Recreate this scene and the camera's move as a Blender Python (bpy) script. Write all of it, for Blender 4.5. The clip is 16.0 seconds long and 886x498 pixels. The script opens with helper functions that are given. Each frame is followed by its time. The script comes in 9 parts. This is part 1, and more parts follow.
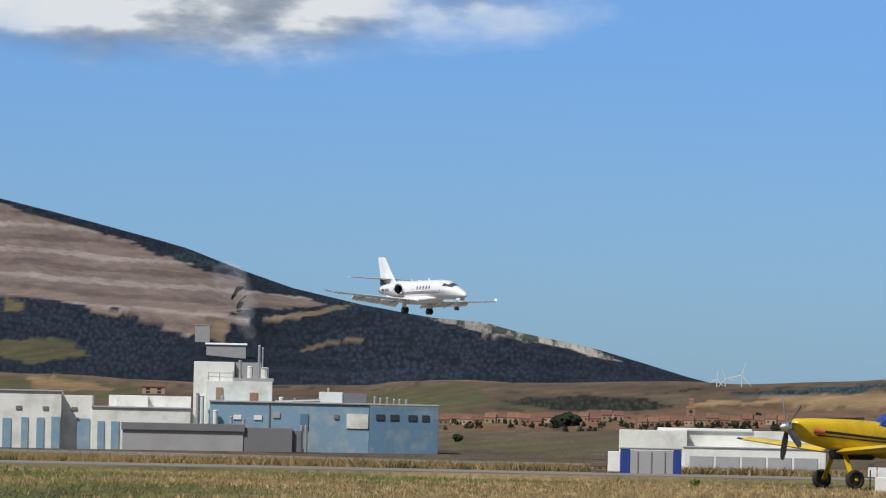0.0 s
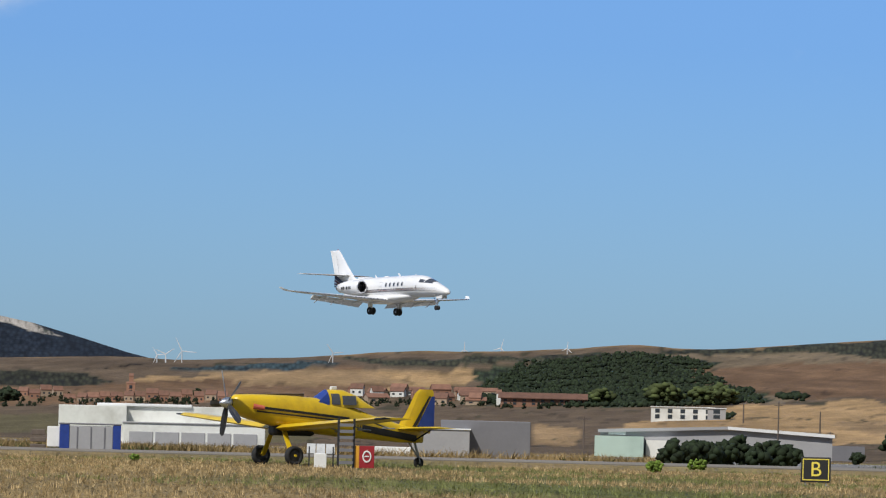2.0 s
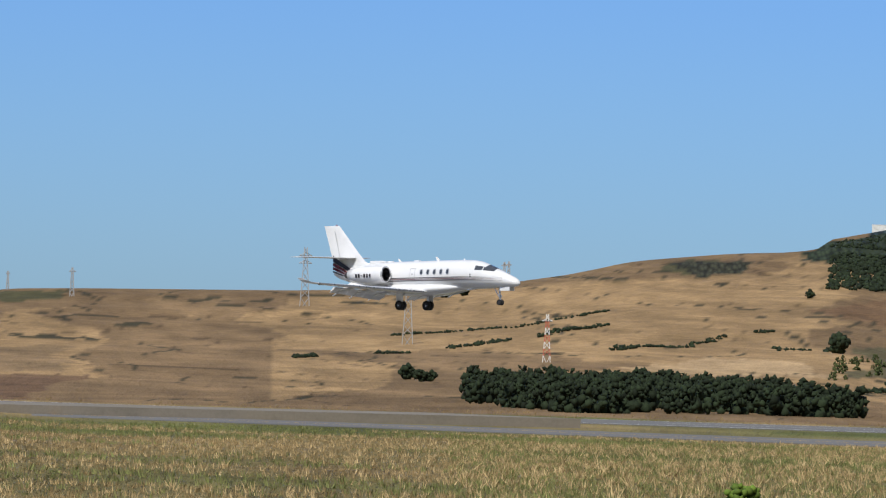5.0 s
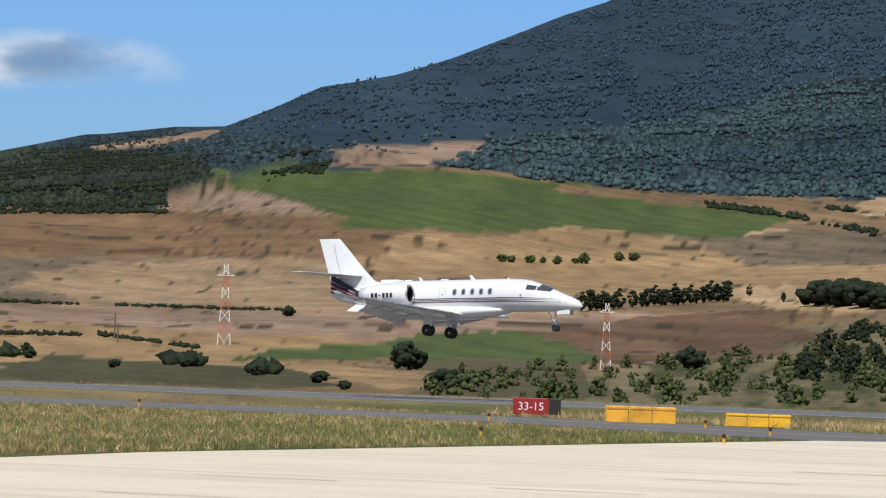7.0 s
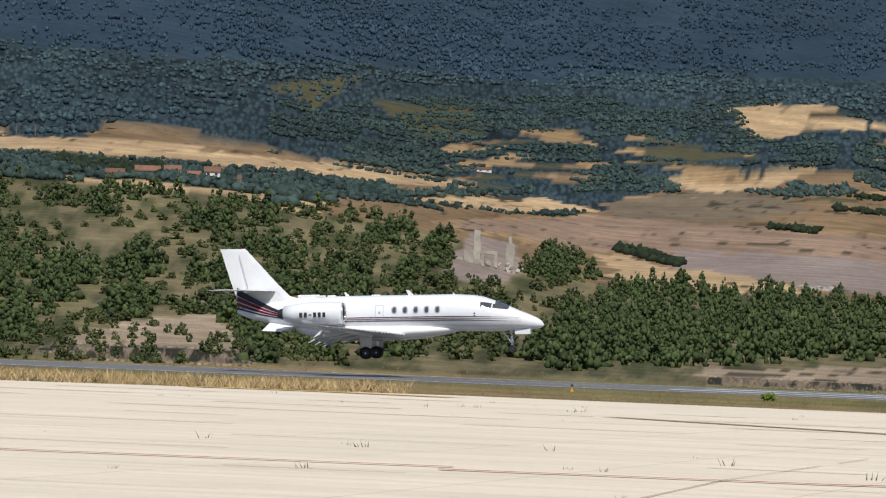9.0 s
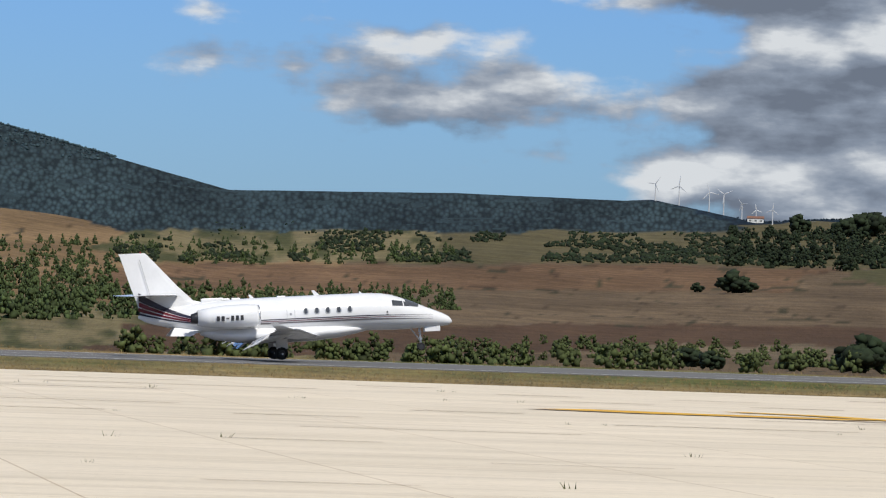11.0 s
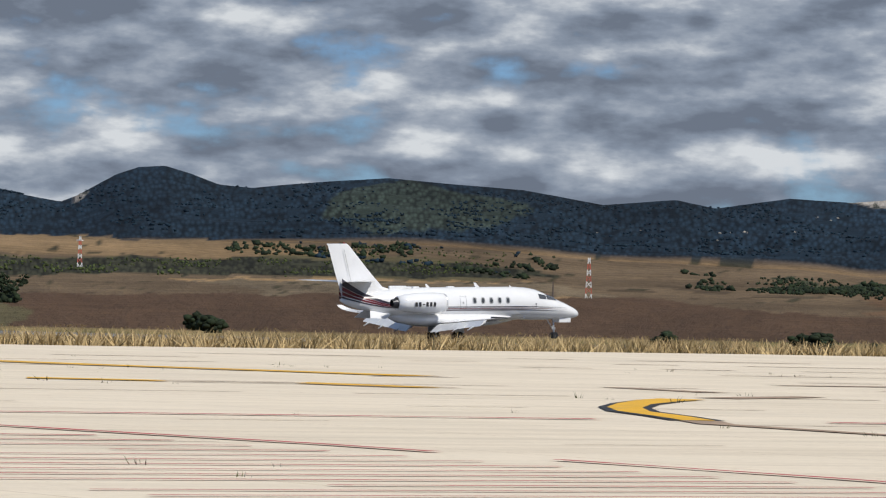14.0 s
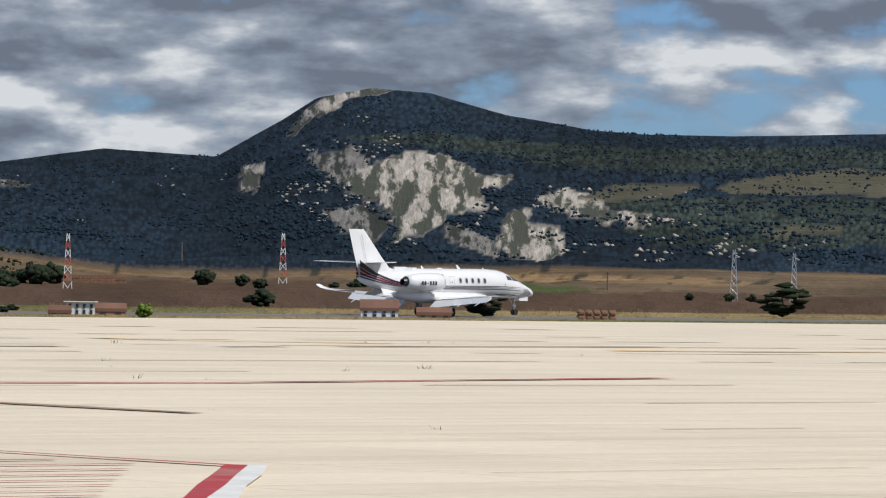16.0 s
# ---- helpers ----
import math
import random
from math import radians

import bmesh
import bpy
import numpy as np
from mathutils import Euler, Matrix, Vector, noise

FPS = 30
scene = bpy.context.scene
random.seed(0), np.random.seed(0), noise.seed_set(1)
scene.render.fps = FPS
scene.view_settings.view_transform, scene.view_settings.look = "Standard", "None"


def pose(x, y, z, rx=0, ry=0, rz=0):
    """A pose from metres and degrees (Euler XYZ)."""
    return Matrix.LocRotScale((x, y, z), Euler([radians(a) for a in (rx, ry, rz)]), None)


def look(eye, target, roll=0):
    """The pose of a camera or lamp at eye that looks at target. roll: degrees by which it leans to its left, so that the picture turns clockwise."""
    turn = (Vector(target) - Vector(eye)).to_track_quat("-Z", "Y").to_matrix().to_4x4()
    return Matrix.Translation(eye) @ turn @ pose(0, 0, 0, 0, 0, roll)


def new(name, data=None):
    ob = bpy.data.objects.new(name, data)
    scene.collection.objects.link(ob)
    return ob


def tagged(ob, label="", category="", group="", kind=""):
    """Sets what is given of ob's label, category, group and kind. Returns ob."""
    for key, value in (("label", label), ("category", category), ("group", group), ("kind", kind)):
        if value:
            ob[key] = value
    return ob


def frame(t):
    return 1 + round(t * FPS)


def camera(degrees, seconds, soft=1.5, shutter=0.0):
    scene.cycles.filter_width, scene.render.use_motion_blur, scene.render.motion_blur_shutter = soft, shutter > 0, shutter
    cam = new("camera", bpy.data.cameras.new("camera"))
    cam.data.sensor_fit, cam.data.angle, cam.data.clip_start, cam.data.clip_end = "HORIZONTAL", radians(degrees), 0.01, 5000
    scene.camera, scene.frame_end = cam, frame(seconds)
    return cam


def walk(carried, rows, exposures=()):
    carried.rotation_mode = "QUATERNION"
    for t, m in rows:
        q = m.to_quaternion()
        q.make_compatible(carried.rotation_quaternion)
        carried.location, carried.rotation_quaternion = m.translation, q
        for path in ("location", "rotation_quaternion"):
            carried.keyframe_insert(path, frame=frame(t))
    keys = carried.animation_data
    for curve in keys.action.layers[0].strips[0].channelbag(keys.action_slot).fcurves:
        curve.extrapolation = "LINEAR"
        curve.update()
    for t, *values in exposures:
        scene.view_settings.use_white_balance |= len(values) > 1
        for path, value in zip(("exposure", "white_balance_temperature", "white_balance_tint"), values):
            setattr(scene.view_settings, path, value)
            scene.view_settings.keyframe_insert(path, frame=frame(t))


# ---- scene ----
EYE = (0.0, 0.0, 2.2)


def aim(az, el, roll=0):
    """Camera pose at the standing point: bearing clockwise from +y, elevation, roll, in degrees."""
    a, e = radians(az), radians(el)
    way = Vector((math.sin(a) * math.cos(e), math.cos(a) * math.cos(e), math.sin(e)))
    return look(EYE, Vector(EYE) + way * 100, roll)


cam = camera(9.244, 16.0, soft=1.2)
walk(cam, [(0.0, aim(-58.662, 2.017, 1.20)),
           (0.5, aim(-57.277, 1.997, 1.25)),
           (1.0, aim(-55.780, 1.969, 1.31)),
           (1.5, aim(-54.359, 1.936, 1.40)),
           (2.0, aim(-52.816, 1.897, 1.47)),
           (2.5, aim(-51.069, 1.809, 1.46)),
           (3.0, aim(-49.284, 1.702, 1.46)),
           (3.2, aim(-48.633, 1.658, 1.47)),
           (5.3, aim(-38.296, 1.428, 1.59)),
           (5.5, aim(-37.053, 1.417, 1.63)),
           (6.0, aim(-34.149, 1.373, 1.71)),
           (6.5, aim(-31.115, 1.302, 1.85)),
           (7.0, aim(-27.517, 1.218, 1.91)),
           (7.5, aim(-23.379, 1.109, 2.04)),
           (8.0, aim(-19.268, 1.039, 2.11)),
           (8.5, aim(-15.225, 1.004, 2.16)),
           (9.0, aim(-10.691, 0.971, 2.23)),
           (9.5, aim(-6.100, 0.927, 2.18)),
           (9.7, aim(-4.289, 0.911, 2.16)),
           (11.9, aim(14.585, 0.655, 1.80)),
           (12.0, aim(15.117, 0.647, 1.79)),
           (12.5, aim(19.242, 0.653, 1.71)),
           (13.0, aim(22.885, 0.649, 1.57)),
           (13.5, aim(26.014, 0.623, 1.49)),
           (14.0, aim(29.043, 0.589, 1.33)),
           (14.5, aim(32.041, 0.561, 1.23)),
           (15.0, aim(35.063, 0.503, 1.09)),
           (15.5, aim(37.736, 0.418, 0.99)),
           (16.0, aim(40.063, 0.361, 0.89))],
     exposures=[(0, 0.0), (9.7, 0.0), (11.8, -0.12), (16, -0.1)])

# ---------------------------------------------------------------- light
SUN_EL, SUN_AZ = 50.0, 164.0      # bearing clockwise from +y: behind the camera, a little to the right
sun = new("sun", bpy.data.lights.new("sun", "SUN"))
sun.data.energy, sun.data.angle, sun.data.color = 4.3, radians(0.5), (1.0, 0.955, 0.88)
_a, _e = radians(SUN_AZ), radians(SUN_EL)
_s = Vector((math.sin(_a) * math.cos(_e), math.cos(_a) * math.cos(_e), math.sin(_e)))
sun.matrix_world = look(_s * 500, (0, 0, 0))

world = bpy.data.worlds.new("sky")
scene.world = world
world.use_nodes = True


class Nodes:
    """Short hand for a node tree."""

    def __init__(self, tree):
        self.tree = tree
        tree.nodes.clear()

    def __call__(self, kind, values=(), **props):
        n = self.tree.nodes.new("ShaderNode" + kind)
        if "operation" in props:
            n.operation = props["operation"]
        if "use_clamp" in props:
            n.use_clamp = props["use_clamp"]
        if "data_type" in props:
            n.data_type = props["data_type"]
        if "blend_type" in props:
            n.blend_type = props["blend_type"]
        if "interpolation_type" in props:
            n.interpolation_type = props["interpolation_type"]
        if "bands_direction" in props:
            n.bands_direction = props["bands_direction"]
        if "attribute_name" in props:
            n.attribute_name = props["attribute_name"]
        if "sky_type" in props:
            n.sky_type = props["sky_type"]
        if "offset" in props:
            n.offset = props["offset"]
        for k, v in dict(values).items():
            if isinstance(v, bpy.types.NodeSocket):
                self.tree.links.new(v, n.inputs[k])
            else:
                n.inputs[k].default_value = v
        return n

    def math(self, op, a, b=0.0, clamp=False):
        return self("Math", {0: a, 1: b}, operation=op, use_clamp=clamp).outputs[0]

    def ramp(self, fac, *stops):
        n = self("ValToRGB", {0: fac})
        el = n.color_ramp.elements
        while len(el) < len(stops):
            el.new(0.5)
        for e, (p, c) in zip(el, stops):
            e.position, e.color = p, (*c, 1)
        return n.outputs[0]

    def mix(self, fac, a, b, blend="MIX"):
        n = self("Mix", data_type="RGBA", blend_type=blend)
        for i, v in ((0, fac), (6, a), (7, b)):
            if isinstance(v, bpy.types.NodeSocket):
                self.tree.links.new(v, n.inputs[i])
            else:
                n.inputs[i].default_value = v if i == 0 else (*v, 1)
        return n.outputs[2]

    def noise(self, vec, scale, detail=4, rough=0.55, out=0):
        v = {"Scale": scale, "Detail": detail, "Roughness": rough}
        if vec is not None:
            v["Vector"] = vec
        return self("TexNoise", v).outputs[out]


def build_sky():
    n = Nodes(world.node_tree)
    tc = n("TexCoord").outputs["Generated"]
    sep = n("SeparateXYZ", {0: tc})
    x, y, z = sep.outputs
    skyt = n("TexSky", sky_type="NISHITA")
    skyt.sun_disc = False
    skyt.sun_elevation, skyt.sun_rotation = radians(SUN_EL), radians(SUN_AZ)
    skyt.altitude, skyt.air_density, skyt.dust_density, skyt.ozone_density = 450, 1.15, 0.6, 1.6
    # cloud cover: thin to the west, a broken deck to the east
    def at(up):
        return n("CombineXYZ", {0: n.math("MULTIPLY", x, 14.0), 1: n.math("MULTIPLY", y, 14.0), 2: n.math("ADD", n.math("MULTIPLY", z, 40.0), up)}).outputs[0]

    low = at(0.0)
    even = n("VectorMath", {0: tc, "Scale": 26.0}, operation="SCALE").outputs[0]
    curl = n.noise(even, 2.2, 7, 0.55)
    big = n.noise(low, 1.1, 4, 0.5)
    puff = n.noise(low, 2.5, 7, 0.52)
    shape = n.math("ADD", n.math("ADD", n.math("MULTIPLY", big, 0.46), n.math("MULTIPLY", puff, 0.34)), n.math("MULTIPLY", curl, 0.20))
    east = n("MapRange", {0: x, 1: 0.02, 2: 0.20, 3: -0.19, 4: 0.148}).outputs[0]
    high = n("MapRange", {0: z, 1: 0.03, 2: 0.07, 3: -0.015, 4: 0.11}).outputs[0]
    bank = n.math("MULTIPLY", n("MapRange", {0: z, 1: 0.062, 2: 0.080, 3: 0.0, 4: 0.42}).outputs[0], n("MapRange", {0: x, 1: -0.825, 2: -0.87}).outputs[0])
    west = n.math("ADD", n("MapRange", {0: x, 1: -0.75, 2: -0.88, 3: 0.0, 4: 0.04}).outputs[0], bank)
    # small fair-weather clouds over the low hills
    for az, el, flat_, r0, r1, gain in ((-32.45, 3.02, 5.8, 0.004, 0.066, 0.42), (-34.25, 3.05, 2.6, 0.002, 0.018, 0.20), (-32.6, 2.32, 7.0, 0.0, 0.030, 0.20), (-36.6, 2.05, 5.0, 0.0, 0.014, 0.15), (-29.0, 3.0, 5.0, 0.0, 0.014, 0.10)):
        a, e = radians(az), radians(el)
        off = n("VectorMath", {0: tc, 1: (math.sin(a) * math.cos(e), math.cos(a) * math.cos(e), math.sin(e))}, operation="SUBTRACT").outputs[0]
        off = n("VectorMath", {0: off, 1: (1.0, 1.0, flat_)}, operation="MULTIPLY").outputs[0]
        dist = n("VectorMath", {0: off}, operation="LENGTH").outputs["Value"]
        west = n.math("ADD", west, n("MapRange", {0: dist, 1: r0, 2: r1, 3: gain, 4: 0.0}, interpolation_type="SMOOTHSTEP").outputs[0])
    cover = n.math("ADD", n.math("ADD", shape, east), n.math("ADD", west, high))
    edge = n("MapRange", {0: x, 1: -0.3, 2: 0.1, 3: 0.82, 4: 0.625}).outputs[0]
    mask = n("MapRange", {0: cover, 1: 0.55, 2: edge}, interpolation_type="SMOOTHSTEP").outputs[0]
    # tops catch the light, bases are grey
    lift = n.math("SUBTRACT", puff, n.noise(at(0.22), 2.5, 7, 0.52))
    lit = n.math("ADD", n.math("MULTIPLY", n.noise(at(0.35), 1.7, 4, 0.5), 0.66), n.math("MULTIPLY", curl, 0.34))
    lit = n.math("ADD", n.math("ADD", n.math("MULTIPLY", lit, 0.85), 0.055), n.math("MULTIPLY", lift, 1.1))
    lit = n.math("ADD", lit, n("MapRange", {0: x, 1: -0.3, 2: 0.1, 3: 0.15, 4: 0.0}).outputs[0])
    lit = n.math("SUBTRACT", lit, n("MapRange", {0: n.math("MULTIPLY", z, n("MapRange", {0: x, 1: 0.1, 2: 0.25}).outputs[0]), 1: 0.045, 2: 0.075, 3: 0.0, 4: 0.09}).outputs[0])
    cloud = n.ramp(lit, (0.34, (1.5, 1.8, 2.35)), (0.47, (2.35, 2.8, 3.55)), (0.56, (3.4, 3.85, 4.55)), (0.70, (6.6, 6.9, 7.2)))
    # dry, clear air: a deeper blue low down than the model gives
    deep = n.ramp(z, (0.0, (0.36, 0.60, 1.08)), (0.07, (0.31, 0.54, 1.08)), (0.5, (0.8, 0.9, 1.0)))
    blue = n.mix(1.0, skyt.outputs[0], deep, "MULTIPLY")
    col = n.mix(mask, blue, cloud)
    bg = n("Background", {"Color": col, "Strength": 0.108})
    out = n("OutputWorld")
    n.tree.links.new(bg.outputs[0], out.inputs[0])


build_sky()


# ---------------------------------------------------------------- materials
def material(name, colour, rough=0.6, metal=0.0, var=0.12, scale=3.0, fine=40.0, bump=0.0, second=None, spec=0.5, coat=0.0, obvar=0.0):
    """A surface with stains at one scale and grain at another; second: colour of the stains."""
    m = bpy.data.materials.new(name)
    m.use_nodes = True
    n = Nodes(m.node_tree)
    co = n("TexCoord").outputs["Object"]
    a = n.noise(co, scale, 4, 0.6)
    b = n.noise(co, fine, 3, 0.6)
    dark = tuple(c * (1 - var) for c in colour) if second is None else second
    light = tuple(min(1.0, c * (1 + var * 0.7)) for c in colour)
    base = n.ramp(a, (0.32, dark), (0.52, colour), (0.75, light))
    base = n.mix(min(0.9, var * 1.5), base, n.ramp(b, (0.3, (0.55, 0.55, 0.55)), (0.7, (1, 1, 1))), "MULTIPLY")
    if obvar:
        r = n("ObjectInfo").outputs["Random"]
        isl = n("NewGeometry").outputs["Random Per Island"]
        k = n("MapRange", {0: n.math("FRACT", n.math("ADD", r, isl)), 3: 1 - obvar, 4: 1 + obvar}).outputs[0]
        base = n("VectorMath", {0: base, "Scale": k}, operation="SCALE").outputs[0]
    p = n("BsdfPrincipled", {"Base Color": base, "Metallic": metal, "Specular IOR Level": spec, "Coat Weight": coat,
                             "Roughness": n("MapRange", {0: a, 3: max(0, rough - 0.08), 4: min(1, rough + 0.08)}).outputs[0]})
    if bump:
        bn = n("Bump", {"Strength": min(1, bump), "Distance": 0.03, "Height": b})
        n.tree.links.new(bn.outputs[0], p.inputs["Normal"])
    o = n("OutputMaterial")
    n.tree.links.new(p.outputs[0], o.inputs[0])
    return m


M = {
    "white_paint": material("white_paint", (0.75, 0.755, 0.765), 0.22, var=0.05, coat=0.4, scale=0.8, fine=9),
    "wing_grey": material("wing_grey", (0.62, 0.63, 0.64), 0.35, var=0.06),
    "bare_metal": material("bare_metal", (0.62, 0.63, 0.65), 0.28, 0.9, var=0.1),
    "dark_metal": material("dark_metal", (0.06, 0.06, 0.065), 0.4, 0.6, var=0.2),
    "rubber": material("rubber", (0.018, 0.018, 0.018), 0.85, var=0.3),
    "navy": material("navy", (0.022, 0.018, 0.035), 0.3, var=0.1),
    "maroon": material("maroon", (0.13, 0.006, 0.016), 0.3, var=0.1),
    "silver_stripe": material("silver_stripe", (0.13, 0.12, 0.13), 0.35, var=0.08),
    "cabin_glass": material("cabin_glass", (0.07, 0.075, 0.085), 0.08, var=0.2, coat=0.6),
    "window_frame": material("window_frame", (0.42, 0.43, 0.44), 0.35, 0.4, var=0.08),
    "yellow_paint": material("yellow_paint", (0.66, 0.45, 0.012), 0.35, var=0.12, second=(0.50, 0.33, 0.015), scale=0.9, coat=0.2),
    "blue_paint": material("blue_paint", (0.02, 0.05, 0.25), 0.4, var=0.15),
    "black_paint": material("black_paint", (0.015, 0.015, 0.018), 0.5, var=0.2),
    "steel": material("steel", (0.36, 0.37, 0.38), 0.5, 0.5, var=0.2),
    "sign_red": material("sign_red", (0.30, 0.015, 0.022), 0.5, var=0.1),
    "sign_white": material("sign_white", (0.75, 0.75, 0.73), 0.5, var=0.06),
    "sign_yellow": material("sign_yellow", (0.80, 0.66, 0.10), 0.5, var=0.06),
    "sign_black": material("sign_black", (0.02, 0.02, 0.02), 0.5, var=0.1),
    "orange_block": material("orange_block", (0.72, 0.36, 0.03), 0.55, var=0.15, second=(0.5, 0.25, 0.03), scale=2, obvar=0.12),
    "white_wall": material("white_wall", (0.72, 0.73, 0.70), 0.7, var=0.08, second=(0.52, 0.52, 0.48), scale=0.25, fine=3),
    "grey_wall": material("grey_wall", (0.34, 0.34, 0.35), 0.7, var=0.1, scale=0.3, fine=4),
    "dark_wall": material("dark_wall", (0.17, 0.17, 0.185), 0.6, var=0.1, scale=0.3, fine=4),
    # darker blue, also used to paint the factory's shaded right side
    "blue_wall": material("blue_wall", (0.10, 0.19, 0.29), 0.6, var=0.16, second=(0.20, 0.27, 0.32), scale=0.35, fine=3),
    "blue_pale": material("blue_pale", (0.19, 0.31, 0.42), 0.6, var=0.1, second=(0.30, 0.37, 0.42), scale=0.4, fine=3),
    "white_roof": material("white_roof", (0.74, 0.75, 0.75), 0.5, var=0.06, scale=0.4),
    "green_roof": material("green_roof", (0.42, 0.55, 0.50), 0.6, var=0.1, scale=0.4),
    "tile_roof": material("tile_roof", (0.19, 0.095, 0.062), 0.8, var=0.25, scale=0.6, obvar=0.25),
    "cream_wall": material("cream_wall", (0.36, 0.27, 0.19), 0.8, var=0.1, obvar=0.2),
    "brick_wall": material("brick_wall", (0.32, 0.17, 0.11), 0.85, var=0.2, obvar=0.2),
    "glass_dark": material("glass_dark", (0.04, 0.05, 0.06), 0.15, var=0.2),
    "pylon_white": material("pylon_white", (0.70, 0.70, 0.68), 0.5, var=0.08),
    "pylon_red": material("pylon_red", (0.45, 0.10, 0.06), 0.5, var=0.1),
    "galvanised": material("galvanised", (0.42, 0.43, 0.44), 0.5, 0.5, var=0.15),
    "turbine_white": material("turbine_white", (0.55, 0.56, 0.57), 0.4, var=0.03),
    "post_wood": material("post_wood", (0.13, 0.10, 0.08), 0.8, var=0.25),
    "bark": material("bark", (0.10, 0.075, 0.05), 0.9, var=0.3),
    "leaf_oak": material("leaf_oak", (0.066, 0.084, 0.028), 0.8, var=0.35, scale=0.5, fine=4, obvar=0.4, spec=0.2),
    "leaf_pine": material("leaf_pine", (0.058, 0.082, 0.028), 0.8, var=0.35, scale=0.5, fine=4, obvar=0.4, spec=0.2),
    "leaf_dark": material("leaf_dark", (0.020, 0.031, 0.014), 0.85, var=0.35, scale=0.5, fine=4, obvar=0.4, spec=0.2),
    # far foliage: the blue in these base colours stands in for distance haze
    "leaf_far_hazed": material("leaf_far_hazed", (0.054, 0.086, 0.096), 0.9, var=0.4, scale=0.005, fine=2, obvar=0.35, second=(0.034, 0.057, 0.074), spec=0.1),
    "leaf_blue_hazed": material("leaf_blue_hazed", (0.018, 0.034, 0.049), 0.9, var=0.4, scale=0.005, fine=2, obvar=0.3, second=(0.013, 0.026, 0.042), spec=0.1),
    "leaf_conifer_hazed": material("leaf_conifer_hazed", (0.040, 0.068, 0.096), 0.9, var=0.4, scale=0.006, fine=2, obvar=0.3, second=(0.027, 0.049, 0.073), spec=0.1),
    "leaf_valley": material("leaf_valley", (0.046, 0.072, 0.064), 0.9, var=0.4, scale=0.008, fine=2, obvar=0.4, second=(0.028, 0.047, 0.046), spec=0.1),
    "leaf_bright": material("leaf_bright", (0.13, 0.20, 0.03), 0.8, var=0.3, scale=2, fine=9, obvar=0.35, spec=0.2),
    "weed": material("weed", (0.12, 0.12, 0.06), 0.9, var=0.3, obvar=0.4, spec=0.2),
    "straw": material("straw", (0.50, 0.37, 0.19), 0.9, var=0.25, scale=1.0, fine=8, obvar=0.35, spec=0.2),
    "grass_dry": material("grass_dry", (0.30, 0.215, 0.10), 0.9, var=0.3, scale=0.15, fine=5, obvar=0.4, spec=0.2),
    "grass_green": material("grass_green", (0.20, 0.215, 0.075), 0.9, var=0.3, scale=0.15, fine=5, obvar=0.4, spec=0.2),
    "bale": material("bale", (0.22, 0.12, 0.07), 0.95, var=0.3, scale=1.5, fine=6),
    "limestone": material("limestone", (0.40, 0.36, 0.30), 0.9, var=0.3, scale=0.2, fine=1.5, bump=0.5),
    "concrete_block": material("concrete_block", (0.55, 0.54, 0.52), 0.8, var=0.12, scale=1.5),
    "line_yellow": material("line_yellow", (0.80, 0.44, 0.02), 0.7, var=0.2, second=(0.62, 0.36, 0.06), scale=1.2, fine=9),
    "line_red": material("line_red", (0.42, 0.04, 0.05), 0.75, var=0.2, second=(0.45, 0.20, 0.17), scale=0.6, fine=9),
    "line_white": material("line_white", (0.74, 0.73, 0.70), 0.7, var=0.15, scale=1.2, fine=9),
    "joint": material("joint", (0.38, 0.27, 0.19), 0.9, var=0.3, scale=0.8, fine=8),
    "fabric_red": material("fabric_red", (0.62, 0.07, 0.06), 0.75, var=0.12),
    "fabric_white": material("fabric_white", (0.78, 0.74, 0.72), 0.75, var=0.06),
    "smoke": material("smoke", (0.8, 0.82, 0.86), 1.0, var=0.05, spec=0.0),
}


def smoke_material():
    """Thin smoke: mostly see-through."""
    n = Nodes(M["smoke"].node_tree)
    co = n("TexCoord").outputs["Object"]
    f = n.ramp(n.noise(co, 0.16, 5, 0.6), (0.42, (0, 0, 0)), (0.8, (0.10, 0.10, 0.10)))
    mixer = n("MixShader", {0: f, 1: n("BsdfTransparent").outputs[0], 2: n("BsdfDiffuse", {"Color": (0.75, 0.78, 0.84, 1)}).outputs[0]})
    o = n("OutputMaterial")
    n.tree.links.new(mixer.outputs[0], o.inputs[0])


smoke_material()


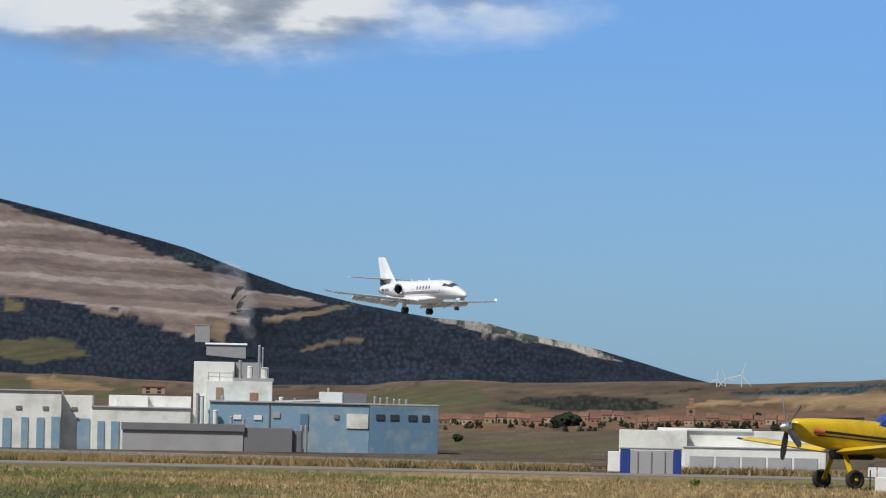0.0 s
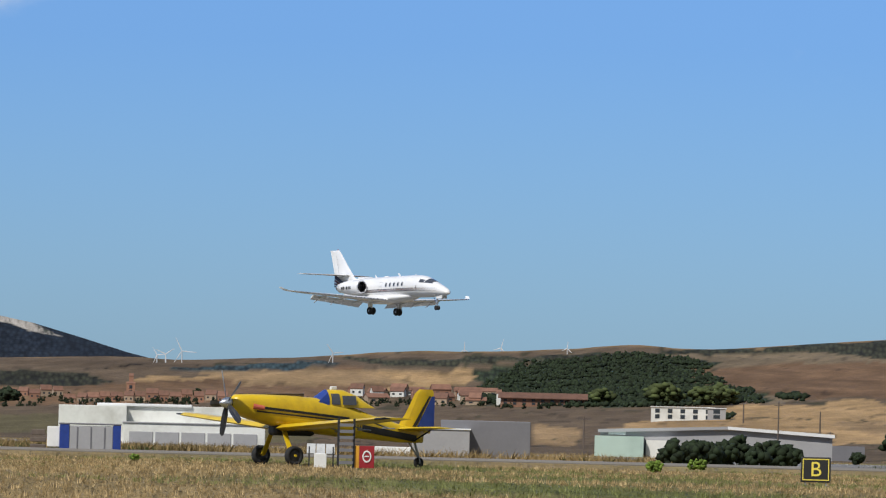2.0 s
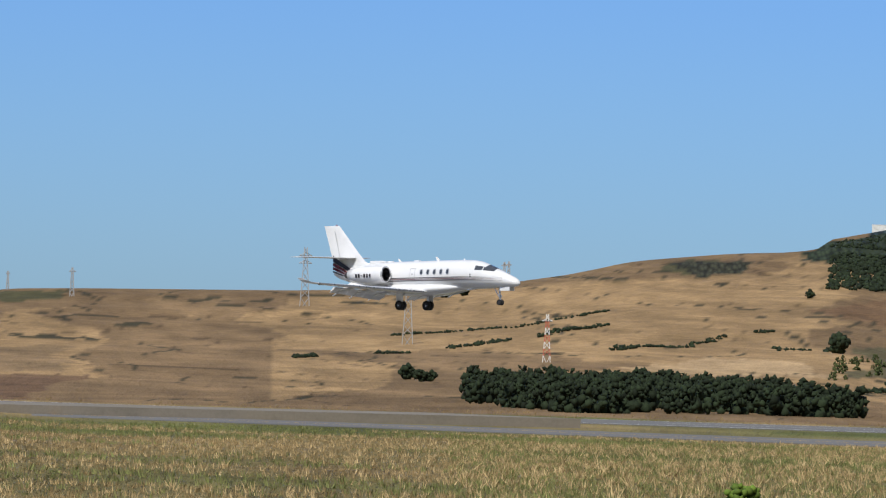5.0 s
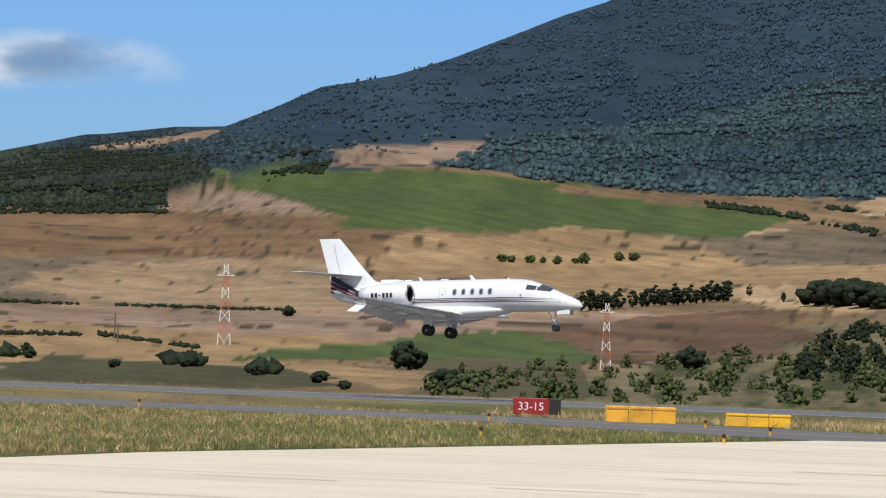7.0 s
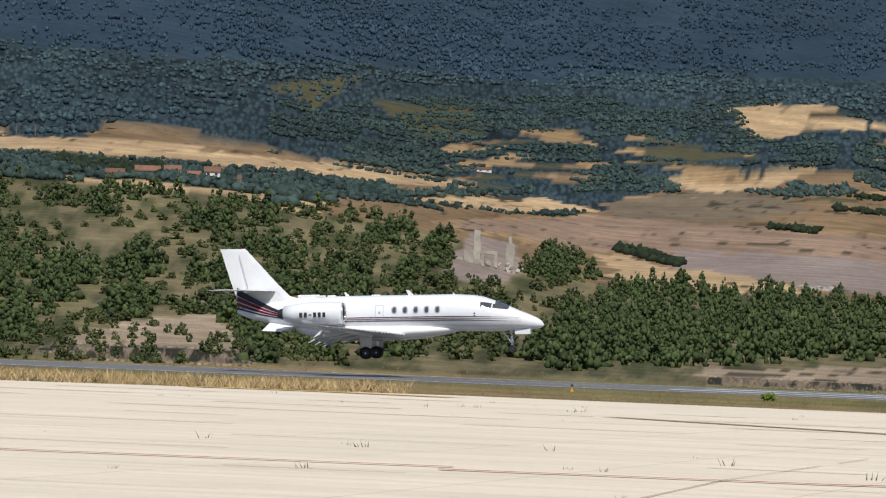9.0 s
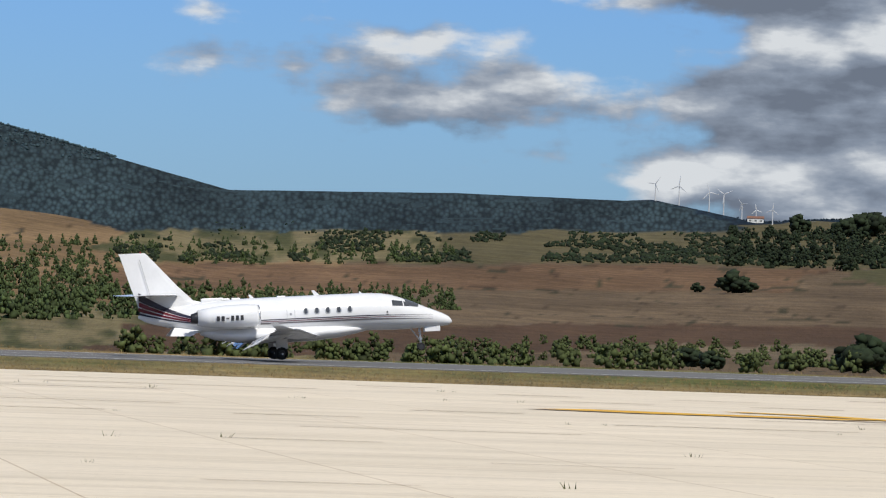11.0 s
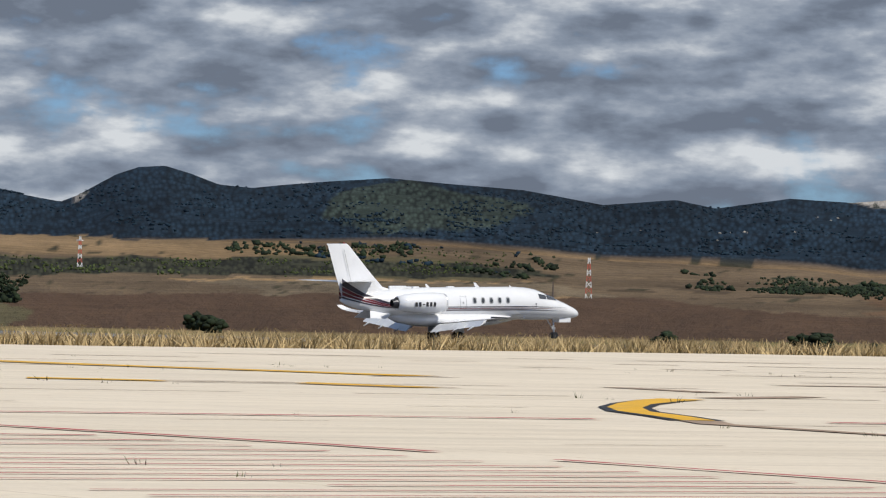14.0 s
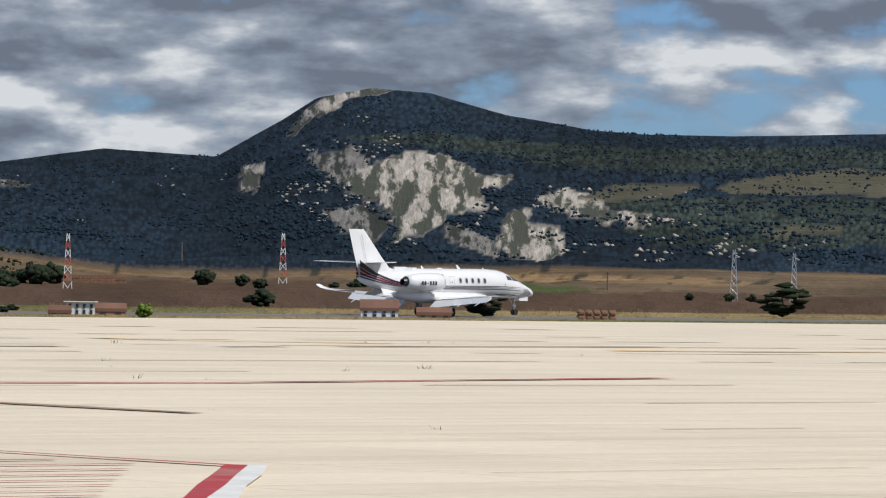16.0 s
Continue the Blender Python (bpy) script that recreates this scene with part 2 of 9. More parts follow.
def paved(name, colour, stain, joint, along, across, streak=0.5):
    """Concrete or asphalt laid in the x direction, with worn joints and long streaks."""
    m = bpy.data.materials.new(name)
    m.use_nodes = True
    n = Nodes(m.node_tree)
    co = n("TexCoord").outputs["Object"]
    stretched = n("VectorMath", {0: co, 1: (0.035, 0.6, 1.0)}, operation="MULTIPLY").outputs[0]
    long = n.noise(stretched, 1.0, 6, 0.65)
    blot = n.noise(co, 0.12, 5, 0.6)
    fine = n.noise(co, 6.0, 4, 0.7)
    base = n.ramp(long, (0.34, stain), (0.50, colour), (0.72, tuple(min(1, c * 1.1) for c in colour)))
    base = n.mix(streak, base, n.ramp(blot, (0.35, tuple(c * 0.82 for c in colour)), (0.6, colour)))
    base = n.mix(0.25, base, n.ramp(fine, (0.35, (0.55, 0.55, 0.55)), (0.65, (1, 1, 1))), "MULTIPLY")
    if along:
        bk = n("TexBrick", {"Vector": co, "Color1": (1, 1, 1, 1), "Color2": (0.95, 0.95, 0.94, 1), "Mortar": (*joint, 1),
                            "Scale": 1.0, "Mortar Size": 0.02, "Brick Width": along, "Row Height": across}, offset=0.0)
        base = n.mix(0.8, base, bk.outputs[0], "MULTIPLY")
    p = n("BsdfPrincipled", {"Base Color": base, "Roughness": 0.85, "Specular IOR Level": 0.3})
    bn = n("Bump", {"Strength": 0.3, "Distance": 0.01, "Height": fine})
    n.tree.links.new(bn.outputs[0], p.inputs["Normal"])
    o = n("OutputMaterial")
    n.tree.links.new(p.outputs[0], o.inputs[0])
    return m


M["apron"] = paved("apron", (0.78, 0.68, 0.535), (0.60, 0.505, 0.38), (0.62, 0.55, 0.48), 5.0, 5.0)
M["asphalt"] = paved("asphalt", (0.165, 0.16, 0.155), (0.115, 0.112, 0.11), (1, 1, 1), 0, 0)
M["asphalt_pale"] = paved("asphalt_pale", (0.22, 0.195, 0.16), (0.16, 0.145, 0.12), (1, 1, 1), 0, 0)


def land_material():
    """Soil, crops, woods and rock: the colour of the land cover, with furrows, crowns, cracks and clods by kind."""
    m = bpy.data.materials.new("land")
    m.use_nodes = True
    n = Nodes(m.node_tree)
    co = n("TexCoord").outputs["Object"]
    att = n("Attribute", attribute_name="cover")
    cov, kind = att.outputs["Color"], att.outputs["Alpha"]
    # on the slopes the grain is laid out along the hillside and up it
    lie = n("Attribute", attribute_name="lie").outputs["Vector"]
    is_rock = n("MapRange", {0: kind, 1: 0.6, 2: 0.9}).outputs[0]
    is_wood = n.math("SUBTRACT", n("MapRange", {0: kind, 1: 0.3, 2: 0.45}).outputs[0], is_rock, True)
    tilled = n("VectorMath", {0: lie, 1: (0.22, 1.0, 1.0)}, operation="MULTIPLY").outputs[0]
    big = n.noise(lie, 0.010, 5, 0.6)
    mid = n.noise(tilled, 0.11, 6, 0.68)
    fine = n.noise(co, 0.35, 6, 0.75)
    warp = n("VectorMath", {0: co, 1: n("VectorMath", {0: n.noise(co, 0.003, 3, 0.5, out=1), "Scale": 160.0}, operation="SCALE").outputs[0]}, operation="ADD").outputs[0]
    rows = n("TexWave", {"Vector": warp, "Scale": 0.028, "Distortion": 2.5, "Detail": 3.0, "Detail Scale": 1.5}, bands_direction="DIAGONAL").outputs[1]
    k = n.math("MULTIPLY", n("MapRange", {0: big, 1: 0.3, 2: 0.7, 3: 0.82, 4: 1.14}).outputs[0], n("MapRange", {0: mid, 1: 0.3, 2: 0.7, 3: 0.80, 4: 1.16}).outputs[0])
    k = n.math("MULTIPLY", k, n("MapRange", {0: fine, 1: 0.3, 2: 0.7, 3: 0.66, 4: 1.3}).outputs[0])
    k = n.math("MULTIPLY", k, n("MapRange", {0: rows, 3: 0.88, 4: 1.07}).outputs[0])
    base = n("VectorMath", {0: cov, "Scale": k}, operation="SCALE").outputs[0]
    # woods: crowns with shade painted in between them, older and younger stands
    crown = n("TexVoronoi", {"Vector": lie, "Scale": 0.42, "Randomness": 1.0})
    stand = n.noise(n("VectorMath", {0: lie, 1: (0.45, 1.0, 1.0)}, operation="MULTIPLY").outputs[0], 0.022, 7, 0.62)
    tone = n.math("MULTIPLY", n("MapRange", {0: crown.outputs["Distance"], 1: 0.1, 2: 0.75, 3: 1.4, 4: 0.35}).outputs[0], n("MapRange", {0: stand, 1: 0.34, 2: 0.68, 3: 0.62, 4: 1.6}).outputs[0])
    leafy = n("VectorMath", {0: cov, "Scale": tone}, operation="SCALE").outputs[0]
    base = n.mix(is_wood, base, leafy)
    # rock: pale faces, dark clefts and bushes on the ledges
    cleft = n("VectorMath", {0: lie, 1: (1.25, 0.8, 1.0)}, operation="MULTIPLY").outputs[0]
    grit = n.noise(cleft, 0.085, 8, 0.66)
    patch = n.noise(lie, 0.03, 5, 0.6)
    mask = n("MapRange", {0: n.math("ADD", grit, n.math("MULTIPLY", patch, 0.35)), 1: 0.63, 2: 0.70}).outputs[0]
    stone = n("VectorMath", {0: cov, "Scale": n("MapRange", {0: n.noise(cleft, 0.30, 6, 0.7), 1: 0.3, 2: 0.7, 3: 0.5, 4: 1.4}).outputs[0]}, operation="SCALE").outputs[0]
    shrub = n("VectorMath", {0: cov, 1: (0.16, 0.19, 0.17)}, operation="MULTIPLY").outputs[0]
    base = n.mix(is_rock, base, n.mix(mask, shrub, stone))
    p = n("BsdfPrincipled", {"Base Color": base, "Roughness": 0.95, "Specular IOR Level": 0.1})
    bn = n("Bump", {"Strength": 0.9, "Distance": 2.5, "Height": n.math("ADD", mid, n.math("MULTIPLY", grit, is_rock))})
    n.tree.links.new(bn.outputs[0], p.inputs["Normal"])
    o = n("OutputMaterial")
    n.tree.links.new(p.outputs[0], o.inputs[0])
    return m


M["land"] = land_material()


# ---------------------------------------------------------------- mesh helpers
def link(name, bm, mats, parent=None, label="", smooth=False):
    me = bpy.data.meshes.new(name)
    bm.normal_update()
    bm.to_mesh(me)
    bm.free()
    for m in (mats if isinstance(mats, (list, tuple)) else [mats]):
        me.materials.append(M[m] if isinstance(m, str) else m)
    if smooth:
        me.polygons.foreach_set("use_smooth", [True] * len(me.polygons))
    ob = new(name, me)
    if parent is not None:
        ob.parent = parent
    if label:
        tagged(ob, label)
    return ob


def part(name, bm, mats, parent, label="", smooth=False):
    return link(name, bm, mats, parent, label, smooth)


def thing(name, label, category, at=None, group="", kind=""):
    """An empty at the base of a thing that holds its parts."""
    ob = new(name)
    ob.empty_display_size = 0.2
    if at is not None:
        ob.matrix_basis = at
    return tagged(ob, label, category, group, kind)


def box(bm, x0, x1, y0, y1, z0, z1, m=None, bevel=0.0, mi=0):
    r = bmesh.ops.create_cube(bm, size=1.0)
    vs = r["verts"]
    for v in vs:
        v.co = Vector((x0 + (v.co.x + 0.5) * (x1 - x0), y0 + (v.co.y + 0.5) * (y1 - y0), z0 + (v.co.z + 0.5) * (z1 - z0)))
    fs = list({f for v in vs for f in v.link_faces})
    for f in fs:
        f.material_index = mi
    if bevel:
        es = list({e for v in vs for e in v.link_edges})
        b = bmesh.ops.bevel(bm, geom=es, offset=bevel, segments=2, affect="EDGES", profile=0.5)
        vs = list({v for f in b["faces"] for v in f.verts} | {v for v in vs if v.is_valid})
    if m is not None:
        for v in vs:
            if v.is_valid:
                v.co = m @ v.co
    return bm


def tube(bm, a, b, r0, r1=None, seg=8, caps=True, mi=0):
    """A tapered bar from a to b."""
    a, b = Vector(a), Vector(b)
    r1 = r0 if r1 is None else r1
    q = (b - a).to_track_quat("Z", "Y")
    ring = []
    for p, r in ((a, r0), (b, r1)):
        ring.append([bm.verts.new(p + q @ Vector((r * math.cos(i * math.tau / seg), r * math.sin(i * math.tau / seg), 0))) for i in range(seg)])
    for i in range(seg):
        f = bm.faces.new((ring[0][i], ring[0][(i + 1) % seg], ring[1][(i + 1) % seg], ring[1][i]))
        f.material_index = mi
    if caps:
        bm.faces.new(ring[0][::-1]).material_index = mi
        bm.faces.new(ring[1]).material_index = mi
    return bm


def loft(bm, rings, closed=True, caps=True, mi=0):
    """Skin over a list of rings of points."""
    vs = [[bm.verts.new(p) for p in ring] for ring in rings]
    n = len(vs[0])
    for a, b in zip(vs, vs[1:]):
        for i in range(n if closed else n - 1):
            f = bm.faces.new((a[i], a[(i + 1) % n], b[(i + 1) % n], b[i]))
            f.material_index = mi
    if caps:
        bm.faces.new(vs[0][::-1]).material_index = mi
        bm.faces.new(vs[-1]).material_index = mi
    bmesh.ops.recalc_face_normals(bm, faces=bm.faces)
    return bm


def lathe(bm, axis_pts, seg=24, m=None, caps=False, mi=0):
    """A body of revolution round x: pairs (x, r)."""
    rings = []
    for x, r in axis_pts:
        ring = [Vector((x, r * math.cos(i * math.tau / seg), r * math.sin(i * math.tau / seg))) for i in range(seg)]
        rings.append([m @ p for p in ring] if m is not None else ring)
    return loft(bm, rings, caps=caps, mi=mi)


def foil(chord_x0, chord_x1, thick, y, z, n=7):
    """An aerofoil section at y, z with the leading edge at chord_x0 (front) and the trailing edge at chord_x1."""
    up, lo = [], []
    for i in range(n + 1):
        s = i / n
        t = 5 * thick * (0.2969 * s ** 0.5 - 0.126 * s - 0.3516 * s * s + 0.2843 * s ** 3 - 0.1015 * s ** 4)
        x = chord_x0 + (chord_x1 - chord_x0) * s
        up.append(Vector((x, y, z + t * abs(chord_x1 - chord_x0))))
        lo.append(Vector((x, y, z - 0.6 * t * abs(chord_x1 - chord_x0))))
    return up + lo[-2:0:-1]


# ---------------------------------------------------------------- the land
# Three lines of the country as bearing and elevation from the standing point, in degrees:
# the brow of the near slopes, the top of the fields and low hills, and the skyline.
NEAR = [(-64.43, -0.17), (-58.62, -0.01), (-53.99, 0.05), (-53.52, -0.17), (-49.98, 0.03), (-47.03, 0.14), (-41.65, 0.11), (-38.70, 0.25), (-36.33, 0.20), (-33.38, 0.29), (-33.48, -0.23), (-29.94, -0.06), (-32.11, -0.11), (-29.15, -0.07), (-26.79, 0.01), (-25.02, 0.10), (-23.26, 0.42), (-23.26, 0.41), (-22.08, 0.60), (-21.21, 1.01), (-20.21, 1.20), (-19.16, 1.35), (-18.60, 1.45), (-17.89, 1.62), (-16.00, 1.59), (-14.97, 1.55), (-13.97, 1.55), (-12.19, 1.48), (-11.30, 1.34), (-11.67, 1.26), (-10.84, 1.20), (-10.01, 1.00), (-8.81, 0.70), (-8.95, 0.68), (-6.58, 0.62), (-4.81, 0.57)]
NEAR += [(-1.45, 0.61), (0.36, 0.56), (7.61, -0.09), (9.98, -0.10), (13.52, -0.08), (17.07, -0.09), (18.77, -0.06), (22.31, 0.04), (22.58, 0.01), (26.12, 0.04), (29.67, 0.07), (30.97, -0.02), (34.51, -0.06), (35.44, -0.24), (40.17, -0.16), (44.70, -0.12)]
MID = [(-64.44, 0.54), (-63.26, 0.56), (-61.49, 0.49), (-59.36, 0.52), (-59.01, 0.59), (-58.48, 0.62), (-57.36, 0.61), (-55.64, 0.62), (-54.82, 0.65), (-53.88, 0.68), (-53.05, 0.73), (-52.17, 0.78), (-51.46, 0.83), (-50.69, 0.90), (-51.18, 0.85), (-50.00, 0.88), (-48.82, 0.98), (-48.23, 1.03), (-46.88, 1.08), (-46.58, 0.95), (-46.16, 0.89), (-45.62, 0.78), (-45.12, 0.74), (-44.86, 0.87), (-43.98, 0.90), (-41.67, 0.94), (-40.49, 0.97), (-39.90, 0.99), (-39.31, 1.10), (-38.61, 1.21), (-38.23, 1.33), (-37.06, 1.45), (-36.29, 1.48), (-36.05, 1.57), (-34.57, 1.40), (-33.69, 1.49)]
MID += [(-31.92, 1.53), (-30.33, 1.55), (-32.16, 1.49), (-30.39, 1.55), (-29.51, 1.84), (-28.75, 2.08), (-27.21, 2.06), (-26.26, 1.95), (-24.78, 1.88), (-22.95, 1.90), (-22.96, 1.93), (-20.89, 1.98), (-20.65, 1.86), (-18.77, 1.93), (-20.56, 1.85), (-16.13, 1.99), (-15.48, 1.98), (-16.05, 1.98), (-14.70, 2.12), (-13.40, 2.08), (-12.21, 1.89), (-12.59, 2.03), (-11.70, 1.85), (-10.39, 1.70), (-9.44, 1.68), (-8.26, 1.78), (-6.50, 2.03), (-5.45, 1.79), (-3.67, 1.73), (-1.49, 1.46), (0.32, 1.45), (5.81, 0.86), (8.16, 1.11), (9.94, 1.08), (11.71, 1.22), (12.77, 1.28)]
MID += [(13.77, 1.29), (14.84, 1.17), (15.55, 1.08), (16.14, 1.03), (17.03, 1.00), (19.21, 1.01), (19.33, 0.91), (21.10, 0.86), (22.88, 0.65), (23.15, 0.63), (24.93, 0.60), (26.70, 0.56), (28.47, 0.56), (29.66, 0.49), (30.65, 0.40), (31.55, 0.37), (33.32, 0.30), (35.10, 0.16), (33.11, 0.34), (33.99, 0.33), (34.88, 0.23), (36.66, 0.02), (38.43, 0.08), (40.20, 0.17), (40.75, 0.15), (42.52, 0.14), (44.70, 0.09)]
SKYLINE = [(-64.79, 2.72), (-63.30, 2.45), (-62.83, 2.34), (-62.00, 2.14), (-61.34, 1.98), (-60.75, 1.77), (-60.21, 1.59), (-59.50, 1.44), (-58.73, 1.32), (-58.20, 1.28), (-57.78, 1.17), (-57.07, 1.03), (-56.59, 0.89), (-56.06, 0.73), (-55.64, 0.63), (-54.82, 0.65), (-53.05, 0.73), (-51.46, 0.84), (-51.18, 0.86), (-50.00, 0.89), (-48.23, 1.04), (-46.88, 1.09), (-46.58, 0.95), (-45.62, 0.78), (-45.12, 0.74), (-44.86, 0.88), (-43.98, 0.90), (-41.08, 0.98), (-39.90, 0.99), (-39.31, 1.10), (-38.23, 1.34), (-37.06, 1.45), (-36.29, 1.49), (-36.06, 1.65), (-35.47, 1.77), (-34.29, 1.84)]
SKYLINE += [(-32.52, 2.00), (-32.05, 2.10), (-31.05, 2.30), (-30.36, 2.40), (-31.30, 2.28), (-29.83, 2.42), (-29.36, 2.61), (-28.84, 2.86), (-28.07, 3.01), (-27.49, 3.20), (-26.91, 3.44), (-26.32, 3.69), (-25.86, 3.85), (-25.75, 3.99), (-23.41, 4.72), (-20.48, 5.36), (-15.38, 5.14), (-9.56, 4.69), (-4.94, 3.93), (-3.80, 3.62), (-3.32, 3.40), (-2.55, 3.23), (-1.59, 3.04), (-0.42, 2.81), (0.28, 2.72), (5.79, 1.39), (8.15, 1.43), (9.93, 1.40), (10.22, 1.42), (11.11, 1.26), (11.71, 1.13), (12.59, 1.19), (13.77, 1.29), (14.66, 1.34), (14.95, 1.45), (15.54, 1.57)]
SKYLINE += [(15.95, 1.58), (16.43, 1.46), (16.72, 1.39), (17.13, 1.52), (17.49, 1.46), (18.20, 1.34), (19.20, 1.33), (18.73, 1.32), (19.26, 1.28), (19.62, 1.11), (20.27, 1.01), (21.22, 1.01), (21.37, 1.13), (22.13, 1.21), (22.54, 1.34), (22.93, 1.39), (23.14, 1.28), (23.49, 1.34), (23.91, 1.19), (24.50, 1.09), (25.04, 1.00), (25.21, 1.07), (25.62, 1.30), (25.85, 1.38), (26.12, 1.40), (26.39, 1.32), (26.68, 1.21), (27.04, 1.18), (27.86, 1.27), (28.45, 1.32), (29.87, 1.23), (30.71, 1.09), (31.47, 1.16), (31.89, 1.08), (32.65, 1.20), (33.30, 1.17)]
SKYLINE += [(33.89, 1.23), (35.08, 1.16), (34.67, 1.30), (35.73, 1.24), (36.50, 1.35), (37.68, 1.28), (37.72, 1.28), (38.36, 1.67), (38.72, 1.91), (39.28, 2.02), (39.90, 1.99), (40.31, 1.88), (40.73, 1.77), (41.61, 1.63), (42.21, 1.59), (43.09, 1.58), (44.67, 1.62)]


def line_of(points, soft=0.0):
    pts = sorted(points)
    keep = [pts[0]]
    for p in pts[1:]:
        if p[0] - keep[-1][0] > 0.05:
            keep.append(p)
    xs, ys = np.array([p[0] for p in keep]), np.array([p[1] for p in keep])
    if soft:
        # even out steps in the line over a few tenths of a degree
        fx = np.arange(xs[0], xs[-1], 0.1)
        k = int(soft / 0.1)
        w = np.hanning(2 * k + 3)
        fy = np.convolve(np.pad(np.interp(fx, xs, ys), k + 1, mode="edge"), w / w.sum(), mode="valid")
        xs, ys = fx, fy
    return xs, ys


LINES = [line_of(NEAR, 0.7), line_of(MID, 0.4), line_of(SKYLINE)]


def value_noise(x, y, seed=0):
    """Smooth value noise in two dimensions."""
    xi, yi = np.floor(x).astype(np.int64), np.floor(y).astype(np.int64)
    fx, fy = x - xi, y - yi
    fx, fy = fx * fx * (3 - 2 * fx), fy * fy * (3 - 2 * fy)

    def h(a, b):
        k = (a * 374761393 + b * 668265263 + seed * 974634777) & 0xFFFFFFFF
        k = ((k ^ (k >> 13)) * 1274126177) & 0xFFFFFFFF
        return ((k ^ (k >> 16)) & 0xFFFF) / 65535.0

    return (h(xi, yi) * (1 - fx) + h(xi + 1, yi) * fx) * (1 - fy) + (h(xi, yi + 1) * (1 - fx) + h(xi + 1, yi + 1) * fx) * fy


def fbm(x, y, octaves=4, seed=0):
    s, a, t = 0, 1, 0
    for o in range(octaves):
        s = s + a * (value_noise(x * 2 ** o, y * 2 ** o, seed + o) - 0.5)
        t += a
        a *= 0.5
    return s / t


def levels(az):
    """For bearings: radii and elevations of the foot of the slopes and the three lines."""
    az = np.asarray(az, dtype=float)
    r0 = np.minimum(352 / np.cos(np.radians(np.clip(az, -66, 66))), 840)
    rs = [r0, r0 + 380, r0 + 1500, np.full_like(az, 4650.0)]
    es = [-np.degrees(EYE[2] / r0)]
    away = np.clip(np.maximum(-66 - az, az - 46) / 8, 0, 1)      # outside the view the country is low and even
    for i, (xs, ys) in enumerate(LINES):
        e = np.interp(az, xs, ys) * (1 - away) + away * (0.1, 0.7, 2.0)[i]
        es.append(np.maximum(e, es[-1] + (0.05, 0.04, 0.03)[i]))
    return rs, es


def dip(x, y):
    """How far the eastern end of the runway strip lies below the rest."""
    f = [np.clip(q, 0, 1) for q in ((x - 95) / 105, (y - 262) / 24, (362 - y) / 26)]
    f = [q * q * (3 - 2 * q) for q in f]
    return 0.27 * f[0] * f[1] * f[2]


def height(az, r):
    """Height of the land at bearing az and distance r."""
    rs, es = levels(az)
    z = np.zeros_like(r)
    el = np.degrees(np.arctan2(-EYE[2], np.maximum(r, 1)))
    for i in range(3):
        s = (r - rs[i]) / (rs[i + 1] - rs[i])
        inside = (s > 0) & (s <= 1.0001)
        e = es[i] + (es[i + 1] - es[i]) * np.clip(s, 0, 1)
        el = np.where(inside, e, el)
    el = np.where(r > rs[3], es[3] - (r - rs[3]) * 0.004, el)
    flat = r <= rs[0]
    z = np.where(flat, 0.0, EYE[2] + r * np.tan(np.radians(el)))
    a = np.radians(az)
    x, y = r * np.sin(a), r * np.cos(a)
    s = np.clip((r - rs[0]) / 500, 0, 1) * np.clip((4650 - r) / 900, 0.12, 1)
    s = s * np.where(r > rs[2], np.clip((es[3] - es[2]) / 0.6, 0.02, 1), 1)
    z = z + s * ((fbm(x / 240, y / 240, 4, 3) * 0.006 + np.where(r > rs[2], fbm(x / 560, y / 560, 4, 13), 0) * 0.009) * r + fbm(x / 38, y / 38, 3, 9) * r * 0.0012)
    # the grass by the hard stand lies a little higher
    hump = np.clip((-44 - az) / 4, 0, 1) * np.clip((r - 120) / 60, 0, 1) * np.clip((372 - r) / 24, 0, 1)
    return z + 0.5 * hump - np.where(flat, dip(x, y), 0.0), el


def ground_many(az, el):
    """The places on the slopes seen at bearings az and elevations el."""
    rs, es = levels(az)
    want = np.array(el, dtype=float)
    for step in range(4):
        r = rs[3].copy()
        for i in (2, 1, 0):
            f = (want - es[i]) / (es[i + 1] - es[i])
            r = np.where(want <= es[i + 1], rs[i] + (rs[i + 1] - rs[i]) * np.clip(f, 0, 1), r)
        z, _ = height(az, r)
        true = np.degrees(np.arctan2(z - EYE[2], r))
        want = want + 0.7 * np.where(r > rs[0] + 60, np.clip(el - true, -0.12, 0.12), 0)
    a = np.radians(az)
    return np.stack([r * np.sin(a), r * np.cos(a), z], 1)


def ground_at(az, el):
    """The place on the ground seen at bearing az and elevation el."""
    rs, es = levels(np.array([az]))
    if el <= es[0][0]:
        r = EYE[2] / math.tan(radians(-el)) if el < -0.05 else rs[0][0]
        return on_ground(az, min(r, rs[0][0]))
    return Vector(ground_many(np.array([float(az)]), np.array([float(el)]))[0].tolist())


def on_ground(az, r):
    z, _ = height(np.array([float(az)]), np.array([float(r)]))
    a = radians(az)
    return Vector((r * math.sin(a), r * math.cos(a), float(z[0])))


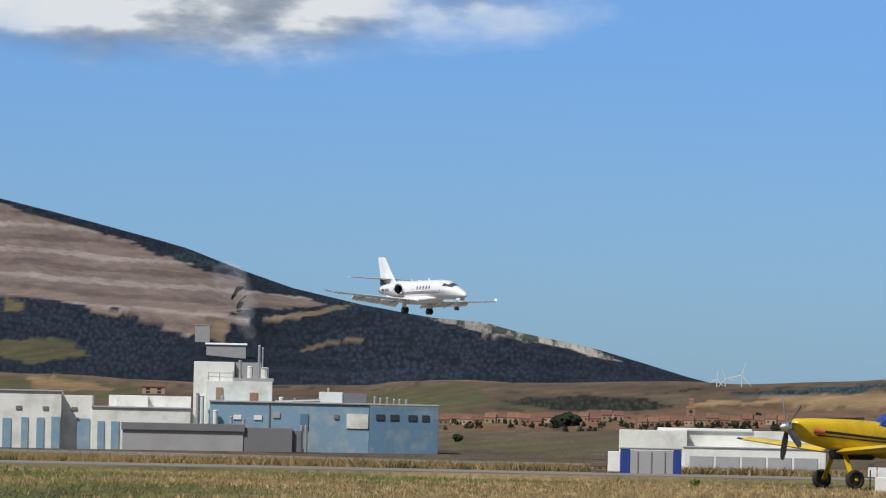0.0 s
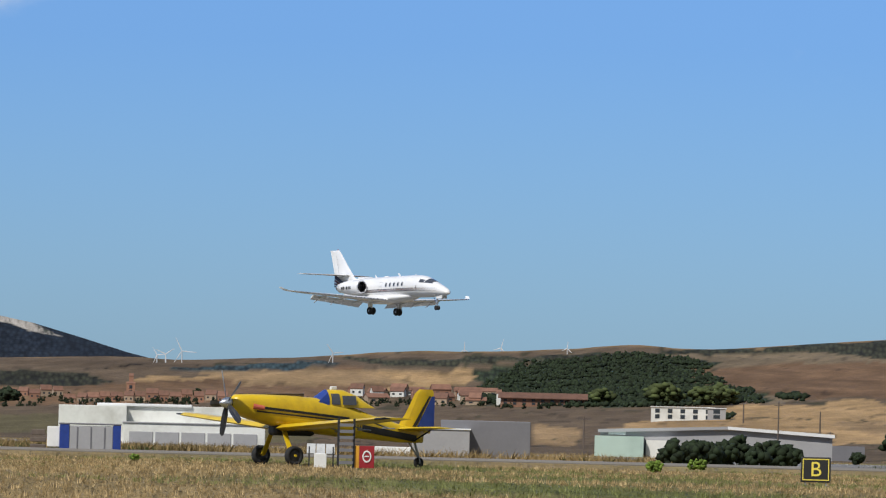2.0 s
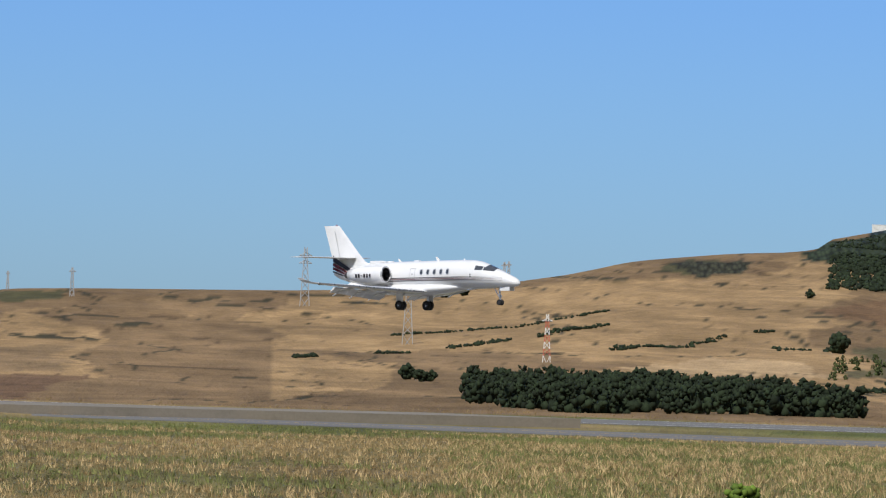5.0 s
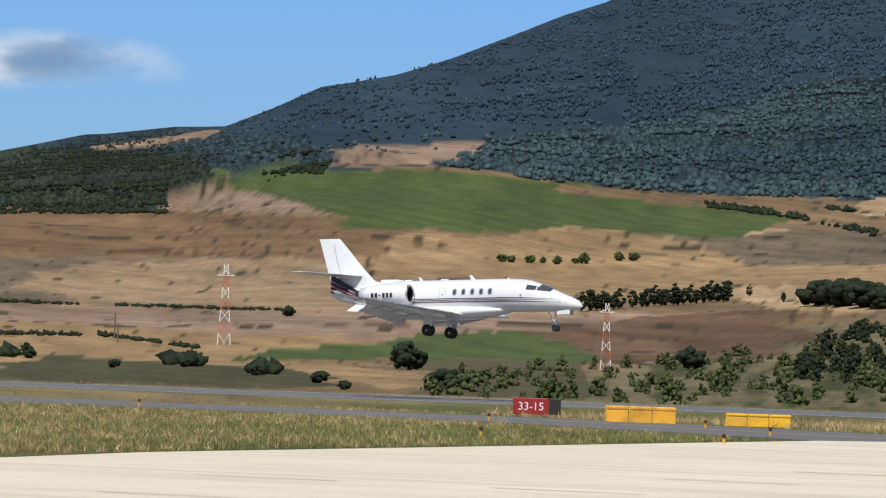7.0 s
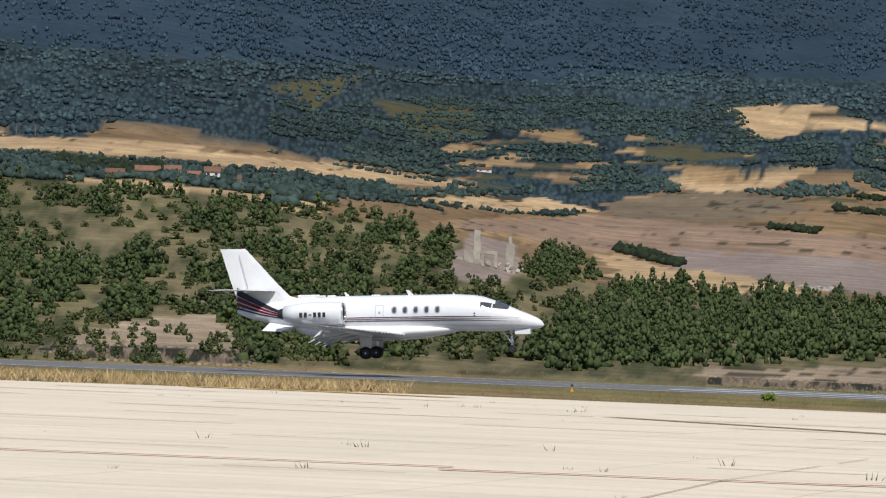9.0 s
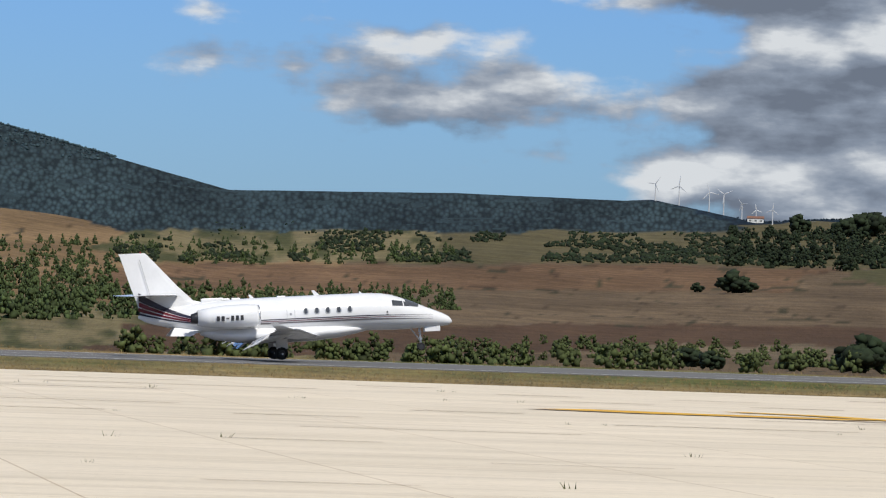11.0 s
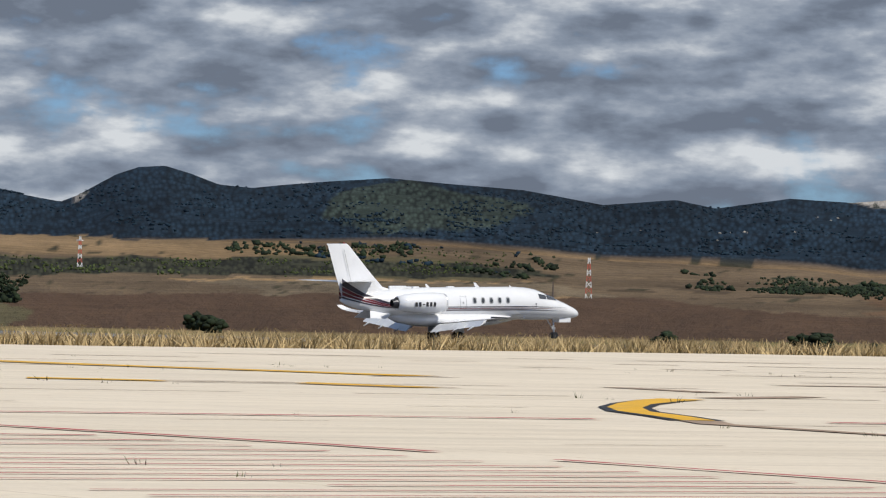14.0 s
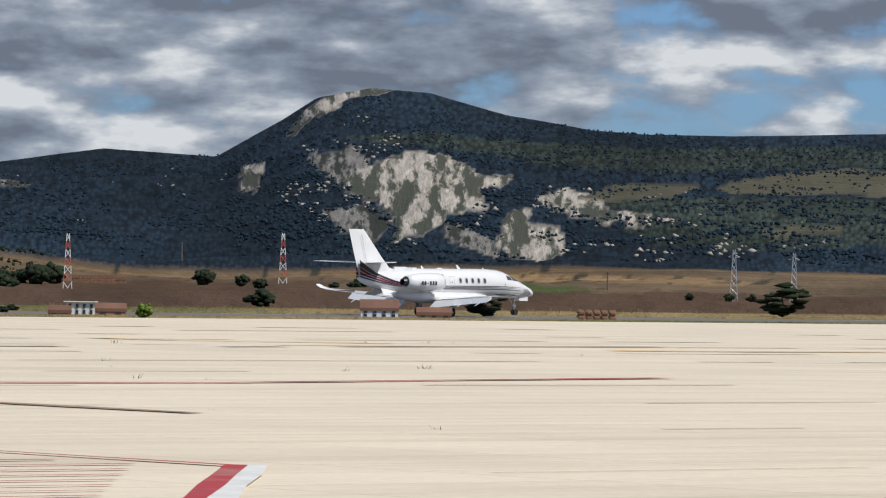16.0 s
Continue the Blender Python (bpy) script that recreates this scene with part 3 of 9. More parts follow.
# what grows or lies where: colour, then the outline as bearing and elevation
STUBBLE, TAN, BROWN, PLOUGH = (0.31, 0.205, 0.102), (0.200, 0.132, 0.069), (0.148, 0.090, 0.051), (0.088, 0.053, 0.032)
GREY_TAN, OLIVE, CROP, SCRUB = (0.160, 0.122, 0.078), (0.082, 0.076, 0.036), (0.072, 0.098, 0.030), (0.104, 0.088, 0.045)
# far woods are bluish to paint in the haze of distance
WOOD, WOOD_FAR_HAZED, WOOD_BLUE_HAZED, WOOD_DEEP = (0.030, 0.040, 0.021), (0.030, 0.048, 0.054), (0.011, 0.022, 0.035), (0.014, 0.019, 0.028)
ROCK, LIME, EARTH, QUARRY = (0.26, 0.235, 0.205), (0.40, 0.365, 0.315), (0.31, 0.240, 0.165), (0.200, 0.150, 0.125)
STRAW, FALLOW, DRY_SLOPE = (0.43, 0.30, 0.165), (0.265, 0.180, 0.122), (0.145, 0.122, 0.062)
DARK_SCRUB, BROWN_WARM, TAN_WARM, STUBBLE_PALE = (0.040, 0.040, 0.024), (0.185, 0.112, 0.058), (0.245, 0.165, 0.088), (0.285, 0.195, 0.112)
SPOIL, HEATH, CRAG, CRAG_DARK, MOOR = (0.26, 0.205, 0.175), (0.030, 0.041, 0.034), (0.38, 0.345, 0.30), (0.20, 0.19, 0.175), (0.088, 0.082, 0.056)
PATCHES = []


def cover(colour, outline):
    """A piece of land cover."""
    PATCHES.append((colour, outline))


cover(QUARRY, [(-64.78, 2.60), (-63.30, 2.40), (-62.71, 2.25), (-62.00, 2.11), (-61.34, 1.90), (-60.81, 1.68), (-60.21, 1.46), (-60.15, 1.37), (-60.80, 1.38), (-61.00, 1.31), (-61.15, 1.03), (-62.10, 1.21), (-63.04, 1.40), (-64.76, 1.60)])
cover(WOOD_FAR_HAZED, [(-62.83, 2.32), (-62.00, 2.14), (-61.34, 1.97), (-60.75, 1.75), (-61.28, 1.79), (-62.05, 2.06)])
cover(GREY_TAN, [(-61.15, 1.03), (-61.00, 1.29), (-60.85, 1.21), (-60.91, 0.97)])
cover(GREY_TAN, [(-60.50, 1.28), (-60.48, 1.22), (-59.97, 1.30), (-59.59, 1.38), (-59.61, 1.41), (-60.09, 1.33)])
cover(GREY_TAN, [(-60.17, 0.90), (-59.87, 0.98), (-59.49, 1.03), (-59.49, 1.06), (-59.91, 1.02)])
cover(OLIVE, [(-63.27, 0.98), (-62.56, 0.97), (-62.32, 0.82), (-62.91, 0.75), (-63.27, 0.79)])
cover(LIME, [(34.84, 0.75), (34.94, 0.76), (34.95, 0.60), (35.02, 0.44), (34.90, 0.50)])
cover(ROCK, [(33.30, 1.16), (33.89, 1.25), (34.84, 1.32), (35.08, 1.22), (34.37, 1.16), (33.60, 1.11)])
cover(ROCK, [(-58.79, 1.31), (-58.20, 1.29), (-57.78, 1.17), (-57.07, 1.03), (-56.71, 0.88), (-57.13, 0.94), (-57.78, 1.07), (-58.37, 1.19)])
cover(OLIVE, [(-63.85, 0.61), (-62.67, 0.61), (-61.78, 0.48), (-61.49, 0.36), (-63.26, 0.32), (-63.85, 0.38)])
cover(OLIVE, [(-59.42, 0.47), (-59.01, 0.57), (-58.48, 0.61), (-58.24, 0.48), (-58.65, 0.36), (-59.36, 0.35)])
cover(OLIVE, [(-58.06, 0.43), (-57.35, 0.51), (-56.23, 0.45), (-56.70, 0.34), (-57.65, 0.33)])
cover(SCRUB, [(-58.70, 0.01), (-56.75, 0.08), (-53.99, -0.01), (-53.98, -0.18), (-58.70, -0.10)])
cover(STUBBLE, [(-54.11, 0.47), (-53.64, 0.61), (-52.16, 0.65), (-52.57, 0.48), (-53.34, 0.40)])
cover(STUBBLE, [(-56.23, 0.36), (-55.88, 0.49), (-54.23, 0.53), (-54.35, 0.41)])
cover(WOOD_FAR_HAZED, [(-55.71, 0.58), (-54.82, 0.65), (-53.88, 0.67), (-54.23, 0.59)])
cover(GREY_TAN, [(-50.47, 0.84), (-48.82, 0.97), (-46.88, 1.06), (-46.10, 0.89), (-47.99, 0.68), (-49.40, 0.35), (-49.82, 0.63)])
cover(SCRUB, [(-48.23, 1.01), (-46.88, 1.08), (-46.22, 0.89), (-46.81, 0.78), (-47.93, 0.79)])
cover(WOOD, [(-52.47, 0.42), (-52.01, 0.69), (-51.48, 0.79), (-50.83, 0.87), (-50.24, 0.82), (-49.76, 0.68), (-49.40, 0.38), (-50.58, 0.31), (-52.35, 0.27)])
cover(STUBBLE, [(-51.17, 0.13), (-49.40, 0.35), (-47.63, 0.40), (-46.04, 0.44), (-46.04, 0.14), (-48.80, -0.05), (-51.16, -0.05)])
cover(STUBBLE, [(-47.32, 0.40), (-45.55, 0.44), (-43.98, 0.72), (-43.96, 0.01), (-46.13, -0.04)])
cover(OLIVE, [(-45.12, 0.74), (-44.86, 0.87), (-43.98, 0.90), (-44.03, 0.80)])
cover(TAN, [(-41.66, 0.41), (-39.89, 0.63), (-37.54, 1.05), (-36.01, 1.22), (-36.35, 0.73), (-38.70, 0.43), (-41.06, 0.13)])
cover(STUBBLE, [(-41.07, 0.60), (-39.61, 1.00), (-38.13, 1.10), (-37.54, 0.94), (-39.30, 0.65), (-40.47, 0.38)])
cover(STUBBLE, [(-38.81, 0.19), (-37.52, 0.40), (-35.98, 0.33), (-35.74, 0.19), (-36.92, 0.19)])
cover(OLIVE, [(-37.90, 1.31), (-37.55, 1.41), (-36.81, 1.41), (-37.54, 1.23)])
cover(WOOD, [(-36.06, 1.62), (-35.47, 1.75), (-34.29, 1.83), (-32.52, 1.99), (-31.99, 2.10), (-30.36, 2.38), (-30.33, 1.58), (-31.92, 1.54), (-33.69, 1.49), (-34.57, 1.26), (-35.45, 1.13), (-36.10, 1.13)])
cover(SCRUB, [(-36.14, 0.35), (-35.43, 0.49), (-33.07, 0.56), (-32.59, 0.40), (-34.24, 0.26), (-35.42, 0.24), (-36.02, 0.27)])
cover(GREY_TAN, [(-33.39, 1.26), (-32.49, 0.99), (-30.32, 1.17), (-30.31, 0.58), (-31.89, 0.54), (-32.54, 0.75)])
cover(BROWN, [(-35.29, 1.02), (-33.82, 1.40), (-32.35, 1.45), (-30.28, 1.47), (-27.81, 1.43), (-27.80, 1.13), (-29.97, 1.01), (-31.74, 1.04), (-33.52, 1.07)])
cover(STUBBLE, [(-37.04, 0.34), (-35.86, 0.23), (-32.90, 0.23), (-31.13, 0.23), (-29.35, 0.05), (-27.76, -0.11), (-27.76, -0.26), (-29.93, -0.15), (-32.30, 0.02), (-34.67, -0.03), (-36.44, -0.02)])
cover(WOOD_FAR_HAZED, [(-32.13, 1.93), (-31.19, 2.15), (-30.01, 2.19), (-28.70, 2.11), (-28.82, 1.96), (-29.94, 1.94), (-29.99, 1.74), (-30.40, 1.57), (-31.76, 1.48), (-32.94, 1.47)])
cover(CROP, [(-29.97, 1.94), (-28.70, 1.96), (-27.82, 1.96), (-27.81, 1.40), (-28.63, 1.55), (-29.70, 1.77)])
cover(WOOD_FAR_HAZED, [(-32.47, 1.94), (-31.30, 2.28), (-29.83, 2.43), (-28.84, 2.89), (-25.75, 4.24), (-22.26, 5.77), (-22.13, 1.94), (-22.95, 1.88), (-24.78, 1.88), (-26.26, 1.95), (-27.21, 2.06), (-28.75, 2.08), (-29.52, 1.98), (-29.99, 1.97), (-30.39, 1.54), (-32.45, 1.47)])
cover(CROP, [(-29.99, 1.98), (-28.63, 2.03), (-27.21, 2.00), (-25.97, 1.84), (-24.48, 1.65), (-23.71, 1.54), (-25.36, 1.44), (-26.54, 1.42), (-28.02, 1.44), (-28.73, 1.60), (-29.51, 1.81)])
cover(FALLOW, [(-32.45, 1.48), (-30.39, 1.54), (-28.61, 1.49), (-26.95, 1.21), (-28.01, 1.08), (-30.37, 1.06), (-32.44, 1.06)])
cover(STRAW, [(-26.95, 1.33), (-25.66, 1.49), (-23.71, 1.52), (-22.11, 1.46), (-22.10, 1.20), (-25.06, 1.21), (-26.83, 1.19)])
cover(GREY_TAN, [(-32.44, 0.97), (-30.37, 1.04), (-28.01, 1.06), (-25.06, 1.18), (-22.10, 1.17), (-22.09, 0.93), (-23.87, 0.93), (-27.40, 0.70), (-32.42, 0.53)])
cover(FALLOW, [(-32.42, 0.50), (-29.17, 0.58), (-27.99, 0.50), (-25.63, 0.61), (-23.74, 0.73), (-23.85, 0.46), (-25.02, 0.07), (-26.45, 0.31), (-29.16, 0.22), (-32.41, 0.17)])
cover(CROP, [(-29.86, 0.01), (-27.98, 0.25), (-26.45, 0.37), (-25.85, 0.10), (-27.68, 0.06), (-29.15, -0.02)])
cover(PLOUGH, [(-26.33, 0.37), (-23.73, 0.46), (-24.43, 0.23), (-25.31, 0.06), (-25.85, 0.13)])
cover(SCRUB, [(-32.40, -0.07), (-30.63, -0.06), (-28.79, -0.25), (-30.32, -0.36), (-32.39, -0.30)])
cover(SCRUB, [(-27.68, -0.02), (-25.61, -0.01), (-22.86, 0.43), (-22.83, -0.27), (-25.60, -0.37), (-27.67, -0.32)])
cover(WOOD_FAR_HAZED, [(-23.49, 5.86), (-11.09, 6.31), (-10.97, 2.89), (-14.67, 1.98), (-15.48, 1.98), (-16.13, 1.99), (-20.56, 1.85), (-20.89, 1.98), (-22.99, 1.92), (-23.34, 1.84)])
cover(STRAW, [(-23.05, 1.92), (-20.89, 1.98), (-20.56, 1.84), (-20.61, 1.56), (-22.15, 1.65), (-23.04, 1.73)])
cover(STUBBLE, [(-20.56, 1.83), (-18.02, 1.93), (-16.13, 1.99), (-15.47, 1.60), (-18.01, 1.65), (-19.78, 1.59)])
cover(WOOD, [(-20.61, 1.65), (-18.60, 1.63), (-18.01, 1.59), (-19.19, 1.49), (-20.61, 1.59)])
cover(STRAW, [(-24.50, 1.21), (-20.96, 1.31), (-19.19, 1.52), (-18.59, 1.34), (-20.36, 1.18), (-22.12, 0.88), (-24.48, 0.62)])
cover(DRY_SLOPE, [(-24.47, 0.38), (-21.82, 0.77), (-20.24, 1.19), (-18.60, 1.45), (-16.00, 1.58), (-13.87, 1.54), (-13.80, -0.41), (-24.43, -0.68)])
cover(WOOD_FAR_HAZED, [(-16.13, 6.32), (-2.55, 6.85), (-2.38, 2.48), (-6.10, 2.13), (-7.68, 1.92), (-8.44, 1.79), (-9.14, 1.42), (-10.39, 1.67), (-11.69, 1.82), (-13.00, 2.07), (-13.90, 2.18), (-14.78, 2.15), (-15.96, 1.95)])
cover(STRAW, [(-15.66, 1.97), (-14.18, 1.99), (-11.57, 1.80), (-10.50, 1.63), (-11.80, 1.63), (-13.58, 1.81), (-15.66, 1.86)])
cover(GREY_TAN, [(-14.72, 2.15), (-13.90, 2.19), (-12.59, 2.00), (-12.82, 1.95)])
cover(WOOD, [(-15.65, 1.84), (-13.58, 1.78), (-11.21, 1.61), (-9.14, 1.44), (-9.43, 1.35), (-11.80, 1.47), (-15.64, 1.55)])
cover(STRAW, [(-14.99, 1.57), (-13.58, 1.56), (-12.63, 1.46), (-12.03, 1.39), (-11.44, 1.28), (-12.39, 1.38), (-14.16, 1.49)])
cover(OLIVE, [(-11.42, 2.47), (-10.54, 2.49), (-10.35, 2.20), (-10.88, 2.12), (-11.24, 2.32)])
cover(OLIVE, [(-12.67, 2.64), (-11.55, 2.75), (-11.73, 2.65), (-12.19, 2.34), (-12.31, 2.51)])
cover(STUBBLE, [(-10.11, 2.23), (-9.29, 2.26), (-9.10, 2.10), (-9.58, 2.14)])
cover(STRAW, [(-11.21, 1.49), (-9.73, 1.55), (-9.14, 1.42), (-10.02, 1.37)])
cover(STUBBLE, [(-10.84, 1.24), (-9.14, 1.39), (-6.07, 1.28), (-6.05, 0.69), (-8.83, 1.05), (-10.01, 1.06)])
cover(GREY_TAN, [(-9.14, 1.51), (-7.97, 1.70), (-7.08, 1.65), (-7.66, 1.45), (-8.54, 1.39)])
cover(WOOD_FAR_HAZED, [(-6.76, 5.28), (-3.75, 3.86), (-1.55, 3.12), (-0.17, 2.99), (-0.14, 2.22), (-1.52, 2.47), (-3.11, 2.52), (-4.88, 2.40), (-6.18, 2.47), (-6.67, 2.98)])
cover(STRAW, [(-7.71, 2.56), (-6.66, 2.64), (-6.39, 2.43), (-7.30, 2.22), (-7.45, 2.27)])
cover(STRAW, [(-6.18, 2.44), (-5.59, 2.49), (-5.47, 2.35), (-3.92, 2.14), (-4.04, 2.02), (-5.17, 2.15), (-6.00, 2.31)])
cover(STUBBLE, [(-6.04, 1.70), (-4.86, 1.84), (-3.37, 1.63), (-1.48, 1.34), (-1.47, 1.11), (-5.44, 1.55)])
cover(STRAW, [(-5.38, 1.58), (-3.67, 1.56), (-1.48, 1.34), (-1.46, 0.90), (-3.64, 1.03), (-4.84, 1.25)])
cover(STRAW, [(-8.40, 1.76), (-7.52, 1.88), (-6.70, 1.96), (-7.46, 1.77)])
cover(STUBBLE, [(-3.29, 2.52), (-2.52, 2.46), (-2.33, 2.32), (-2.99, 2.34)])
cover(OLIVE, [(-3.39, 2.22), (-1.92, 2.27), (-1.50, 1.93), (-2.37, 1.70), (-2.85, 1.94)])
cover(STRAW, [(-9.26, 0.99), (-8.67, 0.92), (-7.77, 0.78), (-6.71, 0.67), (-6.94, 0.58), (-8.36, 0.67), (-9.07, 0.76)])
cover(LIME, [(-8.26, 1.03), (-7.07, 0.95), (-6.00, 0.76), (-6.59, 0.68), (-7.78, 0.87)])
cover(FALLOW, [(-10.63, 1.23), (-8.98, 1.38), (-6.61, 1.24), (-4.24, 1.09), (-1.47, 0.93), (-1.46, 0.75), (-4.82, 0.77), (-7.19, 0.98), (-9.56, 1.07)])
cover(SCRUB, [(-10.73, 0.70), (-9.25, 0.69), (-8.77, 0.65), (-8.24, 0.70), (-6.58, 0.62), (-4.81, 0.56), (-0.08, 0.63), (-0.05, -0.31), (-10.68, -0.42)])
cover(SPOIL, [(-10.67, 0.76), (-10.39, 1.15), (-9.97, 1.05), (-9.84, 0.79), (-10.25, 0.63)])
cover(EARTH, [(-7.91, -0.35), (-7.56, -0.14), (-6.85, -0.14), (-5.97, -0.07), (-5.49, -0.31), (-6.55, -0.40)])
cover(EARTH, [(-14.91, -0.25), (-13.91, 0.11), (-13.03, 0.21), (-12.72, -0.08), (-12.60, -0.37), (-13.90, -0.36)])
cover(EARTH, [(-14.51, -0.27), (-13.87, -0.00), (-13.28, 0.00), (-12.91, -0.29), (-13.80, -0.36)])
cover(STUBBLE, [(-1.73, 1.34), (-0.67, 1.53), (1.10, 1.53), (1.11, 1.36), (-1.25, 1.27)])
cover(SCRUB, [(4.62, 1.00), (8.16, 1.11), (9.94, 1.08), (12.77, 1.28), (14.84, 1.19), (15.55, 1.06), (16.33, 0.89), (15.27, 0.74), (13.49, 0.80), (9.95, 0.75), (4.64, 0.59)])
cover(WOOD_FAR_HAZED, [(4.60, 1.77), (8.15, 1.46), (9.93, 1.43), (11.11, 1.27), (11.71, 1.13), (9.94, 1.08), (4.63, 0.91)])
cover(BROWN, [(4.64, 0.56), (10.54, 0.74), (12.31, 0.77), (11.73, 0.51), (9.96, 0.46), (4.64, 0.29)])
cover(OLIVE, [(12.31, 0.76), (14.08, 0.82), (15.74, 0.82), (14.68, 0.66), (12.91, 0.58)])
cover(GREY_TAN, [(14.98, 0.50), (15.86, 0.76), (19.21, 0.78), (19.22, 0.45), (15.87, 0.41)])
cover(PLOUGH, [(4.66, -0.06), (11.74, 0.16), (14.10, 0.20), (15.87, 0.23), (19.23, 0.19), (19.24, -0.08), (15.89, -0.13), (11.75, -0.11), (4.66, -0.36)])
cover(GREY_TAN, [(9.98, -0.10), (12.04, -0.04), (12.64, -0.17), (10.57, -0.23)])
cover(TAN, [(14.02, 0.50), (16.08, 0.73), (18.27, 0.85), (19.93, 0.75), (20.88, 0.58), (22.89, 0.47), (21.71, 0.31), (18.76, 0.34), (15.80, 0.37), (14.03, 0.33)])
cover(GREY_TAN, [(14.03, 0.30), (15.80, 0.33), (18.17, 0.29), (16.69, 0.20), (15.21, 0.23), (14.03, 0.20)])
cover(TAN, [(16.20, 0.98), (18.15, 0.95), (19.62, 0.91), (18.74, 0.82), (16.38, 0.84)])
cover(STUBBLE, [(18.45, 0.55), (21.11, 0.59), (22.89, 0.47), (22.30, 0.40), (19.93, 0.47)])
cover(OLIVE, [(21.41, 0.40), (23.88, 0.44), (23.89, 0.21), (22.30, 0.25)])
cover(SCRUB, [(18.32, 0.97), (19.33, 0.91), (20.04, 0.80), (19.93, 0.73), (19.10, 0.82)])
cover(SCRUB, [(20.69, 0.76), (21.69, 0.94), (22.58, 0.82), (22.88, 0.64), (21.70, 0.58)])
cover(SCRUB, [(22.75, 0.40), (24.93, 0.42), (26.70, 0.44), (28.48, 0.49), (29.89, 0.43), (29.07, 0.32), (26.71, 0.26), (24.35, 0.26), (22.75, 0.25)])
cover(SCRUB, [(21.69, -0.07), (22.58, 0.10), (23.93, 0.13), (24.35, -0.03), (23.18, -0.24), (21.88, -0.28)])
cover(STUBBLE, [(26.59, 0.22), (28.48, 0.27), (30.02, 0.26), (29.90, 0.14), (27.90, 0.09)])
cover(ROCK, [(25.11, 1.01), (25.21, 1.11), (25.32, 1.07), (25.18, 0.97)])
cover(PLOUGH, [(23.29, 0.03), (27.42, 0.08), (30.96, 0.12), (33.33, -0.04), (38.65, -0.00), (38.65, -0.27), (23.30, -0.57)])
cover(STUBBLE, [(27.42, 0.26), (28.60, 0.27), (29.19, 0.24), (30.13, 0.22), (30.14, 0.10), (28.78, 0.07), (27.42, 0.10)])
cover(SCRUB, [(27.12, 0.49), (29.18, 0.52), (30.01, 0.33), (29.19, 0.26), (27.42, 0.26)])
cover(WOOD, [(32.38, 0.37), (34.10, 0.25), (34.45, 0.20), (33.39, 0.23)])
cover(TAN, [(38.43, 0.11), (39.61, 0.15), (40.79, 0.15), (43.15, 0.07), (43.16, -0.01), (40.79, 0.06), (39.02, 0.04)])
cover(STUBBLE, [(39.31, 0.10), (39.90, 0.15), (40.79, 0.12), (42.37, 0.06), (40.20, 0.02)])
cover(CROP, [(39.73, -0.03), (40.79, 0.03), (41.68, -0.07), (40.79, -0.11)])
cover(BROWN, [(33.11, 0.17), (34.29, 0.19), (35.77, 0.01), (34.89, -0.10), (33.11, -0.01)])
cover(PLOUGH, [(32.52, -0.14), (36.07, -0.08), (39.02, -0.07), (44.93, -0.07), (44.93, -0.31), (32.53, -0.49)])
cover(ROCK, [(38.37, 1.55), (38.89, 1.97), (39.28, 2.02), (39.54, 2.00), (39.19, 1.94), (38.72, 1.68), (38.49, 1.52)])
cover(LIME, [(39.13, 1.00), (39.26, 1.24), (39.55, 1.43), (39.90, 1.52), (39.76, 1.28), (39.55, 1.19), (39.73, 1.07), (40.03, 1.12), (40.44, 1.08), (40.52, 0.91), (40.45, 0.66), (40.09, 0.71), (39.98, 0.45), (39.63, 0.42), (39.50, 0.64), (39.27, 0.76)])
cover(LIME, [(41.18, 1.03), (41.39, 1.09), (41.65, 0.95), (41.84, 0.75), (41.39, 0.79)])
cover(LIME, [(40.87, 0.32), (41.10, 0.53), (41.34, 0.61), (41.84, 0.48), (41.81, 0.38), (41.28, 0.32), (41.05, 0.25)])
cover(LIME, [(40.48, 0.61), (41.04, 0.83), (40.92, 0.62), (40.57, 0.46)])
cover(ROCK, [(38.66, 1.38), (39.02, 1.36), (39.20, 1.18), (38.97, 1.00), (38.73, 1.11)])
cover(ROCK, [(37.78, 0.98), (38.02, 1.22), (38.14, 1.16), (37.96, 0.93)])
cover(GREY_TAN, [(41.62, 1.07), (42.75, 1.09), (42.39, 0.92), (41.68, 0.91)])
cover(GREY_TAN, [(43.28, 1.07), (43.98, 1.26), (44.68, 1.35), (44.68, 1.00), (43.69, 1.01)])
cover(GREY_TAN, [(43.46, 0.63), (44.17, 0.67), (44.17, 0.56), (43.52, 0.54)])
cover(DARK_SCRUB, [(-50.59, 0.82), (-49.76, 0.93), (-48.70, 1.00), (-47.99, 1.06), (-46.96, 1.10), (-46.81, 0.99), (-46.36, 0.89), (-46.86, 0.79), (-47.69, 0.80), (-48.28, 0.85), (-48.70, 0.90), (-49.76, 0.88)])
cover(DARK_SCRUB, [(-53.53, 0.63), (-53.88, 0.73), (-53.29, 0.72), (-51.53, 0.82), (-50.59, 0.86), (-51.41, 0.75)])
cover(BROWN, [(-50.11, 0.71), (-48.22, 0.84), (-47.63, 0.76), (-45.63, 0.78), (-45.04, 0.72), (-45.74, 0.62), (-47.21, 0.49), (-49.04, 0.41), (-49.75, 0.51)])
cover(STUBBLE, [(-49.04, 0.38), (-47.21, 0.47), (-45.74, 0.60), (-44.68, 0.72), (-44.21, 0.36), (-47.38, 0.28), (-48.86, 0.25)])
cover(TAN_WARM, [(-48.80, 0.17), (-46.79, 0.26), (-44.20, 0.31), (-44.20, 0.05), (-47.08, 0.01), (-48.56, 0.06)])
cover(BROWN, [(-46.78, -0.05), (-44.20, 0.03), (-44.19, -0.26), (-46.78, -0.27)])
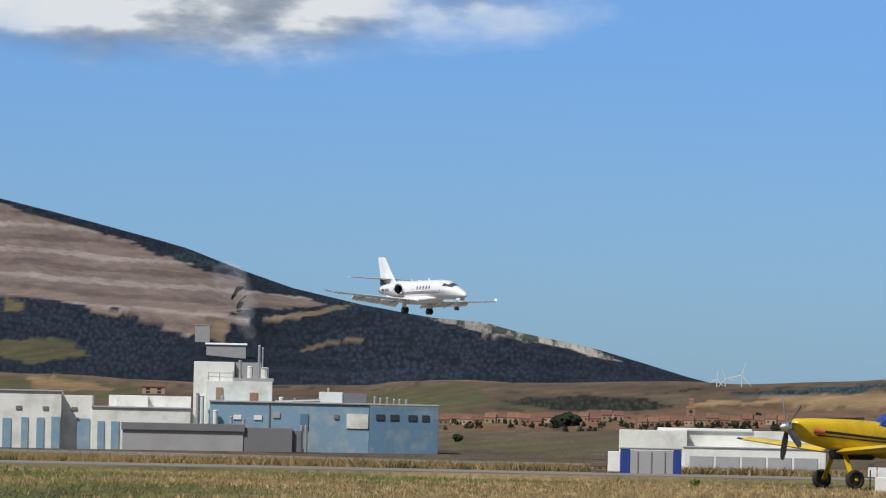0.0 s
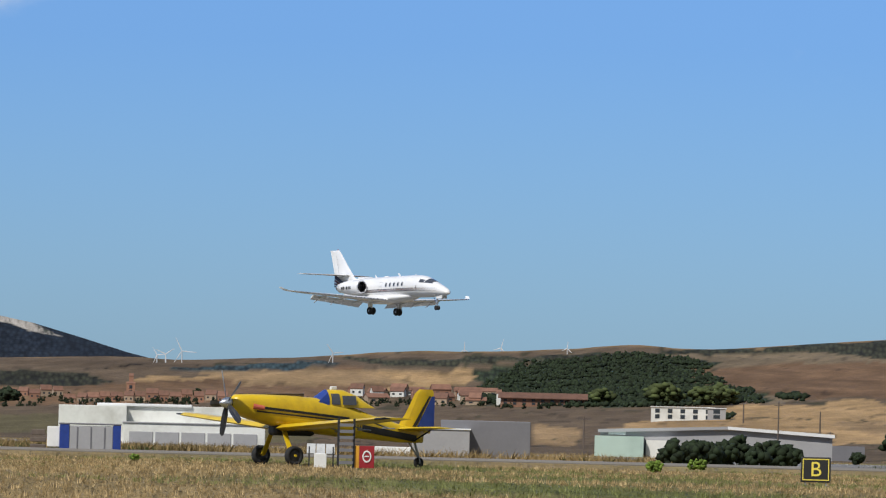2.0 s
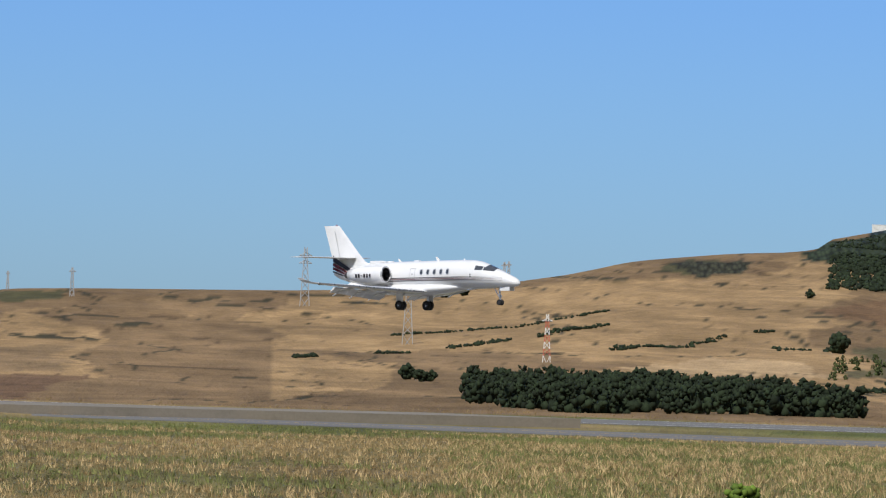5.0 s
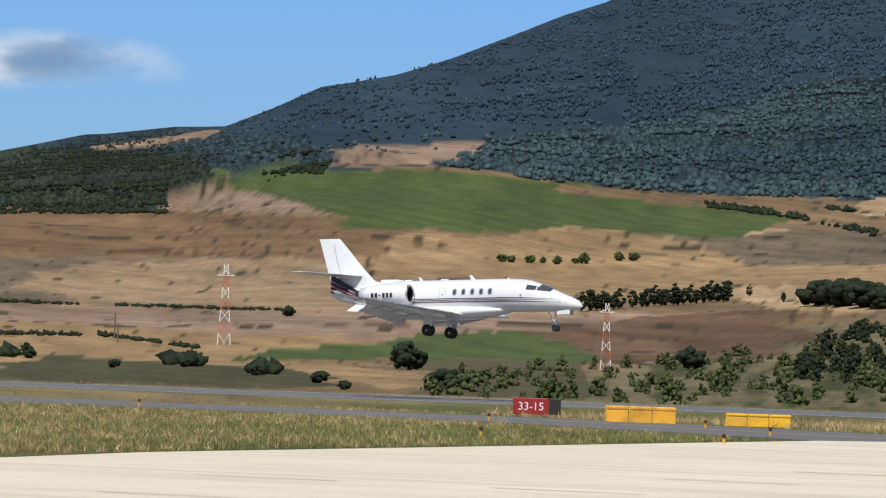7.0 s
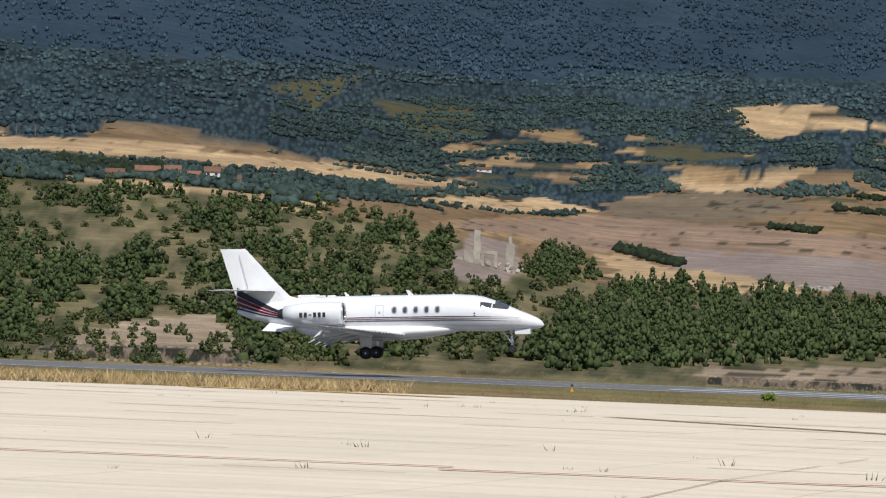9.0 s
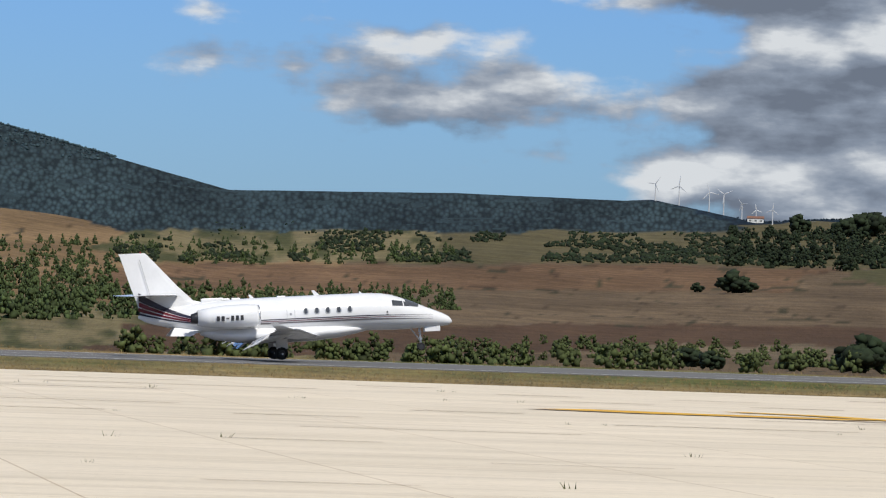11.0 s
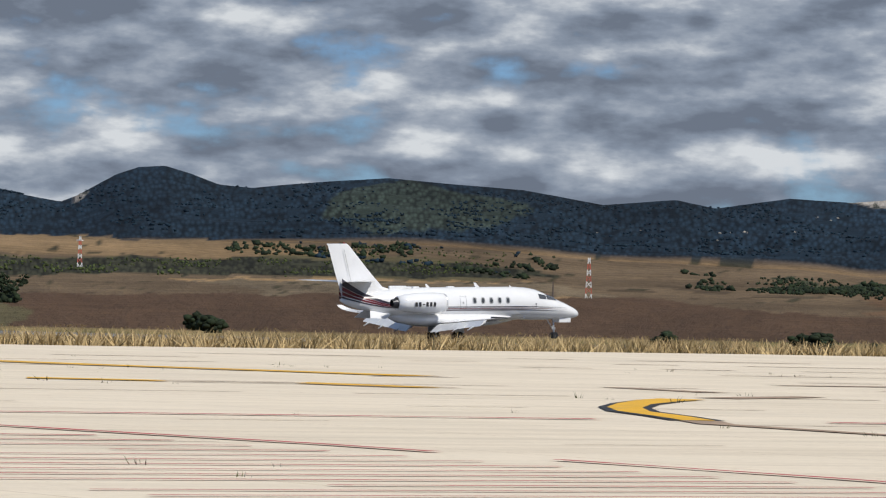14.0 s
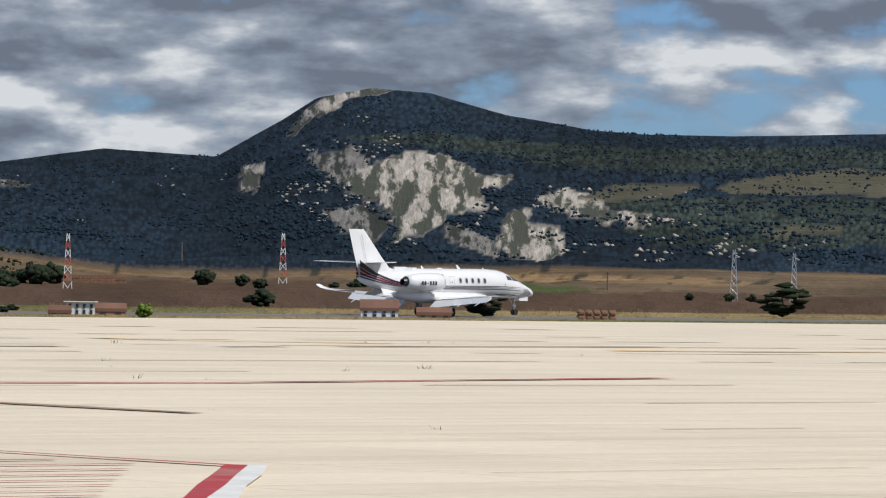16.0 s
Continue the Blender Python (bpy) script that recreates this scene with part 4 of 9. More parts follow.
cover(TAN_WARM, [(-51.86, 0.09), (-51.27, 0.05), (-51.27, -0.13), (-51.86, -0.12)])
cover(STUBBLE, [(-53.88, 0.60), (-52.47, 0.64), (-52.70, 0.50), (-54.23, 0.40)])
cover(STUBBLE, [(-42.01, 0.89), (-39.61, 1.05), (-37.54, 1.22), (-36.04, 1.51), (-36.18, 1.09), (-36.08, 0.74), (-35.99, 0.51), (-35.74, 0.19), (-38.35, 0.31), (-40.47, 0.38), (-42.00, 0.34)])
cover(BROWN_WARM, [(-35.85, 1.03), (-33.77, 1.45), (-32.01, 1.52), (-32.00, 1.06), (-33.40, 0.80), (-34.58, 0.77), (-35.82, 0.74), (-36.06, 0.92)])
cover(DARK_SCRUB, [(-37.75, 1.36), (-36.84, 1.43), (-36.95, 1.27), (-37.54, 1.23)])
cover(STUBBLE, [(-41.88, 0.33), (-40.53, 0.25), (-40.70, 0.02), (-41.86, -0.19)])
cover(STRAW, [(-38.34, 0.26), (-37.52, 0.40), (-36.57, 0.34), (-35.80, 0.21), (-36.92, 0.19)])
cover(STUBBLE, [(-35.86, 0.03), (-33.97, 0.24), (-31.98, 0.33), (-31.97, -0.12), (-35.38, -0.12)])
cover(SCRUB, [(-35.81, 0.50), (-34.69, 0.59), (-32.41, 0.65), (-32.40, 0.34), (-35.74, 0.23)])
cover(BROWN_WARM, [(-34.56, 1.12), (-33.80, 1.47), (-31.62, 1.50), (-30.44, 1.52), (-28.66, 1.50), (-27.18, 1.28), (-28.41, 1.10), (-31.60, 0.98), (-33.08, 1.05)])
cover(STUBBLE_PALE, [(-31.66, 0.92), (-28.41, 1.09), (-26.06, 1.11), (-26.04, 0.55), (-28.63, 0.50), (-31.59, 0.49)])
cover(WOOD, [(-32.46, 1.96), (-32.11, 2.09), (-31.37, 2.14), (-30.81, 2.13), (-29.95, 1.97), (-29.98, 1.79), (-30.44, 1.73), (-30.44, 1.55), (-31.62, 1.52), (-32.45, 1.51)])
cover(FALLOW, [(-30.41, 1.56), (-30.43, 1.74), (-30.12, 1.81), (-29.38, 1.75), (-28.66, 1.55), (-29.85, 1.55)])
cover(CROP, [(-29.98, 1.96), (-29.27, 2.02), (-26.09, 1.95), (-26.07, 1.45), (-27.78, 1.41), (-28.66, 1.56), (-29.38, 1.76)])
cover(FALLOW, [(-31.37, 2.14), (-30.75, 2.24), (-29.84, 2.40), (-30.16, 2.26), (-30.81, 2.15)])
cover(FALLOW, [(-28.74, 2.20), (-28.10, 2.32), (-27.22, 2.37), (-27.14, 2.29), (-27.62, 2.07), (-28.56, 2.09)])
cover(STUBBLE, [(-35.70, 0.19), (-32.53, 0.32), (-29.81, 0.29), (-28.09, 0.22), (-29.80, 0.05), (-31.57, 0.04), (-35.70, 0.02)])
cover(OLIVE, [(-32.86, -0.24), (-31.57, -0.02), (-29.20, -0.11), (-28.73, -0.25), (-32.74, -0.29)])
cover(CROP, [(-29.80, 0.04), (-28.03, 0.26), (-26.04, 0.42), (-26.03, 0.12), (-28.03, 0.13)])
cover(SCRUB, [(-28.03, 0.06), (-26.03, 0.12), (-26.03, -0.02), (-27.97, -0.04)])
cover(CROP, [(-28.39, 1.98), (-26.27, 1.84), (-24.85, 1.77), (-23.68, 1.55), (-24.71, 1.43), (-26.84, 1.43), (-28.37, 1.40)])
cover(BROWN, [(-26.33, 0.36), (-25.04, 0.63), (-23.74, 0.75), (-23.73, 0.20), (-24.91, 0.16), (-25.73, 0.07)])
cover(CROP, [(-27.68, 0.27), (-26.39, 0.37), (-25.70, 0.10), (-26.79, 0.09), (-27.62, 0.14)])
cover(GREY_TAN, [(-25.07, 1.41), (-23.89, 1.50), (-22.95, 1.54), (-19.64, 1.54), (-19.11, 1.47), (-21.52, 1.24), (-23.88, 1.14)])
cover(STRAW, [(-22.96, 1.89), (-22.13, 1.92), (-20.95, 1.97), (-20.59, 1.70), (-21.23, 1.60), (-22.72, 1.73)])
cover(STUBBLE, [(-28.37, 1.33), (-26.84, 1.41), (-25.78, 1.50), (-25.07, 1.41), (-23.88, 1.14), (-20.93, 1.32), (-20.28, 1.22), (-22.09, 0.85), (-22.68, 0.84), (-23.75, 0.97), (-26.22, 0.71), (-28.33, 0.51)])
cover(STRAW, [(-7.70, 2.54), (-6.67, 2.64), (-6.28, 2.39), (-6.93, 2.34), (-7.45, 2.26)])
cover(FALLOW, [(-10.07, 1.28), (-8.66, 1.39), (-5.70, 1.23), (-4.51, 1.07), (-3.33, 0.97), (-0.26, 0.92), (-0.26, 0.74), (-3.32, 0.69), (-5.09, 0.75), (-7.46, 0.94), (-10.06, 1.08)])
cover(STRAW, [(-5.42, 1.60), (-4.53, 1.55), (-3.35, 1.56), (-2.28, 1.27), (-0.27, 1.21), (-0.26, 0.93), (-3.33, 0.97), (-4.51, 1.07), (-5.47, 1.26), (-5.18, 1.40)])
cover(STRAW, [(-6.34, 2.45), (-5.75, 2.51), (-5.51, 2.33), (-3.96, 2.09), (-4.19, 1.99), (-4.84, 1.94), (-5.50, 2.04), (-6.10, 2.31)])
cover(STUBBLE, [(-3.32, 2.49), (-2.97, 2.54), (-2.37, 2.36), (-2.78, 2.28)])
cover(OLIVE, [(-3.25, 2.18), (-2.02, 2.46), (-1.60, 2.12), (-2.18, 1.81), (-2.77, 1.78)])
cover(STRAW, [(-8.44, 1.79), (-7.50, 1.89), (-6.91, 1.89), (-7.20, 1.73), (-8.08, 1.66)])
cover(STUBBLE, [(-6.02, 1.71), (-5.13, 1.84), (-3.95, 1.74), (-3.59, 1.58), (-5.36, 1.62)])
cover(SPOIL, [(-8.47, 1.04), (-6.99, 1.05), (-5.69, 0.91), (-4.74, 0.71), (-6.27, 0.69), (-8.05, 0.80)])
cover(STRAW, [(-9.23, 0.98), (-8.05, 0.85), (-6.83, 0.63), (-7.86, 0.63), (-9.11, 0.82)])
cover(GREY_TAN, [(-9.08, 1.51), (-7.08, 1.63), (-6.89, 1.51), (-7.77, 1.36), (-8.95, 1.36)])
cover(STUBBLE, [(-2.17, 1.72), (-1.12, 1.78), (-0.64, 1.77), (-1.58, 1.59), (-2.17, 1.60)])
# brighter tan paints sunlit fields among the duller eastern ones
cover(TAN_WARM, [(16.21, 0.98), (16.92, 1.00), (18.28, 0.96), (18.99, 0.82), (20.47, 0.74), (21.06, 0.58), (19.89, 0.37), (18.11, 0.60), (16.93, 0.74)])
cover(GREY_TAN, [(13.98, 0.53), (16.34, 0.72), (18.12, 0.54), (20.19, 0.37), (18.13, 0.20), (14.58, 0.21)])
cover(PLOUGH, [(18.72, 0.15), (21.07, 0.26), (22.48, 0.27), (22.49, -0.03), (19.32, -0.10)])
cover(STUBBLE_PALE, [(20.89, 0.57), (21.65, 0.59), (22.48, 0.57), (22.48, 0.50), (21.54, 0.51)])
cover(DARK_SCRUB, [(18.81, 0.88), (19.29, 0.93), (19.64, 0.81), (19.41, 0.77)])
cover(TAN_WARM, [(21.16, 0.56), (24.69, 0.64), (27.29, 0.59), (28.47, 0.52), (26.70, 0.43), (23.16, 0.46), (21.16, 0.47)])
cover(DARK_SCRUB, [(21.16, 0.37), (24.22, 0.40), (27.29, 0.45), (29.65, 0.45), (30.07, 0.32), (26.71, 0.26), (23.76, 0.22), (21.16, 0.27)])
cover(GREY_TAN, [(26.83, 0.21), (30.13, 0.26), (30.49, 0.12), (27.30, 0.07)])
cover(PLOUGH, [(24.35, -0.02), (27.30, 0.07), (31.07, 0.10), (31.08, -0.18), (24.36, -0.36)])
cover(SCRUB, [(21.76, -0.20), (22.58, 0.01), (23.88, 0.13), (24.47, -0.12), (24.36, -0.36), (21.89, -0.32)])
cover(WOOD_BLUE_HAZED, [(37.78, 1.16), (38.48, 1.70), (38.95, 1.96), (39.54, 1.98), (40.73, 1.77), (42.50, 1.58), (45.09, 1.59), (45.11, 0.21), (41.34, 0.16), (37.80, 0.10)])
cover(HEATH, [(39.31, 1.52), (40.14, 1.57), (41.91, 1.45), (45.09, 1.49), (45.09, 1.27), (41.33, 1.20), (39.90, 1.42)])
cover(HEATH, [(41.33, 1.04), (43.10, 0.94), (45.10, 0.97), (45.11, 0.44), (42.81, 0.41), (41.93, 0.63)])
cover(CRAG, [(38.45, 1.57), (38.66, 1.81), (38.95, 1.97), (39.25, 2.01), (39.48, 1.99), (39.07, 1.91), (38.75, 1.73), (38.54, 1.52)])
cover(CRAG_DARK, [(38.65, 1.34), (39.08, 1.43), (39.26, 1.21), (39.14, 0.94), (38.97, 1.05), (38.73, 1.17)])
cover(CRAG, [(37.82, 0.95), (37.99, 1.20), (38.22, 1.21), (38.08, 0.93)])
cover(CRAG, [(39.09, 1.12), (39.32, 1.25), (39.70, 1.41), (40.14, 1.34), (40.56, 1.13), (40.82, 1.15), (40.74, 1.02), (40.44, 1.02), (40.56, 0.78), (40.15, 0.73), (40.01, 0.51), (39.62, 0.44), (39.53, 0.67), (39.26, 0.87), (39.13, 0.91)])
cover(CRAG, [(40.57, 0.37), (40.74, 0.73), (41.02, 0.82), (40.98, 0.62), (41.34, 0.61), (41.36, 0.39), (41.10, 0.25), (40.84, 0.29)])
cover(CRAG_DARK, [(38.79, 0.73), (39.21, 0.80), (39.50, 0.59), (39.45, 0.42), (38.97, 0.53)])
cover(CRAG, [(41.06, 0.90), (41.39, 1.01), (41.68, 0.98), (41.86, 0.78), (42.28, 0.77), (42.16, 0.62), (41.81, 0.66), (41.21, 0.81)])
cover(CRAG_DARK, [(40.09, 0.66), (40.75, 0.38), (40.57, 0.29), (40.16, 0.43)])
cover(MOOR, [(41.51, 0.94), (41.83, 1.07), (42.86, 1.08), (42.51, 0.96), (41.69, 0.89)])
cover(MOOR, [(42.92, 1.05), (43.69, 1.22), (45.09, 1.27), (45.10, 0.99), (43.10, 0.97)])
cover(MOOR, [(43.34, 0.64), (44.16, 0.67), (44.28, 0.57), (43.46, 0.56)])
cover(CRAG, [(33.25, 1.17), (33.60, 1.26), (34.48, 1.30), (35.01, 1.27), (34.48, 1.20), (33.90, 1.13)])
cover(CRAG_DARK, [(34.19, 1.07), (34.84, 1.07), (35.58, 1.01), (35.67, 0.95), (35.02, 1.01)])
cover(HEATH, [(27.99, 1.13), (28.58, 1.31), (29.35, 1.16), (30.06, 1.06), (29.65, 0.87), (28.30, 0.72), (27.76, 0.89)])
cover(CRAG, [(-58.35, 1.34), (-58.11, 1.33), (-57.76, 1.22), (-57.28, 1.06), (-56.86, 0.94), (-57.16, 0.93), (-57.52, 1.02), (-57.99, 1.16)])
cover(WOOD_DEEP, [(-63.30, 2.44), (-62.94, 2.39), (-62.12, 2.18), (-61.34, 1.96), (-61.28, 1.91), (-61.64, 1.87), (-62.11, 2.07), (-62.70, 2.23), (-63.30, 2.39)])
cover(SCRUB, [(-63.27, 1.44), (-62.92, 1.31), (-63.27, 1.28)])
cover(TAN, [(-62.96, 0.63), (-62.55, 0.58), (-62.02, 0.47), (-62.90, 0.46)])
cover(OLIVE, [(-59.19, 0.53), (-58.54, 0.61), (-58.12, 0.50), (-58.24, 0.32), (-59.12, 0.33)])
cover(DARK_SCRUB, [(-58.06, 0.44), (-57.35, 0.53), (-56.47, 0.53), (-56.17, 0.41), (-57.35, 0.34)])
cover(BROWN, [(-58.53, 0.28), (-54.01, 0.58), (-53.59, 0.65), (-53.58, 0.36), (-56.76, 0.17), (-58.53, 0.11)])
cover(TAN_WARM, [(-55.29, 0.55), (-53.64, 0.61), (-53.05, 0.50), (-54.82, 0.39)])
CONIFER = [(-29.75, 2.40), (-28.98, 2.26), (-27.70, 2.37), (-26.99, 2.40), (-26.29, 2.52), (-25.23, 2.61), (-24.53, 2.79), (-23.47, 3.12), (-19.33, 3.45), (-18.84, 3.16), (-17.66, 3.17), (-16.47, 3.01), (-13.63, 2.87), (-11.26, 2.85), (-10.07, 2.71), (-8.60, 2.90), (-5.77, 2.91), (-3.99, 2.91), (-2.22, 2.97), (-0.64, 2.80), (2.00, 3.20), (-4.00, 4.50), (-10.00, 5.50), (-20.00, 6.50), (-27.00, 4.50), (-29.20, 3.00)]
# conifer ground, with haze blue mixed into its colour
cover((0.028, 0.047, 0.066), CONIFER)



def inside(poly, x, y):
    """Even-odd test for arrays of points."""
    hit = np.zeros(x.shape, bool)
    n = len(poly)
    for i in range(n):
        (x0, y0), (x1, y1) = poly[i], poly[(i + 1) % n]
        if y0 != y1:
            c = ((y0 > y) != (y1 > y)) & (x < (x1 - x0) * (y - y0) / (y1 - y0) + x0)
            hit ^= c
    return hit


VALLEY = [[(-6.06, 2.41), (-3.93, 2.40), (-1.52, 2.32), (0.45, 2.13), (0.48, 1.48), (-1.48, 1.39), (-3.67, 1.65), (-5.45, 1.76), (-6.35, 2.11)], [(-10.78, 2.14), (-9.01, 2.27), (-6.64, 1.96), (-6.03, 1.63), (-8.99, 1.58), (-10.76, 1.61)]]


def clearing(az, el):
    """Small fields let into the valley woods."""
    hit = np.zeros(np.shape(az), bool)
    for poly in VALLEY:
        hit |= inside(poly, az, el)
    return hit & (fbm(az * 1.1 + el * 2, el * 16 - az * 0.8, 3, 88) > 0.075)


def build_ground():
    fine = np.arange(-65.0, 46.01, 0.05)
    az = np.concatenate([fine, np.arange(48.0, 294.0, 2.0)])
    rows0 = np.concatenate([[0.0], np.geomspace(8, 352, 26)])
    m = [36, 66, 96]
    rs, es = levels(np.where(az > 180, az - 360, az))
    azw = np.where(az > 180, az - 360, az)
    R = [np.minimum(r, rs[0]) * (rs[0] / 352 if k == len(rows0) - 1 else 1) for k, r in enumerate(rows0)]
    R = [np.full_like(az, 0.0)] + [r / 352 * rs[0] for r in rows0[1:]]
    for i in range(3):
        for k in range(1, m[i] + 1):
            R.append(rs[i] + (rs[i + 1] - rs[i]) * k / m[i])
    R.append(np.full_like(az, 4900.0))
    R = np.array(R)
    A = np.broadcast_to(azw, R.shape)
    Z, EL = height(A, R)
    EL = np.where(R > 1, np.degrees(np.arctan2(Z - EYE[2], np.maximum(R, 1))), EL)
    X, Y = R * np.sin(np.radians(A)), R * np.cos(np.radians(A))
    # cover
    C = np.zeros((*R.shape, 3))
    rs_b = [np.broadcast_to(r, R.shape) for r in rs]
    C[:] = TAN
    C[(R > rs_b[2]) & (np.broadcast_to(es[3] - es[2], R.shape) > 0.2)] = WOOD_FAR_HAZED
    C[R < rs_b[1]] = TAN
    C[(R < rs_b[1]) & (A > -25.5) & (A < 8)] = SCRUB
    # eastern lowland base is darkened to stand in for cloud shade
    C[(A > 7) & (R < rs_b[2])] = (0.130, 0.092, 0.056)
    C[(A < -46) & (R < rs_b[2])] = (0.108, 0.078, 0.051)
    C[(A > 7) & (R > rs_b[2])] = WOOD_BLUE_HAZED
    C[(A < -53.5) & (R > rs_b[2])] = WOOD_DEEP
    C[R <= rs_b[0] + 8] = (0.25, 0.18, 0.085)
    ja = A + fbm(A * 2.2, EL * 3.0, 4, 21) * 0.30
    jw = A + fbm(A * 0.5, EL * 9.0, 3, 61) * 1.5
    je = EL + fbm(A * 2.6 + 7, EL * 3.0, 4, 33) * 0.09
    far = R > rs_b[0]
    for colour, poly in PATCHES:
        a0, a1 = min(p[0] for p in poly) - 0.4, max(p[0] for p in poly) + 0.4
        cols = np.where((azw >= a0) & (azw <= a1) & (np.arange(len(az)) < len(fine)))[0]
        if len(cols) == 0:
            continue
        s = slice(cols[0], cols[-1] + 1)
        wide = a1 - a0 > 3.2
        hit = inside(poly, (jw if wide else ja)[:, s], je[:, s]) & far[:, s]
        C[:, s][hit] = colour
    glade = clearing(ja, je) & far
    tone = np.where(fbm(A * 1.2, EL * 6, 2, 90)[..., None] > 0.03, np.array(STUBBLE), np.where(fbm(A * 1.3, EL * 5, 2, 92)[..., None] > 0, np.array(OLIVE), np.array(TAN)))
    C = np.where(glade[..., None], tone, C)
    # hedges, banks and broken rock
    hedge = np.abs(fbm(A * 0.45, EL * 7 + 3, 3, 55)) < 0.007
    track = np.abs(fbm(A * 0.30 + EL, EL * 10 + 9, 2, 57)) < 0.006
    tan_like = (C[..., 0] > 0.09) & (C[..., 0] > C[..., 1] * 1.25) & (C[..., 2] < 0.18) & (R > rs_b[0] + 40) & (C[..., 2] * 2.9 < C[..., 0] * 1.75)
    # rank grass and low heath over the dry slopes
    slope = np.all(np.abs(C - np.array(DRY_SLOPE)) < 1e-6, axis=-1) | np.all(np.abs(C - np.array(SCRUB)) < 1e-6, axis=-1) & (A > -26) & (A < 8)
    heath = np.clip(fbm(A * 5, EL * 12, 5, 99) * 3.6 + 0.42, 0, 1)[..., None]
    C = np.where(slope[..., None], np.array((0.185, 0.152, 0.080)) * (1 - heath) + np.array((0.066, 0.068, 0.028)) * heath, C)
    # strips of cutting and ploughing that follow the lie of the land
    lay = fbm(A * 0.8, EL * 46, 3, 41) * 0.75 + fbm(A * 0.22, EL * 15, 2, 43) * 0.7
    C = np.where(tan_like[..., None], C * (1 + lay[..., None] * 0.62), C)
    C[track & tan_like] *= 0.55
    C[hedge & tan_like] = (0.052, 0.045, 0.025)
    crag = fbm(A * 9, EL * 14, 4, 77)
    limey = (C[..., 0] > 0.395) & (C[..., 2] > 0.3)
    C[limey & (crag < -0.03)] = (0.12, 0.115, 0.09)
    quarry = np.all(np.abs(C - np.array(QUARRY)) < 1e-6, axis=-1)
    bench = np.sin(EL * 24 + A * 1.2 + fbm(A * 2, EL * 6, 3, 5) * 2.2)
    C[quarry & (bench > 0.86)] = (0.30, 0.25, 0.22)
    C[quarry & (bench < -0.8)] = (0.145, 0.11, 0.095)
    # near grass: straw with greener belts
    grass = (R <= rs_b[0] + 8)
    g = np.clip(fbm(X / 26, Y / 9, 4, 11) * 3.2 + 0.42 + 0.4 * np.clip((A + 41) / 5, 0, 1) * np.clip((-20 - A) / 2, 0, 1), 0, 1)[..., None]
    C = np.where(grass[..., None], np.array((0.27, 0.198, 0.092)) * (1 - g) + np.array((0.115, 0.125, 0.040)) * g, C)
    # rock 1, wood 0.5, grass 0.25, fields 0
    rock = np.zeros(R.shape, bool)
    for tone in (ROCK, LIME, CRAG, CRAG_DARK, EARTH):
        rock |= np.all(np.abs(C - np.array(tone)) < 1e-6, axis=-1)
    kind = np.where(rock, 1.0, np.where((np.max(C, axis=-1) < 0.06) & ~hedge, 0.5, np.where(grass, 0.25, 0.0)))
    nr, nc = R.shape
    co = np.stack([X, Y, Z], -1).reshape(-1, 3)
    i = np.arange(nr - 1)[:, None] * nc
    j = np.arange(nc)[None, :]
    k = (j + 1) % nc
    quads = np.stack([i + j, i + nc + j, i + nc + k, i + k], -1).reshape(-1, 4)
    me = bpy.data.meshes.new("ground")
    me.vertices.add(len(co))
    me.vertices.foreach_set("co", co.ravel())
    me.loops.add(quads.size)
    me.loops.foreach_set("vertex_index", quads.ravel()[::1].astype(np.int32))
    me.polygons.add(len(quads))
    me.polygons.foreach_set("loop_start", np.arange(0, quads.size, 4, dtype=np.int32))
    me.update(calc_edges=True)
    at = me.attributes.new("cover", "FLOAT_COLOR", "POINT")
    at.data.foreach_set("color", np.concatenate([C.reshape(-1, 3), kind.reshape(-1, 1)], 1).ravel())
    lie = me.attributes.new("lie", "FLOAT_VECTOR", "POINT")
    lie.data.foreach_set("vector", np.stack([np.radians(A) * 3000, np.radians(EL) * 3000, R * 0.003], -1).reshape(-1, 3).ravel())
    me.polygons.foreach_set("use_smooth", np.ones(len(quads), bool))
    me.materials.append(M["land"])
    me.flip_normals()
    me.validate()
    return tagged(new("ground", me), "rolling farmland, wooded hills and dry airfield grass", "ground", kind="structure")


ground = build_ground()


# ---------------------------------------------------------------- paved surfaces
def slab(name, outline, z, thick, mat, label, category):
    bm = bmesh.new()
    vs = [bm.verts.new((x, y, z)) for x, y in outline]
    f = bm.faces.new(vs)
    if f.normal.z < 0:
        f.normal_flip()
    r = bmesh.ops.extrude_face_region(bm, geom=[f])
    for v in [g for g in r["geom"] if isinstance(g, bmesh.types.BMVert)]:
        v.co.z -= thick
    bmesh.ops.recalc_face_normals(bm, faces=bm.faces)
    ob = link(name, bm, mat)
    return tagged(ob, label, category, kind="structure")


RUNWAY_Y = 310.0


def build_runway():
    """The runway as one long slab that follows the slight fall of the strip."""
    bm = bmesh.new()
    rings = []
    for x in range(-900, 901, 20):
        ring = [Vector((x, y, 0.05 - float(dip(x, y)))) for y in (288, 299, 310, 321, 332)]
        rings.append(ring + [Vector((x, 332, ring[-1].z - 0.3)), Vector((x, 288, ring[0].z - 0.3))])
    loft(bm, rings)
    bmesh.ops.recalc_face_normals(bm, faces=bm.faces)
    return tagged(link("runway", bm, "asphalt"), "dark asphalt runway with worn edge lines", "runway", kind="structure")


